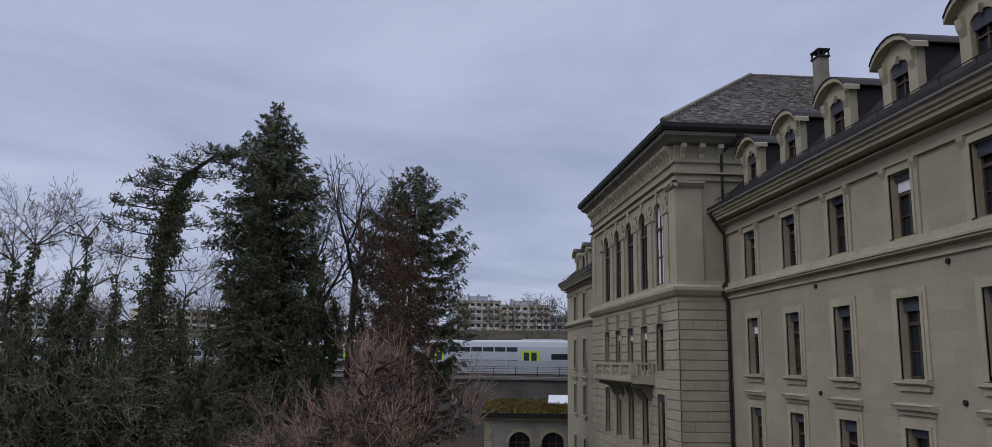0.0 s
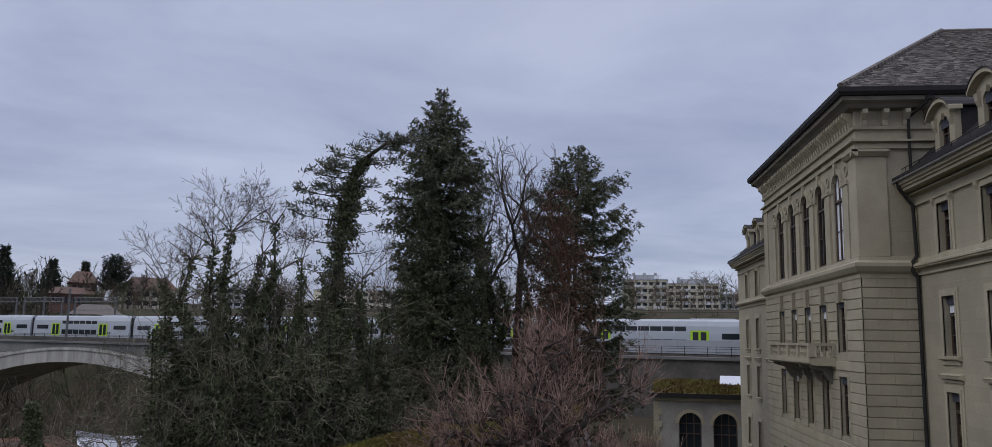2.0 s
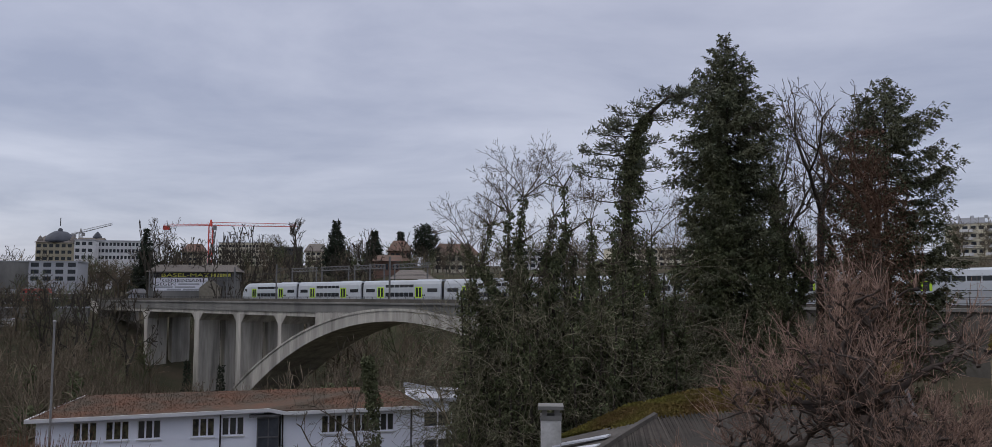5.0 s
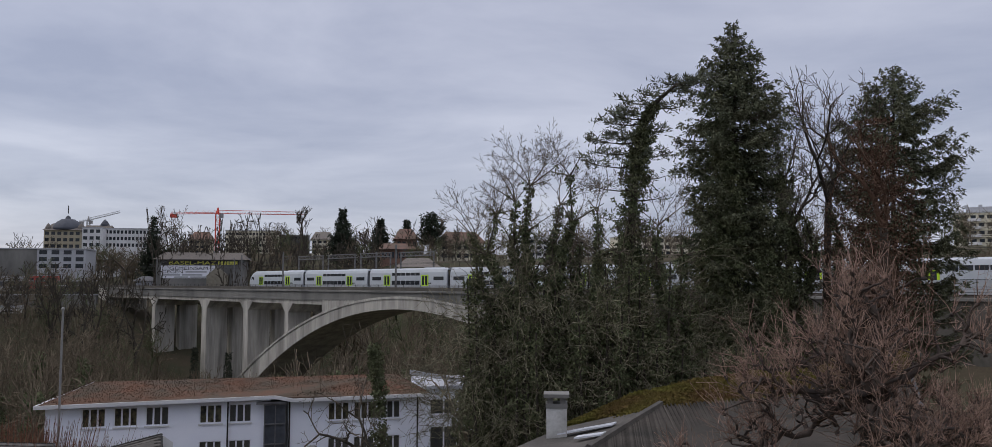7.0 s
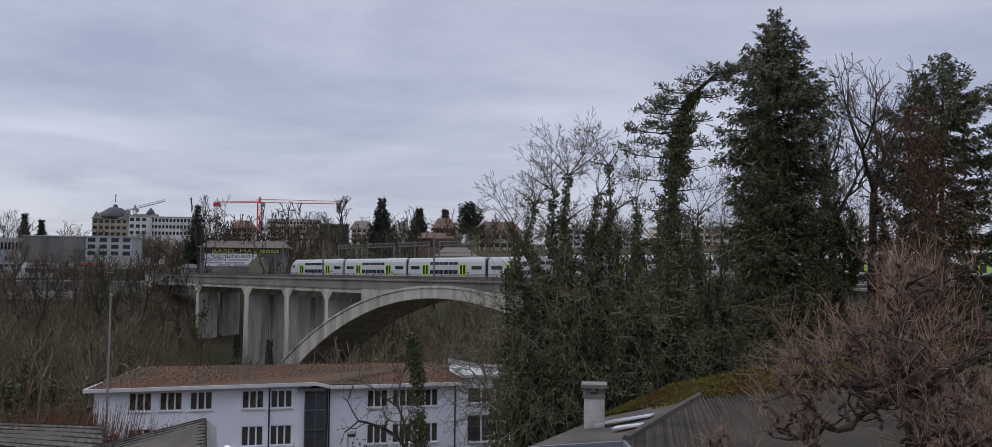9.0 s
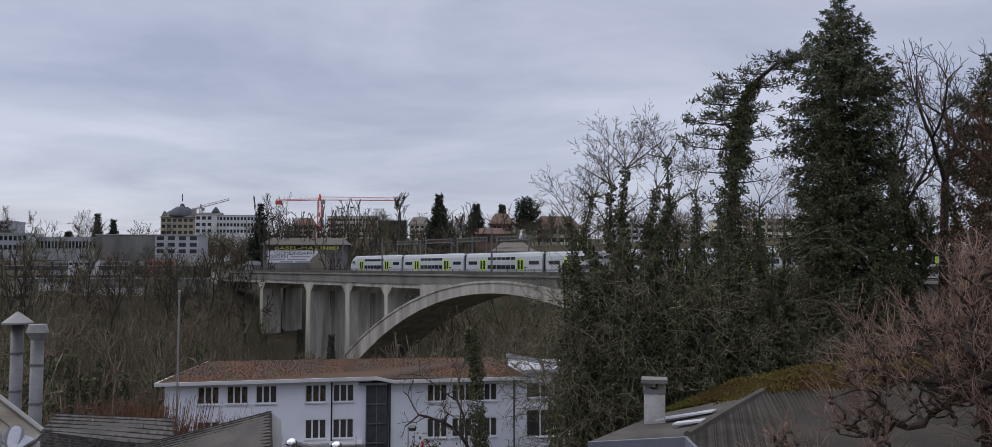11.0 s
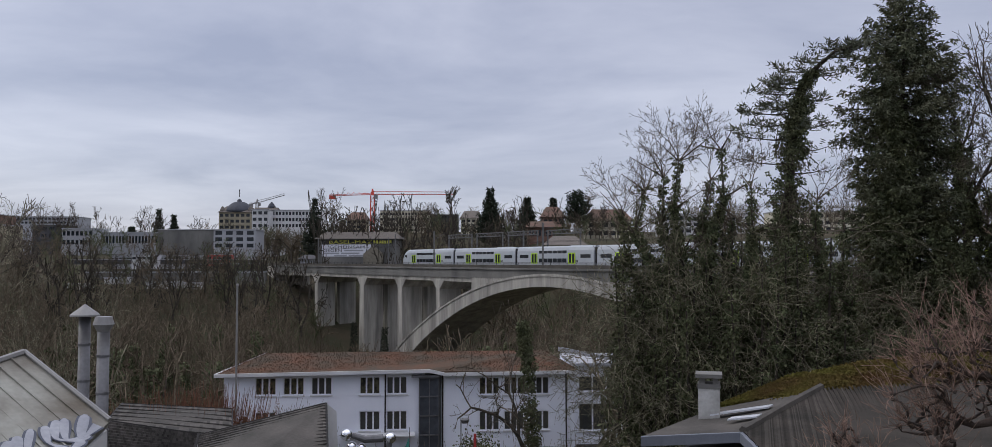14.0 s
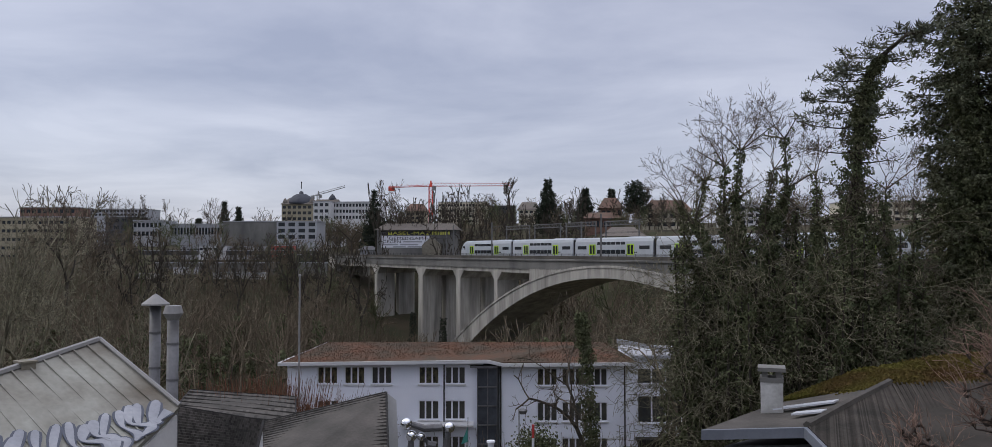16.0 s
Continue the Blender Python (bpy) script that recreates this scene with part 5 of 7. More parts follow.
def pollard(at, size, rs, label, lows=9):
    """A broad cut-back tree: knotty crooked boughs and a mass of straight young shoots."""
    t = thing("pollarded_tree", at, label, "tree")
    S, S2 = [], []
    part("trunk", Geo().tube([Vector(at) + Vector((0, 0, zz)) for zz in (-13, -6, -2.2)], [0.3, 0.24, 0.21], 9), KNOT, t, smooth=True)
    heads = []
    for k in range(lows * 2):
        a = k * 2.39996 + rs.uniform(-0.3, 0.3)
        el = 0.05 + 1.25 * ((k * 0.618) % 1.0)
        L = size * rs.uniform(0.7, 0.95)
        p = np.array([0, 0, -2.3])
        d = np.array([math.cos(a) * math.cos(el), math.sin(a) * math.cos(el), math.sin(el)])
        aim = d.copy()
        path, rad = [p], [0.15]
        n = 11
        for i in range(n):
            d = unit(d * 0.55 + aim * 0.35 + rs.normal(size=3) * 0.42)
            p = p + d * L * 1.15 / n
            path.append(p); rad.append(0.125 * (1 - (i + 1) / (n + 3.0)) * rs.uniform(0.8, 1.3))
            for b in range(2 if i > 2 else 1):
                # crooked side spur that ends in a knot of shoots
                sd = unit(aim * 0.5 + rs.normal(size=3) * 0.75)
                q = p
                for w in range(5):
                    sd = unit(sd + rs.normal(size=3) * 0.55 + aim * 0.1)
                    e = q + sd * size * rs.uniform(0.035, 0.06)
                    S2.append((*q, *e, 0.042 - 0.006 * w, 0.037 - 0.006 * w))
                    q = e
                S2.append((*(q - sd * 0.05), *(q + sd * 0.05), 0.035, 0.05))
                heads.append((q, aim))
        heads += [(p, aim), (p, aim)]
        part("bough", Geo().tube([Vector(at) + Vector(q) for q in path], rad, 7), KNOT, t, smooth=True)
    for q, aim in heads:
        out = unit(q + np.array([0, 0, 2.3]))
        far = np.linalg.norm(q + np.array([0, 0, 2.3])) / size
        for w in range(10 if far > 0.55 else 6):
            nd = unit(rs.normal(size=3) * 0.5 + out * 0.5 + [0, 0, 0.55])
            ll = size * (0.07 + 0.25 * rs.uniform() ** 1.5)
            p, rr = q, 0.0095
            for k in range(4):
                nd = unit(nd + rs.normal(size=3) * 0.17 + [0, 0, 0.06])
                e = p + nd * ll / 4
                S.append((*p, *e, rr, rr * 0.8))
                if k in (1, 2) and rs.uniform() < 0.6:
                    sd = unit(nd + rs.normal(size=3) * 0.55)
                    S.append((*e, *(e + sd * ll * rs.uniform(0.2, 0.5)), rr * 0.7, 0.0035))
                p, rr = e, rr * 0.8
    hang("spur_mass", twig_mesh("spur_mass", S2, KNOT, 5), t, "dark knotted spurs", kind="stuff")
    hang("shoot_mass", twig_mesh("shoot_mass", S, TWIG_RED), t, "reddish straight young shoots", kind="stuff")
    return t


rs = np.random.RandomState(31)
x, y = polar(2.7, 20)
pollard((x, y, -0.5), 3.3, rs, "broad pollarded tree with reddish bare shoots")
x, y = polar(11.2, 18.5)
pollard((x, y, -2.5), 2.3, rs, "smaller pollarded tree with reddish bare shoots", 2)
x, y = polar(-2.6, 23)
pollard((x, y, -2.3), 2.4, rs, "smaller pollarded tree with reddish bare shoots", 6)

# valley woods: a few trees, repeated with other turns and sizes
protos = []
for k in range(4):
    t = bare_tree((0, -300 - 20 * k, -14), 11, rs, "bare brown valley tree", 0.6, levels=5, trunk_r=0.16, least=0.045, group="valley woods", material=WOODTWIG, crown=2.8)
    protos.append(t)
ivy_protos = []
for k in range(2):
    t = bare_tree((20, -300 - 20 * k, -14), 11, rs, "bare valley tree with ivy on its stem", 0.6, levels=5, trunk_r=0.2, least=0.045, group="valley woods", material=WOODTWIG, crown=2.8)
    ivy_on(t, [([(0, 0, 0), (0.1, 0, 4), (0, 0.1, 8.5)], 900, 0.75)], rs, 0.32, rc=0.4, m=9)
    ivy_protos.append(t)


def small_tree_twigs():
    """Twigs of a small plain tree, 1 high."""
    S = []
    p, d = np.zeros(3), np.array([0, 0, 1.0])
    for i in range(6):
        d = unit(d + rs.normal(size=3) * 0.12 + [0, 0, 0.1])
        q = p + d * 0.1
        S.append((*p, *q, 0.014 - 0.0015 * i, 0.0125 - 0.0015 * i))
        p = q
        if i >= 1:
            for k in range(5):
                side = unit(np.cross(d, rs.normal(size=3)))
                grow(S, p, d * 0.5 + side * 0.6, rs.uniform(0.16, 0.3), 0.006, 1, rs, 0.6, 2, 0.06, parts=2, least=0.0045)
    S = np.array(S)
    S[:, [2, 5]] /= S[:, 5].max()
    return S


small = [small_tree_twigs() for k in range(4)]
FAR_TWIGS, FAR_DARK = [], []
wr = random.Random(5)


def plant(proto, x, y, k, dz=0.0):
    m = Matrix.Translation((x, y, ground_z(x, y) - 0.2 + dz)) @ Matrix.Rotation(wr.uniform(0, 6.28), 4, "Z") @ Matrix.Diagonal((k, k, k * wr.uniform(0.9, 1.15), 1))
    return copy_thing(proto, m)


def wood(n, az0, az1, d0, d1, k0, k1, ivy=0.3):
    for i in range(n):
        az = wr.uniform(az0, az1)
        d = math.sqrt(wr.uniform(d0 * d0, d1 * d1))
        px, py = polar(az, d)
        s, o = -px * 0.9439 + py * 0.3304, px * 0.3304 + py * 0.9439 - TRACK
        if -10 < o < 13 or (s > 200 and -26 < o < 13 and s < 260):
            continue
        plant(wr.choice(ivy_protos if wr.random() < ivy else protos), px, py, wr.uniform(k0, k1))


def far_wood(n, az0, az1, d0, d1, h0, h1, dark=0.25, clear=True):
    """Trees of the distance, joined: bare ones, and some dark ones."""
    for i in range(n):
        az = wr.uniform(az0, az1)
        d = math.sqrt(wr.uniform(d0 * d0, d1 * d1))
        px, py = polar(az, d)
        o = px * 0.3304 + py * 0.9439 - TRACK
        if clear and -12 < o < 14:
            continue
        h = wr.uniform(h0, h1)
        S = wr.choice(small).copy()
        c, s = math.cos(i * 2.4), math.sin(i * 2.4)
        w = h * wr.uniform(0.7, 1.0)
        for a, b in ((0, 1), (3, 4)):
            xx, yy = S[:, a] * c - S[:, b] * s, S[:, a] * s + S[:, b] * c
            S[:, a], S[:, b] = xx * w + px, yy * w + py
        z0 = ground_z(px, py) - 0.2
        S[:, 2], S[:, 5] = S[:, 2] * h + z0, S[:, 5] * h + z0
        S[:, 6:] *= h * (0.55 + d * 0.0016)
        (FAR_DARK if wr.random() < dark else FAR_TWIGS).append(S)


wood(85, 52, 76, 88, 165, 1.1, 1.6, 0.35)
wood(26, 45, 56, 150, 200, 0.7, 1.0, 0.4)
wood(36, 28, 42, 96, 132, 0.8, 1.2, 0.4)
wood(20, 12, 30, 58, 90, 0.8, 1.3, 0.5)
wood(44, 22, 43, 186, 240, 0.8, 1.3, 0.6)
wood(46, 38, 55, 138, 215, 0.6, 0.95, 0.3)
wood(50, 22, 38, 85, 140, 0.9, 1.25, 0.8)
far_wood(90, 50, 78, 160, 255, 11, 17, 0.2)
far_wood(50, 52, 78, 255, 300, 8, 13, 0.2)
far_wood(60, 18, 44, 180, 260, 9, 14, 0.3)
far_wood(150, 20, 74, 290, 430, 8, 16, 0.35)
for i in range(24):
    q = track(wr.uniform(238, 335), wr.uniform(-48, -13))
    b, dd = math.degrees(math.atan2(-q[0], q[1])), math.hypot(q[0], q[1])
    h = max(5, -9.5 - ground_z(q[0], q[1]))
    far_wood(1, b - 0.05, b + 0.05, dd - 0.5, dd + 0.5, h * 0.8, h, 0.4, clear=False)
far_wood(150, 30, 54, 300, 415, 6, 10, 0.3)
far_wood(60, 46, 62, 300, 350, 6, 9, 0.3)
far_wood(70, 47, 57, 400, 442, 13, 19, 0.35)
far_wood(45, 40, 48, 330, 390, 9, 12, 0.35)
far_wood(70, 27, 45, 262, 330, 6, 12, 0.35)
far_wood(110, -13, 18, 135, 240, 5, 10, 0.25)
far_wood(40, -12, 18, 240, 320, 9, 15, 0.2)
for i in range(45):
    s, o = wr.uniform(40, 330), wr.uniform(15, 60)
    q = track(s, o)
    far_wood(1, math.degrees(math.atan2(-q[0], q[1])) - 0.1, math.degrees(math.atan2(-q[0], q[1])) + 0.1, math.hypot(q[0], q[1]) - 1, math.hypot(q[0], q[1]) + 1, max(5, -4 - ground_z(q[0], q[1])), max(6, -2 - ground_z(q[0], q[1])), 0.5)
# dense upright shoots on the slopes of the valley
shoots = []
for i in range(17000):
    az, d = wr.uniform(29, 78), math.sqrt(wr.uniform(95 ** 2, 245 ** 2))
    px, py = polar(az, d)
    if -6.6 < px * 0.3304 + py * 0.9439 - TRACK < 9.5:
        continue
    a, h = wr.uniform(0, 6.28), wr.uniform(1.5, 4.5)
    z0, lean = ground_z(px, py) - 0.1, wr.uniform(0.1, 0.5) * h
    mx, my = px + math.cos(a) * lean * 0.35, py + math.sin(a) * lean * 0.35
    shoots.append((px, py, z0, mx, my, z0 + h * 0.55, 0.045, 0.035))
    shoots.append((mx, my, z0 + h * 0.55, px + math.cos(a) * lean, py + math.sin(a) * lean, z0 + h, 0.035, 0.015))
    shoots.append((mx, my, z0 + h * 0.5, mx + math.cos(a + 2) * lean, my + math.sin(a + 2) * lean, z0 + h * 0.9, 0.03, 0.012))
ob = new("slope_scrub", twig_mesh("slope_scrub", np.array(shoots), WOODTWIG))
tagged(ob, "dense bare brown scrub on the valley slopes", "scrub", kind="stuff")
ob = new("far_woods", twig_mesh("far_woods", np.concatenate(FAR_TWIGS), WOODTWIG))
tagged(ob, "bare brown woods on the far banks", "woods", kind="stuff")
ob = new("far_dark_woods", twig_mesh("far_dark_woods", np.concatenate(FAR_DARK), IVY))
tagged(ob, "dark ivy-grown trees among the far woods", "woods", kind="stuff")
U, V2 = [], []
for i in range(26000):
    az = wr.uniform(44, 78) if i % 4 else wr.uniform(12, 46)
    d = math.sqrt(wr.uniform(72 ** 2, 280 ** 2)) if i % 4 else math.sqrt(wr.uniform(60 ** 2, 150 ** 2))
    px, py = polar(az, d)
    o = px * 0.3304 + py * 0.9439 - TRACK
    if -6.6 < o < 9.5:
        continue
    z0 = ground_z(px, py)
    h = wr.uniform(1.2, 4.5)
    (U if wr.random() < 0.7 else V2).append((px, py, z0, px + wr.gauss(0, 0.18) * h, py + wr.gauss(0, 0.18) * h, z0 + h, 0.02 + d * 0.00010, 0.008 + d * 0.00008))
tagged(new("undergrowth", twig_mesh("undergrowth", np.array(U), WOODTWIG)), "bare brown undergrowth on the valley slopes", "undergrowth", kind="stuff")
tagged(new("green_undergrowth", twig_mesh("green_undergrowth", np.array(V2), IVY)), "dark green undergrowth on the valley slopes", "undergrowth", kind="stuff")
for ob in protos + ivy_protos:
    for q in (ob, *ob.children_recursive):
        bpy.data.objects.remove(q)

# bare trees in front of the pale blue house and at the far bank
x, y = polar(70, 58)
bare_tree((x, y, gz(x, y)), 3.6 - gz(x, y), rs, "large bare deciduous tree", 0.6, levels=9, trunk_r=0.35, least=0.014, crown=7.0, material=TWIG_ALGAE)
for az, d, top, cr in ((66.6, 64, 1.2, 5.5), (72.6, 50, 2.4, 5.0)):
    x, y = polar(az, d)
    bare_tree((x, y, gz(x, y)), top - gz(x, y), rs, "bare deciduous tree with greenish twigs", 0.6, levels=9, trunk_r=0.19, least=0.014, crown=cr, material=TWIG_ALGAE)
x, y = polar(50.3, 57)
bare_tree((x, y, gz(x, y)), -10.0 - gz(x, y), rs, "small bare tree with many upright twigs", 0.4, levels=7, trunk_r=0.07, least=0.012, stems=4, up=0.12, crown=2.6)
x, y = polar(34.6, 52)
z0 = gz(x, y)
t = bare_tree((x, y, z0), -2.6 - z0, rs, "bare tree with an ivy-covered trunk", 0.75, levels=8, trunk_r=0.25, least=0.013, crown=4.4)
ivy_on(t, [([(0, 0, 0), (0.1, 0, 5), (-0.3, 0, 10.5), (-0.6, 0, 13)], 9000, 0.6)], rs, 0.14)
# conifers, their silhouette shade put into the needle colour
for az, d, top, r, lab in ((37.4, 330, 29, 8, "dark conifer on the hill"), (34.8, 330, 25, 6.5, "dark conifer on the hill"), (33.0, 360, 27, 5, "slim dark conifer on the hill"),
                           (49.5, 380, 28, 9, "broad dark conifer on the hill"), (59.4, 500, 29, 6, "dark conifer on the hill"), (58.5, 500, 26, 6, "dark conifer on the hill"), (61, 480, 18, 8, "dark conifer on the hill")):
    x, y = polar(az, d)
    z0 = gz(x, y)
    spruce((x, y, z0), top - z0, r, rs, lab, droop=0.2, power=0.8, size=0.9, limbs=150, needle=NEEDLE_SHADED, dense=1.4)
x, y = polar(31.3, 330)
z0 = gz(x, y)
spruce((x, y, z0), 27.5 - z0, 8.5, rs, "dark cedar with a broad layered crown", droop=0.02, power=0.35, size=0.9, limbs=60, name="cedar", bare=0.35, curl=0.1, hanging=0.1, needle=NEEDLE_SHADED, dense=1.4)
for s, o, h, r in ((222, -12, 9.5, 2.6), (200, -13, 9.5, 2.6), (163, -13, 8.5, 2.2)):
    p = track(s, o)
    z0 = -27.5 - (3 if s < 170 else 0)
    spruce((p[0], p[1], ground_z(p[0], p[1])), z0 + h - ground_z(p[0], p[1]), r, rs, "small dark spruce at the foot of the viaduct", size=0.55, limbs=60, needle=NEEDLE_SHADED)
for az, d, top in ((39.9, 360, 33), (40.4, 360, 31)):
    x, y = polar(az, d)
    z0 = gz(x, y)
    bare_tree((x, y, z0), top - z0, rs, "slender bare poplar tree", 0.3, levels=7, trunk_r=0.4, least=0.06, up=0.3, crown=2.8)
for k, (az, d, top) in enumerate(((65, 470, 30), (63.6, 470, 28), (67.2, 300, 20), (60.2, 480, 30), (48.5, 390, 34), (51, 390, 26), (44.0, 390, 29), (41.5, 390, 28), (36, 340, 22), (68.5, 200, 14))):
    x, y = polar(az, d)
    z0 = gz(x, y)
    bare_tree((x, y, z0), top - z0, rs, "large bare tree on the far bank", 0.6, levels=8, trunk_r=0.4, least=0.06, crown=8)


# tree rows before the station and on the hill: three trees, repeated with other turns and sizes
row_protos = []
for k in range(3):
    row_protos.append(bare_tree((40, -300 - 20 * k, -14), 18, rs, "large bare dark-twigged tree on the far bank", 0.6, levels=6, trunk_r=0.32, least=0.085, crown=5.6, group="far bank trees", material=BARK))


def quads_of(ob):
    """The corners of all four-sided faces of a tree, from its foot."""
    out = []
    for c in ob.children:
        co = np.empty(len(c.data.vertices) * 3, dtype=np.float32)
        c.data.vertices.foreach_get("co", co)
        out.append(co.reshape(-1, 3)[np.array([p.vertices[:] for p in c.data.polygons if len(p.vertices) == 4])])
    return np.concatenate(out)


row_quads = [quads_of(ob) for ob in row_protos]
ROW_TREES = []


def tree_row(spots):
    for az, d, top in spots:
        px, py = polar(az, d)
        z = ground_z(px, py) - 0.3
        k = (top - z) / 18
        w = wr.uniform(0.9, 1.15) * min(k, 1.25)
        a = wr.uniform(0, 6.28)
        turn = np.array([[math.cos(a) * w, math.sin(a) * w, 0], [-math.sin(a) * w, math.cos(a) * w, 0], [0, 0, k]])
        ROW_TREES.append(wr.choice(row_quads) @ turn + np.array([px, py, z]))


tree_row([(50.6 + 0.68 * i + wr.uniform(-0.4, 0.4), wr.uniform(222, 250), wr.uniform(0.5, 7.0)) for i in range(25)])
tree_row([(55.2 + 1.3 * i + wr.uniform(-0.4, 0.4), wr.uniform(455, 480), wr.uniform(19, 28)) for i in range(8)])
tree_row([(27.5 + 0.95 * i + wr.uniform(-0.4, 0.4), wr.uniform(296, 328), wr.uniform(15, 26)) for i in range(24)])
tree_row([(27.9 + 1.1 * i + wr.uniform(-0.5, 0.5), wr.uniform(262, 290), wr.uniform(5, 13)) for i in range(16)])
tree_row([(40.5 + 0.7 * i + wr.uniform(-0.3, 0.3), wr.uniform(385, 400), wr.uniform(21, 31)) for i in range(13)])
tree_row([(-9 + 1.1 * i + wr.uniform(-0.4, 0.4), wr.uniform(215, 260), wr.uniform(7, 14)) for i in range(12)])
V = np.concatenate(ROW_TREES).reshape(-1, 3)
tagged(new("far_bank_trees", quick_mesh("far_bank_trees", V, np.arange(len(V)).reshape(-1, 4), BARK)), "bare dark trees before the station and on the hill", "trees", kind="stuff")
for ob in row_protos:
    for q in (ob, *ob.children_recursive):
        bpy.data.objects.remove(q)


# ---------------------------------------------------------------- pale blue house in the valley
BW = 70.0
blue_f = bearing_frame(41.04, BW)
PX = BW / 1295
blue = thing("pale_blue_house", blue_f(-3, -6, -20), "pale blue rendered three-storey house with a rust-red sedum roof", "house")
EAVE = -9.35


def simple_window(fr, a0, a1, z0, z1, parent, panes=3, frame_m=None, warm=False, back=0.15, sill=True):
    w = group_at("window", fr((a0 + a1) / 2, 0, z0), parent)
    part("pane", Geo().box(a0, a1, -back - 0.03, -back, z0, z1, fr), GLASS_WARM if warm else HOUSEGLASS, w)
    g = Geo()
    for i in range(panes + 1):
        c = a0 + (a1 - a0) * i / panes
        g.box(max(a0, c - 0.065), min(a1, c + 0.065), -back + 0.002, -back + 0.07, z0, z1, fr)
    g.box(a0, a1, -back + 0.002, -back + 0.06, z1 - 0.07, z1, fr).box(a0, a1, -back + 0.002, -back + 0.06, z0, z0 + 0.07, fr)
    part("window_frame", g, frame_m or PAINT_W, w)
    if sill:
        part("window_sill", Geo().box(a0 - 0.08, a1 + 0.08, 0, 0.1, z0 - 0.12, z0 - 0.02, fr), WHITEWALL, w)


L, M, R = -17.7, 0.3, 11.7
cols = [-14.3, -12.0, -9.7, -5.7, -3.45]
cols_r = [4.35, 6.45, 8.6]
rowz = [(-11.2, -9.75), (-14.2, -12.6), (-17.2, -15.6)]
for a0, a1, cl, dz, nm in ((L, M - 1.4, cols, 0, "left"), (M, R, cols_r, -0.25, "right")):
    g = Geo()
    hs = [(c - 0.85, c + 0.85, z0 + dz * 0.6, z1 + dz * 0.6) for c in cl for z0, z1 in rowz]
    holed(g, blue_f, a0, a1, -22, EAVE + dz * 0.3, hs, 0.3)
    g.box(a0, a1, -13, -0.3, -22, EAVE - 0.2, blue_f)
    part("wall", g, BLUEWALL, blue)
    for i, h in enumerate(hs):
        simple_window(blue_f, *h, blue, warm=(i in (0, 3, 9)) or (nm == "right" and i == 3))
part("wall", Geo().box(M - 1.4, M, -13, -1.2, -22, EAVE - 0.1, blue_f), GREYWALL, blue)
# stair tower of glass
tw = group_at("glass_stairwell", blue_f(-0.6, 0.3, -22), blue)
part("pane", Geo().box(M - 1.85, M - 0.25, -1.0, 0.25, -22, EAVE - 0.55, blue_f), TOWERGLASS, tw, "grey reflecting stairwell glass")
g = Geo()
for a in (M - 1.9, M - 1.05, M - 0.25):
    g.box(a, a + 0.08, 0.26, 0.34, -22, EAVE - 0.4, blue_f)
for z in (EAVE - 0.55, EAVE - 2.1, EAVE - 3.7, EAVE - 5.3, EAVE - 6.9, EAVE - 8.5):
    g.box(M - 1.9, M - 0.17, 0.26, 0.36, z, z + 0.1, blue_f)
part("tower_frame", g, GALV, tw)
part("tower_roof", Geo().box(M - 2.5, M - 0.1, -0.6, 0.6, EAVE - 0.42, EAVE - 0.25, blue_f), GALV, tw)
# roof with a low slope
rf = Geo()
rf.prism([blue_f(L - 0.5, 0.6, EAVE + 0.02), blue_f(M - 1.0, 0.6, EAVE + 0.25), blue_f(M + 0.4, 0.6, EAVE - 0.05), blue_f(R + 0.3, 0.6, EAVE + 0.05), blue_f(R - 1.5, -8, EAVE + 0.8), blue_f(L + 1.8, -8, EAVE + 0.8)],
         [blue_f(L - 0.5, 0.6, EAVE - 0.1), blue_f(M - 1.0, 0.6, EAVE + 0.13), blue_f(M + 0.4, 0.6, EAVE - 0.17), blue_f(R + 0.3, 0.6, EAVE - 0.07), blue_f(R - 1.5, -8, EAVE + 0.5), blue_f(L + 1.8, -8, EAVE + 0.5)])
part("roof", rf, REDGRASS, blue, "rust-red sedum roof")
g = Geo()
edge = [(L - 0.55, EAVE - 0.02), (M - 1.0, EAVE + 0.2), (M + 0.4, EAVE - 0.1), (R + 0.3, EAVE)]
for (a, z), (b, w) in zip(edge, edge[1:]):
    g.prism([blue_f(a, 0.6, z - 0.22), blue_f(b, 0.6, w - 0.22), blue_f(b, 0.6, w + 0.06), blue_f(a, 0.6, z + 0.06)], [blue_f(a, 0.72, z - 0.22), blue_f(b, 0.72, w - 0.22), blue_f(b, 0.72, w + 0.06), blue_f(a, 0.72, z + 0.06)])
g.prism([blue_f(L - 0.65, 0.72, EAVE - 0.24), blue_f(L - 0.5, 0.72, EAVE - 0.24), blue_f(L - 0.5, 0.72, EAVE + 0.04), blue_f(L - 0.65, 0.72, EAVE + 0.04)], [blue_f(L + 1.6, -8, EAVE + 0.55), blue_f(L + 1.8, -8, EAVE + 0.55), blue_f(L + 1.8, -8, EAVE + 0.84), blue_f(L + 1.6, -8, EAVE + 0.84)])
part("fascia", g, WHITEWALL, blue, "white eaves fascia")
tufts_P, tufts_D = [], []
trs = np.random.RandomState(4)
for i in range(9000):
    f = trs.uniform()
    a = L - 0.3 + (R - L) * trs.uniform()
    p = blue_f(min(max(a, L - 0.4 + 2.1 * f), R - 1.6 * f), 0.5 - 8.4 * f, EAVE + 0.06 + 0.74 * f)
    tufts_P.append(p)
    tufts_D.append(trs.normal(size=3) * 0.4 + [0, 0, 1])
hang("sedum", leaf_mesh("sedum", np.array(tufts_P) - np.array(base_of(blue)), np.array(tufts_D), 0.12, 0.03, REDGRASS, trs), blue, kind="stuff")
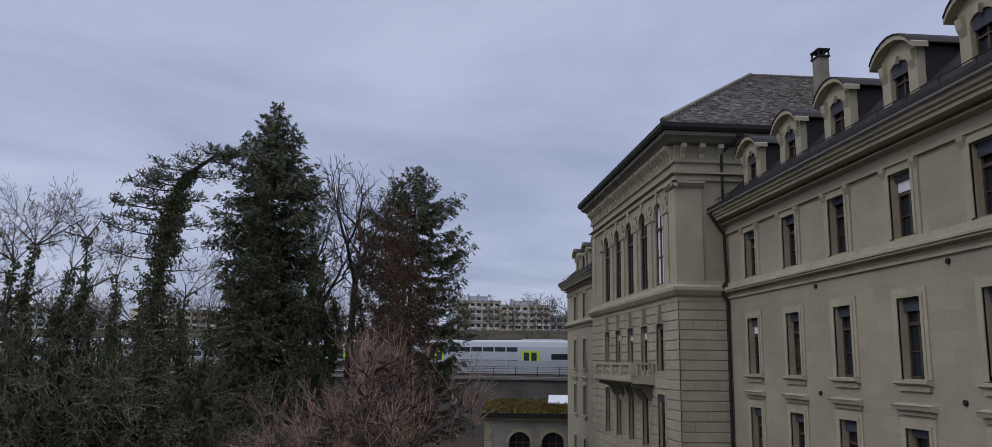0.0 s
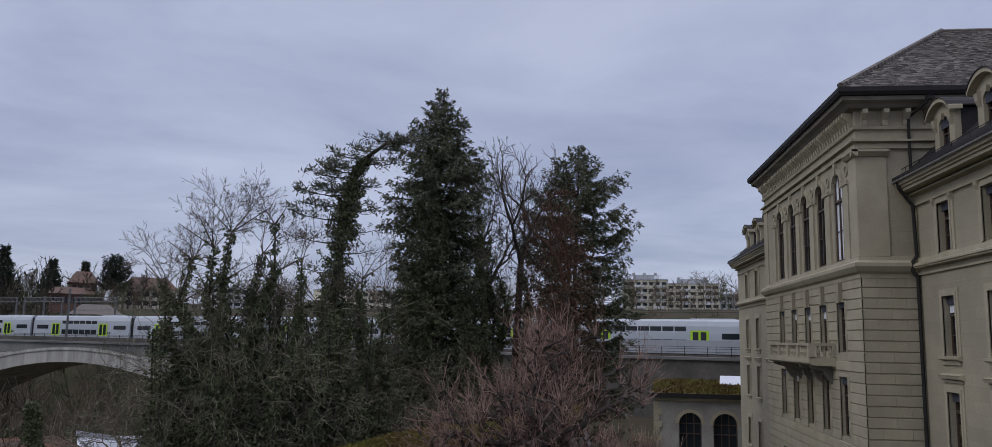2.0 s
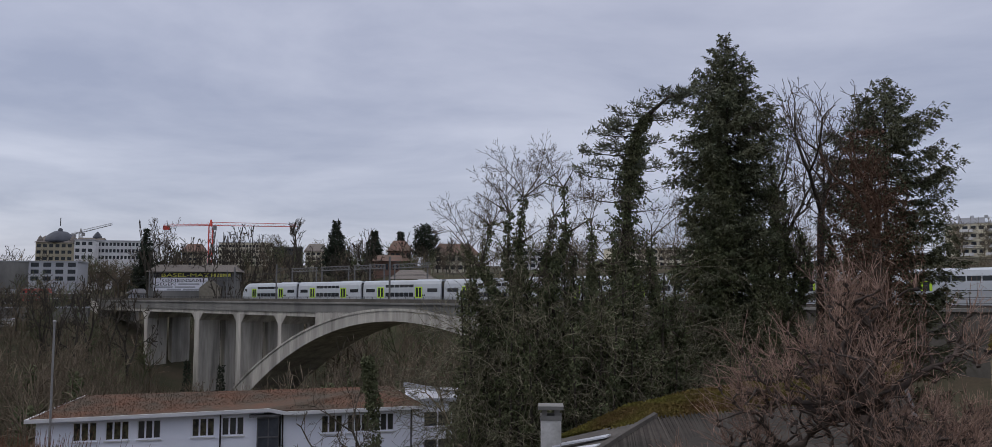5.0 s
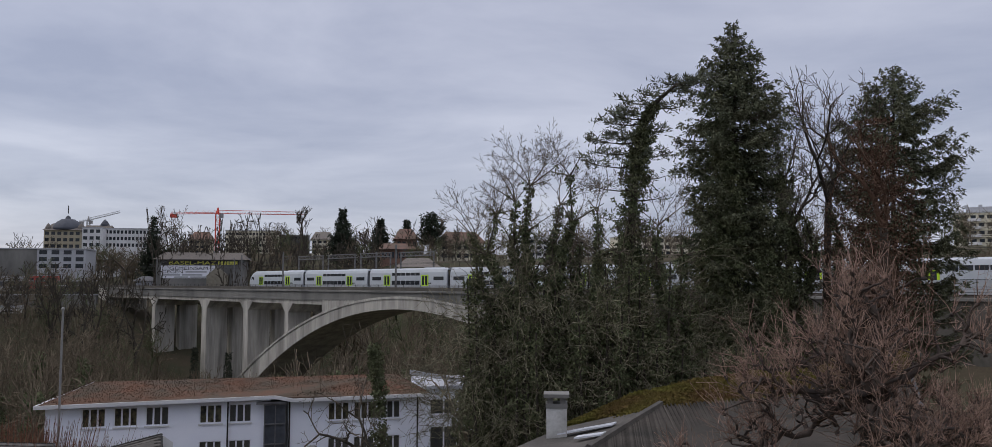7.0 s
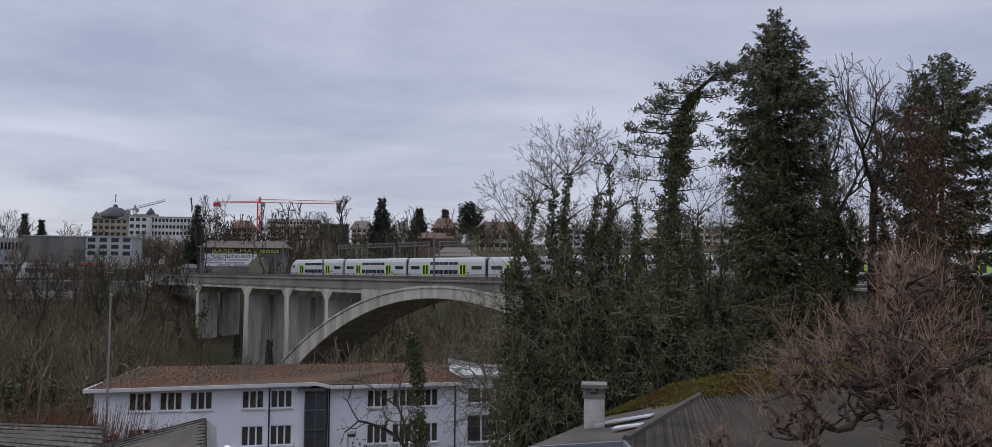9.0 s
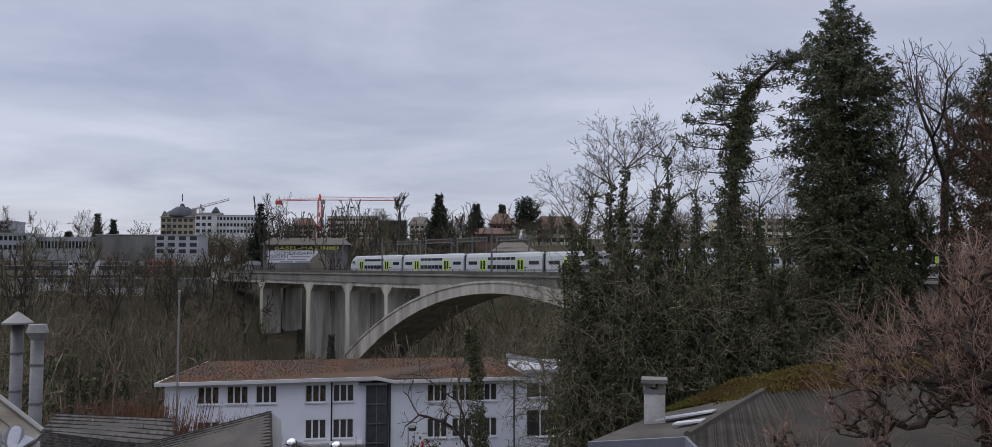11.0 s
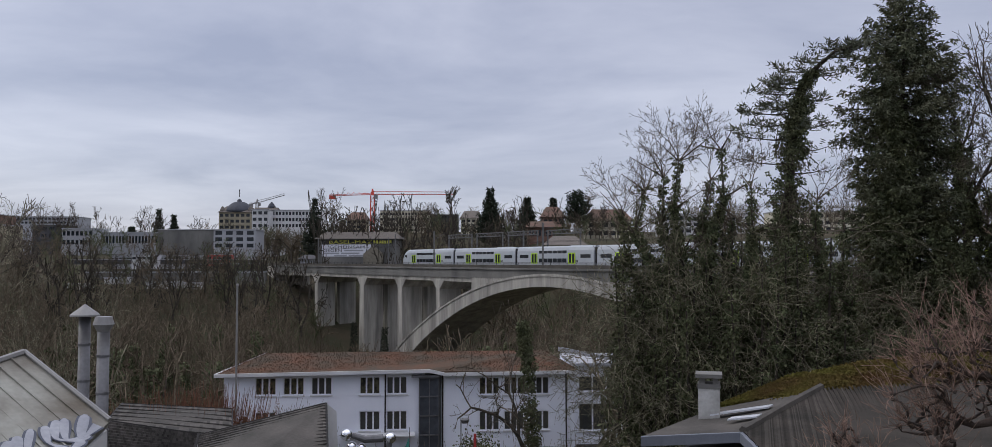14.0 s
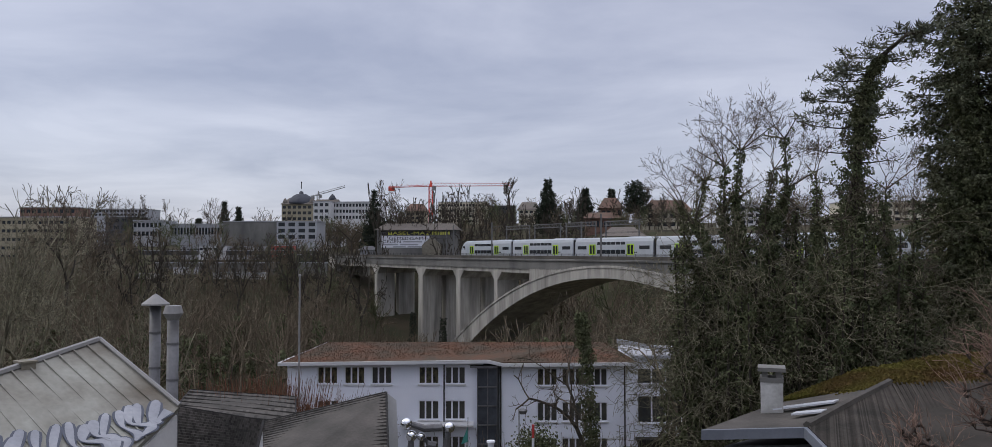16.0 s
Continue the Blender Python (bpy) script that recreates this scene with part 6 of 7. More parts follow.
for a in (-4.4, -1.4 + M + 1.5, 10.9):
    part("rain_pipe", Geo().tube([blue_f(a, 0.1, EAVE - 0.2), blue_f(a, 0.1, -22)], 0.06, 6), DARKMETAL, blue)
g = Geo().prism([blue_f(-8.0, 0.0, -14.35), blue_f(-1.9, 0.0, -14.35), blue_f(-1.9, 0.9, -14.5), blue_f(-8.0, 0.9, -14.5)], [blue_f(-8.0, 0.0, -14.5), blue_f(-1.9, 0.0, -14.5), blue_f(-1.9, 0.9, -14.62), blue_f(-8.0, 0.9, -14.62)])
part("canopy", g, WHITEWALL, blue)
# set-back annexe
annex = thing("pale_blue_annexe", blue_f(14, -2, -20), "pale blue annexe with a flat roof and glazed bands", "house")
g = Geo()
hs = [(12.0, 15.6, -11.2, -9.9), (12.0, 15.6, -14.5, -12.2)]
holed(g, blue_f, 11.72, 18.5, -22, -9.0, hs, 0.3)
g.box(11.72, 18.5, -9, -0.3, -22, -9.2, blue_f)
part("wall", g, BLUEWALL, annex)
for h in hs:
    simple_window(blue_f, *h, annex, panes=3)
part("roof", Geo().box(11.5, 18.7, -7.6, 0.35, -9.0, -8.75, blue_f), GREYWALL, annex)
part("roof_edge", Geo().prism([blue_f(10.6, -2.2, -8.0), blue_f(16.5, -0.2, -8.9), blue_f(16.5, -0.2, -8.6), blue_f(10.6, -2.2, -7.6)], [blue_f(10.6, -2.4, -8.0), blue_f(16.5, -0.4, -8.9), blue_f(16.5, -0.4, -8.6), blue_f(10.6, -2.4, -7.6)]), GREYWALL, annex)
part("porch_roof", Geo().box(11.8, 16.2, 0, 1.0, -15.9, -15.65, blue_f), DARKMETAL, annex)
part("porch", Geo().box(12.0, 15.9, 0.002, 0.06, -20, -16.0, blue_f), DARKMETAL, annex)

# ---------------------------------------------------------------- near roofs
# roof with chimney
nf = bearing_frame(22.6, 28)
hut = thing("grey_sheet_roof_house", nf(4, 2, -14), "low house with a grey corrugated roof, moss and fallen leaves", "house")


def by_tangent(u, v, depth):
    """Place at a depth along the bearing of 41 degrees, by its tangents to the right and up."""
    f = bearing_frame(41.04, depth)
    return f(u * depth, 0, v * depth)


sight = lambda u, v, d: Vector(by_tangent((u - 784) / 1295, (397.8 - v) / 1295, d))
E0, E1 = sight(1105, 676, 24.0), sight(1270, 672, 23.0)
T0, T1 = sight(1222, 634, 28.5), sight(1400, 604, 27.5)
K1, K2, K3 = sight(1450, 850, 15.5), sight(2000, 850, 16.0), sight(1900, 585, 27.0)
M0, M1, M2 = sight(1350, 584, 30.0), sight(1480, 560, 30.0), sight(1900, 520, 30.0)
dz = Vector((0, 0, -0.18))
tri = [E0, E1, T1, T0]
part("roof", Geo().prism(tri, [p + dz for p in tri]), ETERNIT, hut, "grey felted roof slope")
tri = [E1, K1, K2, K3, T1]
part("roof", Geo().prism(tri, [p + dz for p in tri]), SHEET_D, hut, "dark corrugated roof slope")
moss_bed = [T0, T1, K3, M2, M1, M0]
part("roof", Geo().prism(moss_bed, [p + Vector((0, 0, -0.5)) for p in moss_bed]), MOSS, hut, "moss-covered upper roof")
# corrugations
up1 = (T1 - E1)
g = Geo()
for i in range(150):
    f = i / 149
    a = E1.lerp(K1, min(1, f * 2.2)) if f < 0.4545 else K1.lerp(K2, (f - 0.4545) / 0.5455)
    b = E1.lerp(T1, min(1, f * 1.9)) if f < 0.526 else T1.lerp(K3, (f - 0.526) / 0.474)
    g.tube([a + Vector((0, 0, 0.02)), b + Vector((0, 0, 0.02))], 0.038, 4)
part("corrugation", g, SHEET_D, hut, kind="stuff")
part("hip_cap", Geo().tube([E1 + Vector((0, 0, 0.05)), E1.lerp(T1, 0.5) + Vector((0, 0, 0.08)), T1 + Vector((0, 0, 0.05))], 0.13, 6), ETERNIT, hut)
g = Geo()
for a, b in ((E0, E1), (E1, K1)):
    n = Vector((0, 0, 0.26))
    o = (b - a).cross(Vector((0, 0, 1))).normalized() * 0.12
    g.prism([a - n, b - n, b + Vector((0, 0, 0.02)), a + Vector((0, 0, 0.02))], [a - n + o, b - n + o, b + o + Vector((0, 0, 0.02)), a + o + Vector((0, 0, 0.02))])
part("gutter", g, FASCIA, hut, "blue-grey sheet metal fascia")
g = Geo()
c = [E0 + Vector((0.4, 0.6, -0.5)), E1 + Vector((0.3, 0.5, -0.5)), K1 + Vector((0.4, 0.4, -0.5)), K2 + Vector((0.2, 0.6, -0.5)), M2 + Vector((0, 0, -0.6)), M1 + Vector((0, 0, -0.6)), M0 + Vector((0, 0, -0.6)), T0 + Vector((0, 0, -1.0))]
g.prism([Vector((p.x, p.y, -15.5)) for p in c], c)
part("wall", g, DARKWALL, hut)
for f0, f1 in ((0.55, 0.62), (0.30, 0.36)):
    a, b = E0.lerp(T0, f0), E1.lerp(T1, f0)
    a2, b2 = E0.lerp(T0, f1), E1.lerp(T1, f1)
    s0, s1 = (0.25, 0.8) if f0 > 0.5 else (0.6, 0.88)
    u = Vector((0, 0, 0.02))
    q = [a.lerp(b, s0) + u, a.lerp(b, s1) + u, a2.lerp(b2, s1) + u, a2.lerp(b2, s0) + u]
    part("skylight", Geo().prism(q, [p + Vector((0, 0, 0.05)) for p in q]), SKYLIGHT, hut, "pale translucent roof strip")
P, D = [], []
mrs = np.random.RandomState(9)
for i in range(16000):
    f, h = mrs.uniform(), mrs.uniform()
    a = T0.lerp(T1, f * 2) if f < 0.5 else T1.lerp(K3, f * 2 - 1)
    b = T0.lerp(M0, f * 4) if f < 0.25 else (M0.lerp(M1, f * 4 - 1) if f < 0.5 else M1.lerp(M2, f * 2 - 1))
    P.append(tuple(a.lerp(b, h * 1.02 - 0.02 - 0.1 * abs(mrs.normal()) * (f > 0.3)) + Vector((0, 0, 0.02))))
    D.append(mrs.normal(size=3) * 0.5 + [0, 0, 0.9])
hang("moss", leaf_mesh("moss", np.array(P) - np.array(base_of(hut)), np.array(D), 0.09, 0.05, MOSS, mrs), hut, "yellow-green moss and brown leaves", kind="stuff")
cx, cy = polar(22.62, 28)
stack = group_at("chimney", (cx, cy, -5.4), hut)
sf = bearing_frame(22.62, 28)
part("shaft", Geo().box(-0.34, 0.34, -0.35, 0.35, -5.6, -4.15, sf), WHITEWASH, stack, "stained pale chimney stack")
part("shaft_top", Geo().box(-0.36, 0.36, -0.37, 0.37, -4.15, -4.0, sf).box(-0.3, -0.12, -0.3, 0.3, -4.0, -3.8, sf).box(0.12, 0.3, -0.3, 0.3, -4.0, -3.8, sf), CONCRETE_D, stack)
part("cap", Geo().box(-0.42, 0.42, -0.42, 0.42, -3.8, -3.68, sf), CONCRETE_D, stack)

# standing-seam shed
shed = thing("standing_seam_shed", sight(60, 700, 17) + Vector((0, 0, -3)), "shed with a weathered grey standing-seam roof and white graffiti", "shed")
apex, ridge_end, low, low_l = sight(163, 536, 19), sight(-120, 632, 15), sight(290, 640, 17.5), sight(60, 860, 13)
nrm = (low - apex).cross(ridge_end - apex).normalized()
if nrm.z < 0:
    nrm = -nrm
quad = [apex, low, low_l, ridge_end]
part("roof", Geo().prism(quad, [p - nrm * 0.12 for p in quad]), SEAM, shed)
for i in range(12):
    f = i / 11
    a, b = apex.lerp(ridge_end, f), low.lerp(low_l, f)
    part("seam", Geo().prism([a, b, b + nrm * 0.05, a + nrm * 0.05], [a + (ridge_end - apex).normalized() * 0.03, b + (ridge_end - apex).normalized() * 0.03, b + (ridge_end - apex).normalized() * 0.03 + nrm * 0.05, a + (ridge_end - apex).normalized() * 0.03 + nrm * 0.05]), SEAM, shed)
part("ridge_cap", Geo().tube([apex + nrm * 0.03, ridge_end + nrm * 0.03], 0.07, 6), GUTTER, shed)
part("verge", Geo().tube([apex + nrm * 0.05, low + nrm * 0.05], 0.05, 6), GUTTER, shed)
g = Geo()
cc = [apex - nrm * 0.2, low - nrm * 0.2, low_l - nrm * 0.2, ridge_end - nrm * 0.2]
g.prism([Vector((p.x, p.y, -15)) for p in cc], cc)
part("wall", g, WHITEWALL, shed)


def on_roof(u, v, lift=0.012):
    """u along the ridge from the apex, v down the slope, both 0 to 1."""
    return apex.lerp(ridge_end, u).lerp(low.lerp(low_l, u), v) + nrm * lift


def stroke(pts, w, lift):
    """A rounded sprayed line through the points, swelling and thinning as it goes."""
    g = Geo()
    P = [pts[0]] + list(pts) + [pts[-1]]
    line = []
    for i in range(len(pts) - 1):
        p0, p1, p2, p3 = P[i:i + 4]
        for k in range(7):
            t = k / 7
            line.append(tuple(0.5 * (2 * b + (c - a) * t + (2 * a - 5 * b + 4 * c - d) * t * t + (3 * b - a - 3 * c + d) * t ** 3) for a, b, c, d in zip(p0, p1, p2, p3)))
    line.append(tuple(pts[-1]))
    Q3 = [on_roof(u, v, lift) for u, v in line]
    n = len(Q3)
    left, right = [], []
    for i, p in enumerate(Q3):
        s = (Q3[min(i + 1, n - 1)] - Q3[max(i - 1, 0)]).cross(nrm).normalized() * w * (0.75 + 0.35 * math.sin(i * 0.55)) * (0.45 if i in (0, n - 1) else 1)
        left.append(p - s); right.append(p + s)
    for a, b in zip(left, right):
        g.v += [tuple(a), tuple(b), tuple(b + nrm * 0.004), tuple(a + nrm * 0.004)]
    for i in range(n - 1):
        for j in range(4):
            k = (j + 1) % 4
            g.f.append((4 * i + j, 4 * i + k, 4 * i + 4 + k, 4 * i + 4 + j))
    g.f += [(3, 2, 1, 0), tuple(4 * (n - 1) + j for j in range(4))]
    return g


grng = random.Random(14)
for k in range(15):
    u0, v0 = 0.99 - 0.062 * k, 0.34 + 0.032 * k + 0.04 * grng.random()
    pts, h = [], 0.30 + 0.1 * grng.random()
    for i in range(4):
        pts.append((u0 + (0.045 if i % 2 else -0.02) + grng.uniform(-0.03, 0.03), min(0.97, v0 + h * i / 3 + grng.uniform(-0.03, 0.03))))
    w = grng.uniform(0.055, 0.10)
    part("graffiti", stroke(pts, w + 0.045, 0.054 + 0.0003 * k), PAINT_D, shed, "dark outline of graffiti")
    part("graffiti", stroke(pts, w, 0.062 + 0.0003 * k), PAINT_L, shed, "white spray-painted shapes")

# flues
for px, top, d, r, kind in ((250, 472, 22.5, 0.145, "cone"), (278, 488, 22.0, 0.15, "drum")):
    p = sight(px, 640, d)
    zt = (397.8 - top) / 1295 * d
    f = thing("metal_flue", (p.x, p.y, -9), "galvanised steel flue with a conical rain cap" if kind == "cone" else "galvanised steel flue with a flared cap", "flue")
    part("pipe", Geo().tube([(p.x, p.y, -9), (p.x, p.y, zt - 0.1)], r, 16), GALV, f, smooth=True)
    for k in range(4):
        zb = zt - 0.9 - 0.95 * k
        part("band", Geo().tube([(p.x, p.y, zb - 0.03), (p.x, p.y, zb + 0.03)], r + 0.012, 16), GALV, f)
    if kind == "cone":
        part("cap", Geo().tube([(p.x, p.y, zt - 0.16), (p.x, p.y, zt - 0.12), (p.x, p.y, zt + 0.15)], [0.36, 0.36, 0.02], 16), GUTTER, f, "pale conical rain cap")
    else:
        part("cap", Geo().tube([(p.x, p.y, zt - 0.28), (p.x, p.y, zt - 0.12), (p.x, p.y, zt - 0.1), (p.x, p.y, zt + 0.1)], [r, 0.24, 0.26, 0.2], 16), GUTTER, f, "pale flared cap")

# low tiled roofs in front of the blue house


def low_roof(name, label, pts, material, rows=34, parent_at=None):
    b = thing(name, sum(pts, Vector()) / len(pts) + Vector((0, 0, -4)), label, "roof")
    part("roof", Geo().prism(pts, [p + Vector((0, 0, -0.2)) for p in pts]), material, b)
    g = Geo()
    for i in range(rows):
        f0 = i / rows
        a, c = pts[0].lerp(pts[3], f0), pts[1].lerp(pts[2], f0)
        a2, c2 = pts[0].lerp(pts[3], f0 + 0.9 / rows), pts[1].lerp(pts[2], f0 + 0.9 / rows)
        u = Vector((0, 0, 0.075))
        n = 38
        for k in range(n):
            p, q = a.lerp(c, k / n), a.lerp(c, (k + 0.96) / n)
            r, s = a2.lerp(c2, (k + 0.96) / n), a2.lerp(c2, k / n)
            w = Vector((0, 0, 0.012))
            g.prism([p + w, q + w, r + u, s + u], [p, q, r, s])
    part("tiles", g, material, b, kind="stuff")
    g = Geo().prism([Vector((p.x, p.y, -18)) for p in pts], [p + Vector((0, 0, -0.25)) for p in pts])
    part("wall", g, WHITEWALL, b)
    e = Geo()
    for a, c in zip(pts, pts[1:] + pts[:1]):
        e.tube([a, c], 0.06, 5)
    part("edge", e, DARKMETAL, b)
    return b


low_roof("grey_tiled_roof", "low grey tiled roof with a white gable", [sight(420, 664, 33), sight(612, 618, 33), sight(620, 830, 23), sight(340, 830, 23)], ETERNIT)
low_roof("dark_tiled_roof", "low dark tiled roof beside the shed", [sight(286, 640, 25), sight(420, 662, 25), sight(390, 800, 20), sight(180, 800, 20)], ETERNIT)
low_roof("brown_flat_roof", "low dark flat roof with pale edge", [sight(306, 614, 44), sight(470, 625, 44), sight(470, 668, 36), sight(280, 645, 36)], ETERNIT, rows=6)
gb = thing("white_gable", sight(625, 660, 32), "white rendered gable wall beside the tiled roof", "wall")
part("gable", Geo().prism([sight(613, 618, 32.8), sight(628, 630, 32.8), sight(636, 800, 32.8), sight(613, 800, 32.8)], [sight(613, 618, 33.1), sight(628, 630, 33.1), sight(636, 800, 33.1), sight(613, 800, 33.1)]), WHITEWALL, gb)

# steel sphere lamps
lampg = thing("steel_ball_sculpture", sight(660, 720, 30) + Vector((0, 0, -2)), "cluster of polished steel balls on bent arms", "sculpture")
for px, py, r, bx, by in ((644, 666, 0.21, 700, 672), (652, 685, 0.2, 648, 730), (667, 686, 0.15, 690, 700), (711, 672, 0.2, 700, 730)):
    c = sight(px, py, 30)
    part("ball", Geo().ball(c, r, 16, 10), CHROME, lampg, smooth=True)
    e = sight(bx, by, 30)
    part("arm", Geo().tube([c + (e - c).normalized() * r * 0.9, c.lerp(e, 0.5) + Vector((0, 0, -0.1)), e], [0.1, 0.13, 0.14], 8), GALV, lampg)
part("foot", Geo().tube([sight(680, 725, 30), sight(680, 725, 30) + Vector((0, 0, -8))], 0.2, 8), GALV, lampg)
# pole and street lamp
p = sight(475, 600, 50)
pole = thing("flagpole", (p.x, p.y, -20), "slender pale grey flagpole", "pole")
part("shaft", Geo().tube([(p.x, p.y, -20), (p.x, p.y, -1.5)], [0.08, 0.055], 8), GUTTER, pole)
part("cap", Geo().ball((p.x, p.y, -1.45), 0.1, 8, 6), GUTTER, pole)
p = sight(820, 660, 60)
lamp = thing("street_lamp", (p.x, p.y, -20), "grey street lamp with a flat round head", "lamp")
part("post", Geo().tube([(p.x, p.y, -20), (p.x, p.y, -11.4)], 0.06, 8), GREYWALL, lamp)
part("head", Geo().tube([(p.x + 0.2, p.y + 0.2, -11.75), (p.x + 0.2, p.y + 0.2, -11.5), (p.x + 0.2, p.y + 0.2, -11.4)], [0.25, 0.34, 0.2], 12), GALV, lamp)
p = sight(740, 690, 58)
flag = thing("teal_flag", (p.x, p.y, -16), "small teal flag on a thin pole", "flag")
part("pole", Geo().tube([(p.x, p.y, -20), (p.x, p.y, -11.6)], 0.025, 6), GALV, flag)
part("cloth", Geo().prism([(p.x, p.y, -12.2), (p.x - 0.4, p.y - 0.3, -13.5), (p.x, p.y, -13.3)], [(p.x, p.y + 0.02, -12.2), (p.x - 0.4, p.y - 0.28, -13.5), (p.x, p.y + 0.02, -13.3)]), TEALCLOTH, flag)

# white arcaded building below the railway
q_f = bearing_frame(-5.18, 84)
Q = 84 / 1295
arc = thing("stone_arcade_building", q_f(4, -5, -14), "pale stone building with arched windows and a mossy roof", "building")
a0, a1 = (768 - 784) * Q, (900 - 784) * Q + 3
zt = (573.7 - 655) * Q
g = Geo()
hs = [((805 - 784) * Q, (838 - 784) * Q, -10.6, zt - 1.45), ((855 - 784) * Q, (890 - 784) * Q, -10.6, zt - 1.45)]
holed(g, q_f, a0, a1, -15, zt, hs, 0.6)
g.box(a0, a1, -10, -3, -15, zt, q_f)
for b0, b1, c0, c1 in hs:
    c, r = (b0 + b1) / 2, (b1 - b0) / 2
    for i in range(10):
        t0, t1 = math.pi * i / 10, math.pi * (i + 1) / 10
        k0, k1 = (c + r * math.cos(t0), c1 - r + r * math.sin(t0)), (c + r * math.cos(t1), c1 - r + r * math.sin(t1))
        g.prism([q_f(k0[0], -0.02, k0[1]), q_f(k1[0], -0.02, k1[1]), q_f(k1[0], -0.02, c1), q_f(k0[0], -0.02, c1)], [q_f(k0[0], -0.6, k0[1]), q_f(k1[0], -0.6, k1[1]), q_f(k1[0], -0.6, c1), q_f(k0[0], -0.6, c1)])
part("wall", g, PALESTONE, arc)
for b0, b1, c0, c1 in hs:
    c, r = (b0 + b1) / 2, (b1 - b0) / 2
    w = group_at("window", q_f(c, 0, c0), arc)
    part("pane", Geo().box(b0, b1, -0.5, -0.46, c0, c1, q_f), GLASS, w)
    g = Geo()
    for a in (b0 + 0.05, c - 0.35, c + 0.35, b1 - 0.05):
        g.box(a - 0.05, a + 0.05, -0.45, -0.36, c0, c1, q_f)
    for z in (c0 + 0.05, (c0 + c1) / 2 - 0.1, c1 - r):
        g.box(b0, b1, -0.45, -0.37, z - 0.05, z + 0.05, q_f)
    part("window_frame", g, FRAMEWOOD, w)
    g = Geo().loft([[q_f(c + k * math.cos(t), d, c1 - r + k * math.sin(t)) for k, d in ((r, 0.0), (r, 0.09), (r + 0.32, 0.09), (r + 0.32, 0.0))] for t in [math.pi * i / 10 for i in range(11)]])
    part("arch_surround", g, SAND_TRIM, w)
    part("window_sill", Geo().profile([(0, c0), (0.2, c0 - 0.03), (0.2, c0 - 0.2), (0, c0 - 0.24)], b0 - 0.3, b1 + 0.3, q_f), SAND_TRIM, w)
for i in range(14):
    z, w = zt - 0.5 - i * 0.62, 0.75 if i % 2 else 0.5
    part("quoin", Geo().box(a0 - 0.04, a0 + w, 0.0, 0.07, z - 0.56, z, q_f), SAND_TRIM, arc)
part("band_course", Geo().profile([(0, zt - 0.05), (0.25, zt - 0.08), (0.22, zt - 0.3), (0, zt - 0.42)], a0, a1, q_f), SAND_TRIM, arc)
part("opening_back", Geo().box(a0, a1, -2.9, -2.7, -15, zt - 0.3, q_f), DARKWALL, arc)
part("roof", Geo().prism([q_f(a0 - 0.4, 0.4, zt + 0.35), q_f(a1, 0.4, zt + 0.35), q_f(a1, -9, zt + 1.25), q_f(a0 + 1, -9, zt + 1.25)], [q_f(a0 - 0.4, 0.4, zt), q_f(a1, 0.4, zt), q_f(a1, -9, zt), q_f(a0 + 1, -9, zt)]), MOSS, arc, "mossy roof")
q = []
for i in range(5000):
    f = mrs.uniform()
    q.append(q_f(a0 + (a1 - a0) * mrs.uniform(), 0.3 - 9.2 * f, zt + 0.36 + 0.9 * f))
hang("moss", leaf_mesh("moss", np.array(q) - np.array(base_of(arc)), mrs.normal(size=(5000, 3)) * 0.6 + [0, 0, 0.8], 0.3, 0.08, MOSS, mrs), arc, kind="stuff")
part("roof_edge", Geo().box(a0 - 0.5, a1, 0.4, 0.55, zt - 0.05, zt + 0.4, q_f), DARKMETAL, arc)
part("skylight", Geo().prism([q_f(5.6, -5.5, zt + 1.0), q_f(8.5, -5.5, zt + 1.0), q_f(8.5, -7.5, zt + 1.9), q_f(5.8, -7.5, zt + 1.9)], [q_f(5.6, -5.5, zt + 0.8), q_f(8.5, -5.5, zt + 0.8), q_f(8.5, -7.5, zt + 0.8), q_f(5.8, -7.5, zt + 0.8)]), SKYLIGHT, arc)
part("strip_lamp", Geo().tube([q_f((868 - 784) * Q, -1.2, zt - 1.9), q_f((884 - 784) * Q, -2.2, zt - 2.6)], 0.05, 6), lit_mat("warm_strip_light", (1.0, 0.75, 0.3), 2.0), arc)


# ---------------------------------------------------------------- distant buildings
HZ = 406.6


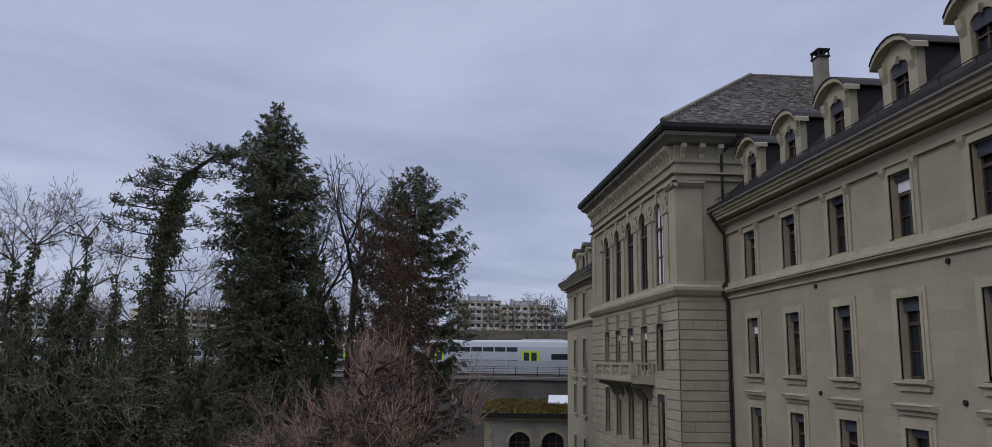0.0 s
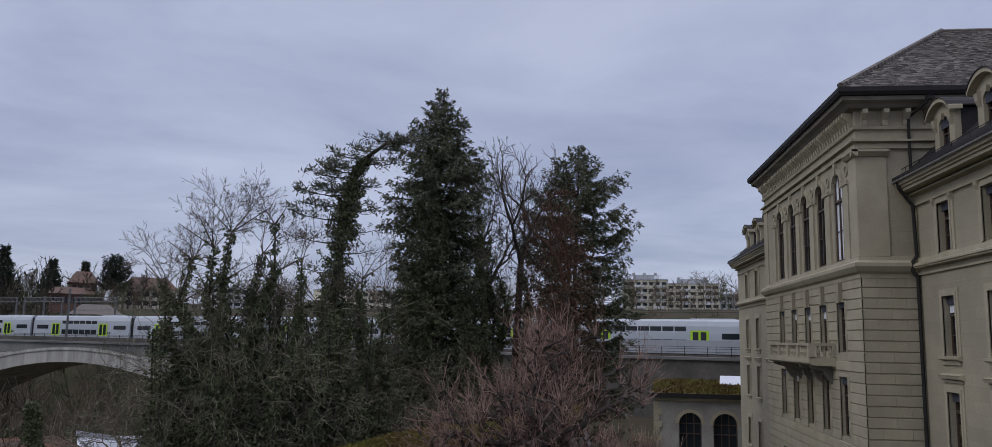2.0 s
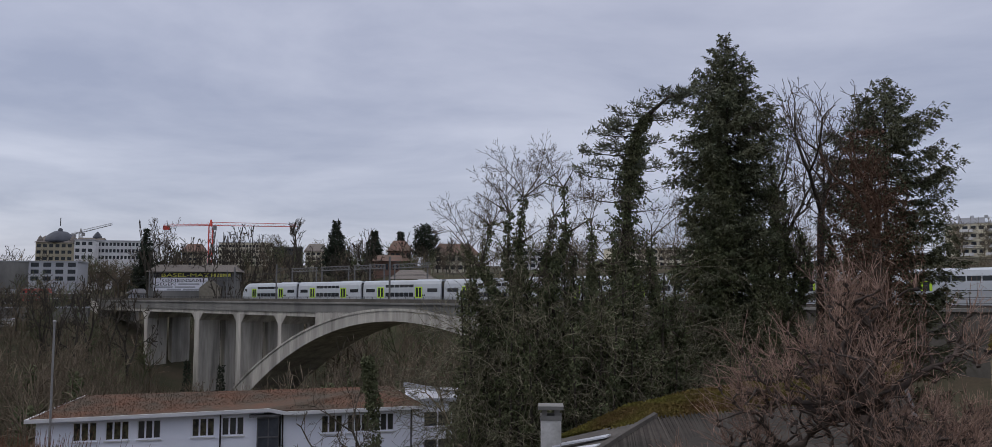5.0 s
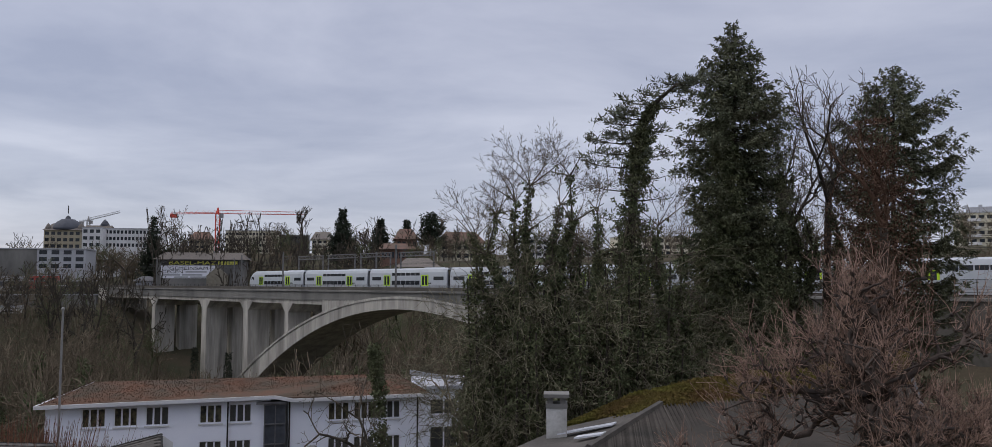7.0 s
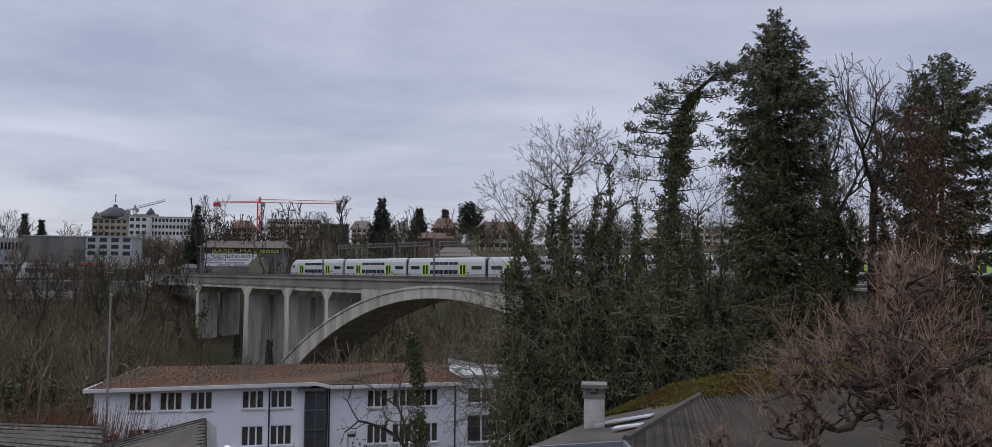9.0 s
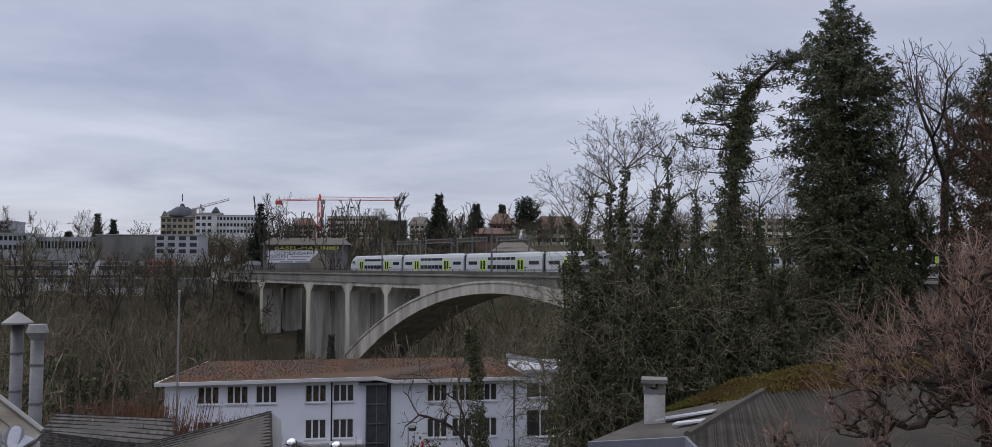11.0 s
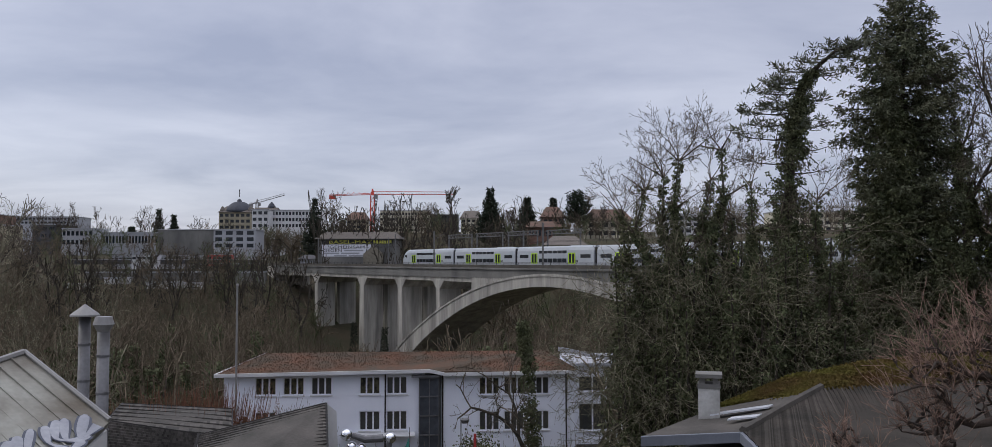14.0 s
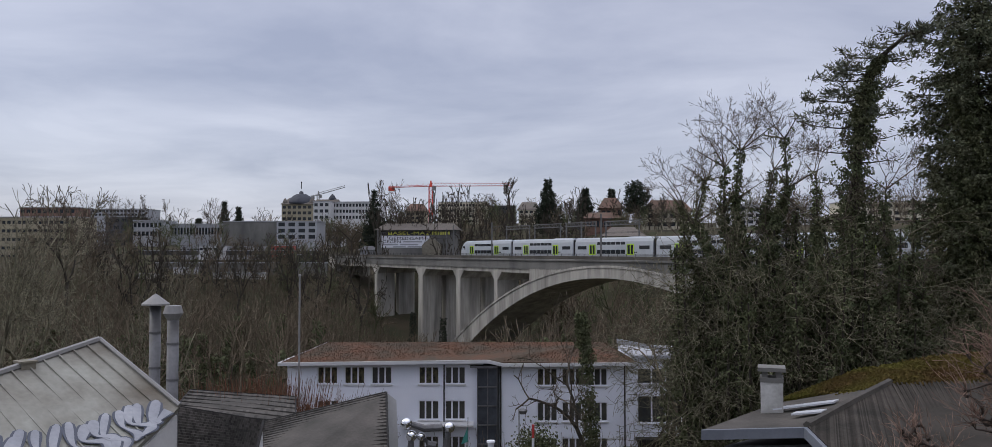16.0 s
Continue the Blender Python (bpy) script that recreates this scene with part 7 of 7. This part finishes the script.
def far_block(name, label, x0, x1, top, bot, w, depth, material, rows=0, cols=0, roof=None, roof_h=0.0, az=37.51, hz=HZ, band=0.5, category="building", hip=0.25, over=0.0, base=None):
    """A distant building that faces the eye, with its rows of windows."""
    k = w / 1295
    fr = bearing_frame(az, w)
    a0, a1 = (x0 - 784) * k, (x1 - 784) * k
    z1, z0 = (hz - top) * k, (hz - bot) * k
    low = min(z0, -6.0) if base is None else base
    b = thing(name, fr((a0 + a1) / 2, -depth / 2, low), label, category)
    part("wall", Geo().box(a0, a1, -depth, 0, low, z1, fr), material, b)
    if rows:
        ch, cw = (z1 - z0) / rows, (a1 - a0) / cols
        for r in range(rows):
            for c in range(cols):
                p, q = a0 + c * cw, z0 + r * ch
                part("window", Geo().box(p + cw * 0.18, p + cw * 0.82, -0.2, 0.05, q + ch * 0.25, q + ch * (0.25 + band), fr), GLASS, b)
            if cols > 5:
                part("ledge", Geo().box(a0, a1, 0, 0.25, q + ch * (0.3 + band), q + ch * (0.36 + band), fr), material, b)
    if roof:
        h = roof_h
        i = (a1 - a0) * hip
        o = over
        part("roof", Geo().prism([fr(a0 - o, o, z1), fr(a1 + o, o, z1), fr(a1 + o, -depth - o, z1), fr(a0 - o, -depth - o, z1)], [fr(a0 + i, -depth * 0.45, z1 + h), fr(a1 - i, -depth * 0.45, z1 + h), fr(a1 - i, -depth * 0.55, z1 + h), fr(a0 + i, -depth * 0.55, z1 + h)]), roof, b)
    else:
        part("roof", Geo().box(a0 - 0.3, a1 + 0.3, -depth - 0.3, 0.3, z1, z1 + 0.35, fr), GREYWALL, b)
    return b, fr, k


# graffiti-covered railway shed
b, fr, k = far_block("railway_shed", "grey railway shed with graffiti and a slate roof", 515, 640, 372, 412, 292, 14, CONCRETE_D, roof=SLATE, roof_h=2.6, over=1.2, hip=0.05, base=-3)
X = lambda px: (px - 784) * k
Z = lambda py: (HZ - py) * k
part("fascia_band", Geo().box(X(521), X(632), 0.02, 0.08, Z(380), Z(373.5), fr), BLACK, b)
part("mural", Geo().box(X(521), X(598), 0.02, 0.07, Z(400), Z(381), fr), PAINT_W, b, "white painted wall panel")


def lettering(text, x, y, w, h, parent, material, name="lettering", d=0.12):
    cu = bpy.data.curves.new(name, "FONT")
    cu.body, cu.size, cu.extrude = text, 1.0, 0.01
    tmp = bpy.data.objects.new(name, cu)
    scene.collection.objects.link(tmp)
    dg = bpy.context.evaluated_depsgraph_get()
    me = bpy.data.meshes.new_from_object(tmp.evaluated_get(dg))
    bpy.data.objects.remove(tmp)
    co = np.empty(len(me.vertices) * 3)
    me.vertices.foreach_get("co", co)
    co = co.reshape(-1, 3)
    lo, hi = co.min(0), co.max(0)
    o = base_of(parent)
    out = []
    for q in co:
        out.append(Vector(fr(x + (q[0] - lo[0]) / (hi[0] - lo[0]) * w, d + q[2], y + (q[1] - lo[1]) / (hi[1] - lo[1]) * h)) - o)
    me.vertices.foreach_set("co", np.array(out).ravel())
    me.materials.clear()
    me.materials.append(material)
    me.update()
    ob = new(name, me)
    ob.parent = parent
    return ob


lettering("BASEL-MAZ", X(532), Z(379.6), X(600) - X(532), Z(374.3) - Z(379.6), b, PAINT_Y)
for i in range(7):
    part("lettering", Geo().box(X(602 + i * 4.2), X(605.2 + i * 4.2), 0.09, 0.12, Z(379.5), Z(374.5), fr), PAINT_Y, b)
lettering("GEMEINSAM", X(533), Z(387.4), X(588) - X(533), Z(382.6) - Z(387.4), b, DARKWALL)
lettering("GEGEN", X(523), Z(392.6), X(552) - X(523), Z(388.2) - Z(392.6), b, DARKWALL)
for i, (u0, u1, vy) in enumerate(((556, 586, 390.5), (523, 548, 395), (551, 580, 395), (540, 560, 398.5), (563, 592, 398.5))):
    part("lettering", Geo().box(X(u0), X(u1), 0.075, 0.1, Z(vy + 1.2), Z(vy - 1.2), fr), GREYWALL, b)
g = Geo().prism([fr(X(588), 3, Z(412)), fr(X(618), 3, Z(412)), fr(X(618), 3, Z(396)), fr(X(603), 3, Z(383)), fr(X(588), 3, Z(396))], [fr(X(588), 0.1, Z(412)), fr(X(618), 0.1, Z(412)), fr(X(618), 0.1, Z(396)), fr(X(603), 0.1, Z(383)), fr(X(588), 0.1, Z(396))])
part("gabled_porch", g, SAND_DARK, b)
far_block("signal_box", "small grey railway hut with a dark roof", 486, 510, 404, 413, 300, 6, GREYWALL, roof=DARKWALL, roof_h=1.6, hip=0.25, over=0.8, base=-3)
# domed building
b, fr, k = far_block("domed_building", "old sandstone building with a dark dome", 358, 408, 330, 358, 518, 18, SAND, rows=3, cols=6, roof=SLATE, roof_h=4.5, hip=0.12, over=0.8)
X = lambda px: (px - 784) * k
dome = Geo().tube([fr(X(384), -8, (HZ - 329) * k + h) for h in (0, 1.6, 3.6, 5.4, 6.6, 6.8, 8.0, 8.8)], [9.6, 9.0, 7.6, 5.4, 3.4, 1.5, 1.3, 0.3], 8)
part("dome", dome, BLUESLATE, b, "dark slate dome", smooth=True)
part("spire", Geo().tube([fr(X(384), -8, (HZ - 304) * k), fr(X(384), -8, (HZ - 292) * k)], 0.25, 5), DARKMETAL, b)
for q in (362, 406):
    part("turret", Geo().tube([fr(X(q), -2, (HZ - 332) * k + h) for h in (0, 2.5, 4.0, 5.0)], [1.8, 1.6, 0.9, 0.1], 10), SLATE, b)
far_block("long_wing", "sandstone wing with a slate mansard roof", 408, 450, 330, 358, 530, 14, SAND, rows=3, cols=6, roof=SLATE, roof_h=3.5, hip=0.08)
b2, fr, k = far_block("turret_house", "sandstone turret with a slate dome", 432, 446, 326, 358, 535, 6, SAND)
part("dome", Geo().tube([fr((439 - 784) * k, -3, (HZ - 326) * k + h) for h in (0, 2.2, 4, 5.4)], [2.8, 2.6, 1.5, 0.2], 12), BLUESLATE, b2)
far_block("white_office_block", "white modern office block with window bands", 410, 436, 326, 356, 450, 16, WHITEWALL, rows=3, cols=3)
far_block("white_office_wing", "white modern office wing with window bands", 436, 520, 327, 356, 460, 14, WHITEWALL, rows=3, cols=16)
far_block("grey_office_block", "pale concrete office block with rows of small windows", 612, 690, 328, 362, 420, 14, CREAM, rows=4, cols=16, band=0.4)
far_block("dark_office_block", "dark grey office block", 692, 735, 334, 362, 425, 14, DARKWALL, rows=3, cols=8)
far_block("old_town_block", "brown-grey old block with pale cornices", -130, 14, 350, 420, 320, 16, SAND, rows=5, cols=16, band=0.35)
far_block("dark_attic_block", "dark flat-topped block above the old town", -80, 14, 334, 346, 345, 12, BRICKWALL, rows=1, cols=10)
far_block("modern_glass_block", "grey glass-fronted modern block", 22, 132, 337, 349, 500, 20, GREYWALL, rows=2, cols=18)
far_block("dark_station_block", "dark modern block by the station", 66, 114, 350, 372, 420, 14, DARKWALL, rows=2, cols=4)
far_block("station_hall", "pale grey station hall", 112, 160, 356, 384, 380, 16, GREYWALL, rows=2, cols=7)
far_block("station_roof", "long pale station building", 160, 262, 362, 384, 390, 14, GREYWALL, rows=1, cols=20)
far_block("concrete_station_wall", "blank pale concrete station wall", 262, 352, 358, 384, 370, 14, CONCRETE_D)
far_block("glass_station_front", "blue-grey glazed station front", 350, 416, 358, 388, 360, 14, GREYWALL, rows=3, cols=4, band=0.6)
far_block("platform_roof", "long dark platform roof with pale clutter below", 110, 425, 405, 408, 300, 8, DARKWALL, base=-1.2)
far_block("platform_wall", "stained concrete retaining wall along the station yard", 150, 430, 425, 428, 275, 2, CONCRETE_D, base=-8.6, category="wall")
far_block("parked_train", "pale grey train standing in the station", 190, 330, 399, 406, 315, 3, GREYWALL, rows=1, cols=24, base=-3, category="train", band=0.4)
far_block("platform_hut", "low white hut on the platform", 222, 262, 398, 406, 297, 4, WHITEWALL, rows=1, cols=5, base=-3, category="hut")
# no building here: a dark block fills the shadowed space under the platforms
far_block("yard_shed", "dark flat shed below the platforms", 350, 428, 412, 422, 300, 6, DARKWALL, rows=1, cols=9, base=-8, category="shed")
far_block("stucco_house", "cream house with a slate roof on the far hill", 740, 772, 340, 362, 400, 12, CREAM, rows=3, cols=4, roof=SLATE, roof_h=4, hip=0.15, over=0.8, category="house")
far_block("hillside_house", "grey house with a brown tiled roof among bare trees", 560, 590, 342, 364, 400, 12, SAND, rows=3, cols=4, roof=ROOFTILE, roof_h=4, hip=0.15, over=0.8, category="house")
for i, (u0, u1, v0, v1) in enumerate(((246, 300, 441, 448), (305, 330, 442, 449), (120, 160, 444, 449), (180, 215, 434, 441))):
    far_block("parked_van", "pale parked van below the platforms", u0, u1, v0, v1, 250, 3, WHITEWALL, category="van", base=(HZ - v1) * 250 / 1295 - 0.4)
far_block("red_railcar", "red and white railcar in the station", 341, 379, 397, 408, 300, 3, RED, rows=1, cols=5, base=-2, category="train")
far_block("chalet_house", "brown house with a curved gable and tiled roof", 870, 902, 338, 368, 330, 12, BRICKWALL, rows=2, cols=4, roof=ROOFTILE, roof_h=4.5, hip=0.2, over=1.0)
far_block("long_tiled_house", "long reddish-brown house with a tiled roof", 846, 900, 354, 372, 310, 10, BRICKWALL, rows=1, cols=10, roof=ROOFTILE, roof_h=2.4, hip=0.08, over=1.2)
far_block("slate_roof_house", "house with a blue-grey slate roof", 876, 935, 382, 392, 242, 10, CREAM, rows=1, cols=5, roof=SLATE, roof_h=2.8, hip=0.2, over=1.0)
far_block("white_villa", "small white villa among trees", 797, 812, 346, 362, 340, 8, WHITEWALL, rows=2, cols=2, roof=SLATE, roof_h=2, hip=0.3)
far_block("tiled_roof_house", "house with a broad brown tiled roof", 940, 1010, 344, 370, 330, 12, CREAM, rows=2, cols=6, roof=ROOFTILE, roof_h=5, hip=0.15, over=1)
far_block("white_flats", "white apartment house with balconies", 1060, 1200, 335, 385, 300, 14, WHITEWALL, rows=5, cols=12)
far_block("pale_flats", "pale apartment house behind the trees", 1240, 1420, 330, 385, 320, 14, CREAM, rows=5, cols=14)
# apartments seen past the conifers
for x0, x1, t, w in ((722, 790, 478, 330), (790, 868, 484, 350)):
    b, fr, k = far_block("apartment_block", "cream apartment block with balconies", x0, x1, t, 532, w, 14, CREAM, rows=5, cols=7, az=-5.18, hz=573.7, band=0.45, base=-4)
    X = lambda px: (px - 784) * k
    for r in range(4):
        z = (573.7 - t) * k - 3.0 - r * 2.75
        for c in range(2):
            u = X(x0) + (x1 - x0) * k * (0.25 + 0.45 * c)
            part("balcony", Geo().box(u, u + 4.2, 0.05, 1.5, z, z + 1.0, fr), WHITEWALL, b)
    part("penthouse", Geo().box(X(x0) + 4, X(x1) - 5, -10, -2, (573.7 - t) * k + 0.3, (573.7 - t) * k + 2.2, fr), GREYWALL, b)
    for u in (0.2, 0.45, 0.7):
        part("roof_vent", Geo().box(X(x0) + (X(x1) - X(x0)) * u, X(x0) + (X(x1) - X(x0)) * u + 1.2, -6, -5, (573.7 - t) * k + 2.2, (573.7 - t) * k + 3.2, fr), GREYWALL, b)
far_block("terraced_flats", "pale terraced flats behind the railway", 868, 930, 500, 534, 380, 14, GREYWALL, rows=3, cols=6, az=-5.18, hz=573.7, base=-4)

# tower cranes
def crane(name, label, px, top, left, right, y_l, y_r, w, material, base=None):
    k = w / 1295
    fr = bearing_frame(37.51, w)
    a, z = (px - 784) * k, (HZ - top) * k
    c = thing(name, fr(a, 0, -4), label, "crane")
    g = Geo()
    h = 0.85
    for q in (-h, h):
        for d in (-h, h):
            g.tube([fr(a + q, d, -4), fr(a + q, d, z)], 0.16, 4)
    z_ = -4
    i = 0
    while z_ < z:
        s = h if i % 2 else -h
        for d in (-h, h):
            g.tube([fr(a - s, d, z_), fr(a + s, d, z_ + 1.9)], 0.09, 3)
        g.tube([fr(a - h, -h, z_), fr(a + h, -h, z_)], 0.09, 3)
        z_ += 1.9
        i += 1
    part("mast", g, material, c, "lattice mast")
    for nm, x1, zz in (("counter_jib", left, (HZ - y_l) * k), ("jib", right, (HZ - y_r) * k)):
        e = (x1 - 784) * k
        g = Geo()
        n = 26 if nm == "jib" else 8
        z0 = z + 0.3
        for q, zo in ((-0.6, 0), (0.6, 0), (0, 1.5 if nm == "jib" else 0.6)):
            g.tube([fr(a, q, z0 + zo), fr(e, q, zz + zo * 0.8)], 0.14, 4)
        for i in range(n):
            f0, f1 = i / n, (i + 1) / n
            p = [fr(a + (e - a) * f0, -0.6, z0 + (zz - z0) * f0), fr(a + (e - a) * (f0 + f1) / 2, 0, z0 + (zz - z0) * (f0 + f1) / 2 + 1.4), fr(a + (e - a) * f1, -0.6, z0 + (zz - z0) * f1)]
            g.tube(p, 0.08, 3)
        part(nm, g, material, c)
    part("tower_head", Geo().tube([fr(a, 0, z), fr(a, 0, z + 3.0)], [0.9, 0.3], 4), material, c)
    part("cab", Geo().box(a + 0.9, a + 2.6, 0.2, 1.8, z - 1.8, z + 0.2, fr), GUTTER, c)
    part("counterweight", Geo().box((left - 784) * k, (left - 784) * k + 2.8, -0.7, 0.7, (HZ - y_l) * k - 1.6, (HZ - y_l) * k + 0.2, fr), GUTTER if material != CRANE_RED else CRANE_RED, c)


crane("tower_crane", "red lattice tower crane with a long jib", 600, 303, 532, 727, 304, 302, 388, CRANE_RED)
crane("pale_tower_crane", "pale distant tower crane", 418, 316, 405, 461, 318, 303, 560, GUTTER)

# catenary masts along the railway
def mast(s, o, h, gantry=0.0):
    m = thing("catenary_mast", track(s, o, RAIL), "grey steel railway catenary mast", "mast", "catenary masts")
    g = Geo()
    for q in (-0.16, 0.16):
        g.tube([track(s + q, o, RAIL), track(s + q, o, RAIL + h)], 0.11, 4)
    z = RAIL
    while z < RAIL + h - 0.6:
        g.tube([track(s - 0.16, o, z), track(s + 0.16, o, z + 0.6)], 0.035, 3)
        z += 0.6
    part("post", g, MAST, m)
    part("arm", Geo().tube([track(s, o, RAIL + h - 1.2), track(s, o + (3 if o < 0 else -3), RAIL + h - 0.9)], 0.05, 4).tube([track(s, o, RAIL + h - 2.4), track(s, o + (2.6 if o < 0 else -2.6), RAIL + h - 1.0)], 0.04, 4), MAST, m)
    part("insulator", Geo().tube([track(s, o + 0.3, RAIL + h - 2.2), track(s, o + 0.9, RAIL + h - 1.9)], 0.1, 6), BLACK, m)


for s, o, h in ((268.6, -4.8, 9.2), (210, -4.8, 9.0), (187.6, -4.8, 9.2), (140.3, -4.8, 9.5), (92, -4.8, 9.2), (45, 7.6, 9.2), (0, 7.6, 9.2), (240, 7.8, 9), (300, 7.8, 9), (165, 7.8, 9)):
    mast(s, o, h)
for i, (s, o) in enumerate(((222, 24), (205, 24), (188, 24), (172, 26))):
    gn = thing("railway_gantry", track(s, o, RAIL), "steel lattice gantry over the tracks", "gantry", "gantries")
    g = Geo()
    part("post", Geo().tube([track(s - 7, o, -2.4), track(s - 7, o, 8)], 0.22, 4), MAST, gn)
    part("post", Geo().tube([track(s + 7, o, -2.4), track(s + 7, o, 8)], 0.22, 4), MAST, gn)
    for z in (7.2, 8.2):
        g.tube([track(s - 7.5, o, z), track(s + 7.5, o, z)], 0.16, 4)
    for j in range(15):
        g.tube([track(s - 7.5 + j, o, 7.2 + (j % 2)), track(s - 6.5 + j, o, 7.2 + ((j + 1) % 2))], 0.1, 3)
    part("beam", g, MAST, gn)
for o in (-1.9, 3.5):
    for z in (5.6, 7.0):
        w = thing("contact_wire", track(150, o, RAIL + z), "thin dark overhead railway wire", "wire")
        part("wire", Geo().tube([track(-60, o, RAIL + z), track(335, o, RAIL + z)], 0.03, 3), DARKMETAL, w)

# dead brown shrubs by the flat roof
srs = np.random.RandomState(21)
for az, d, r, h in ((57.2, 47, 3.2, 3.6), (61, 46, 2.6, 2.6), (53.5, 62, 2.6, 3.2), (59, 40, 2.0, 2.2)):
    x, y = polar(az, d)
    z0 = -10.6 if d < 55 else -14.5
    sh = thing("dry_shrub", (x, y, ground_z(x, y)), "dry reddish-brown leafless shrub", "shrub")
    S = []
    for i in range(1500):
        p = srs.normal(size=3) * [r * 0.5, r * 0.5, 0]
        S.append((p[0], p[1], z0 - ground_z(x, y) - 1.5, *(p * 1.25 + srs.normal(size=3) * 0.3 + [0, 0, z0 - ground_z(x, y) + h * srs.uniform(0.4, 1)]), 0.014, 0.008))
    S.append((0, 0, 0, 0, 0, z0 - ground_z(x, y), 0.2, 0.15))
    hang("twig_mass", twig_mesh("twig_mass", S, SHRUB), sh, kind="stuff")

# evergreen shrub, red-and-white pole and lamp by the blue house
p = sight(845, 700, 60)
sh = thing("evergreen_shrub", (p.x, p.y, ground_z(p.x, p.y)), "small green evergreen shrub by the house", "shrub")
q = srs.normal(size=(2600, 3)) * [0.8, 0.8, 0.9] + [0, 0, -14.6 - ground_z(p.x, p.y)]
hang("foliage", leaf_mesh("foliage", q, srs.normal(size=(2600, 3)) + [0, 0, 0.5], 0.25, 0.07, IVY, srs), sh, kind="stuff")
part("stem", Geo().tube([(p.x, p.y, ground_z(p.x, p.y)), (p.x, p.y, -14.8)], 0.08, 6), BARK, sh)
p = sight(842, 690, 57)
rp = thing("striped_pole", (p.x, p.y, -20), "slim red and white striped pole", "pole")
for k in range(9):
    part("band", Geo().tube([(p.x, p.y, -20 + k * 0.9), (p.x, p.y, -20 + (k + 1) * 0.9 - 0.004)], 0.09, 8), RED if k % 2 == 0 else PAINT_W, rp)
p = sight(776, 696, 45)
gl = thing("garden_lamp", (p.x, p.y, -18), "white disc-topped garden lamp", "lamp")
part("post", Geo().tube([(p.x, p.y, -18), (p.x, p.y, -10.8)], 0.07, 8), GREYWALL, gl)
part("head", Geo().tube([(p.x, p.y, -10.8), (p.x, p.y, -10.35), (p.x, p.y, -10.33), (p.x, p.y, -10.25)], [0.16, 0.18, 0.25, 0.22], 14), PAINT_W, gl)
# brick flue on the shed ridge
p = apex.lerp(ridge_end, 0.46)
bs = thing("ridge_flue", (p.x, p.y, p.z - 0.2), "short sandy brick flue on the shed ridge", "flue")
part("block", Geo().box(p.x - 0.18, p.x + 0.18, p.y - 0.14, p.y + 0.14, p.z - 0.3, p.z + 0.06), SAND_DARK, bs)
part("slab", Geo().box(p.x - 0.21, p.x + 0.21, p.y - 0.17, p.y + 0.17, p.z + 0.06, p.z + 0.10), SAND_DARK, bs)
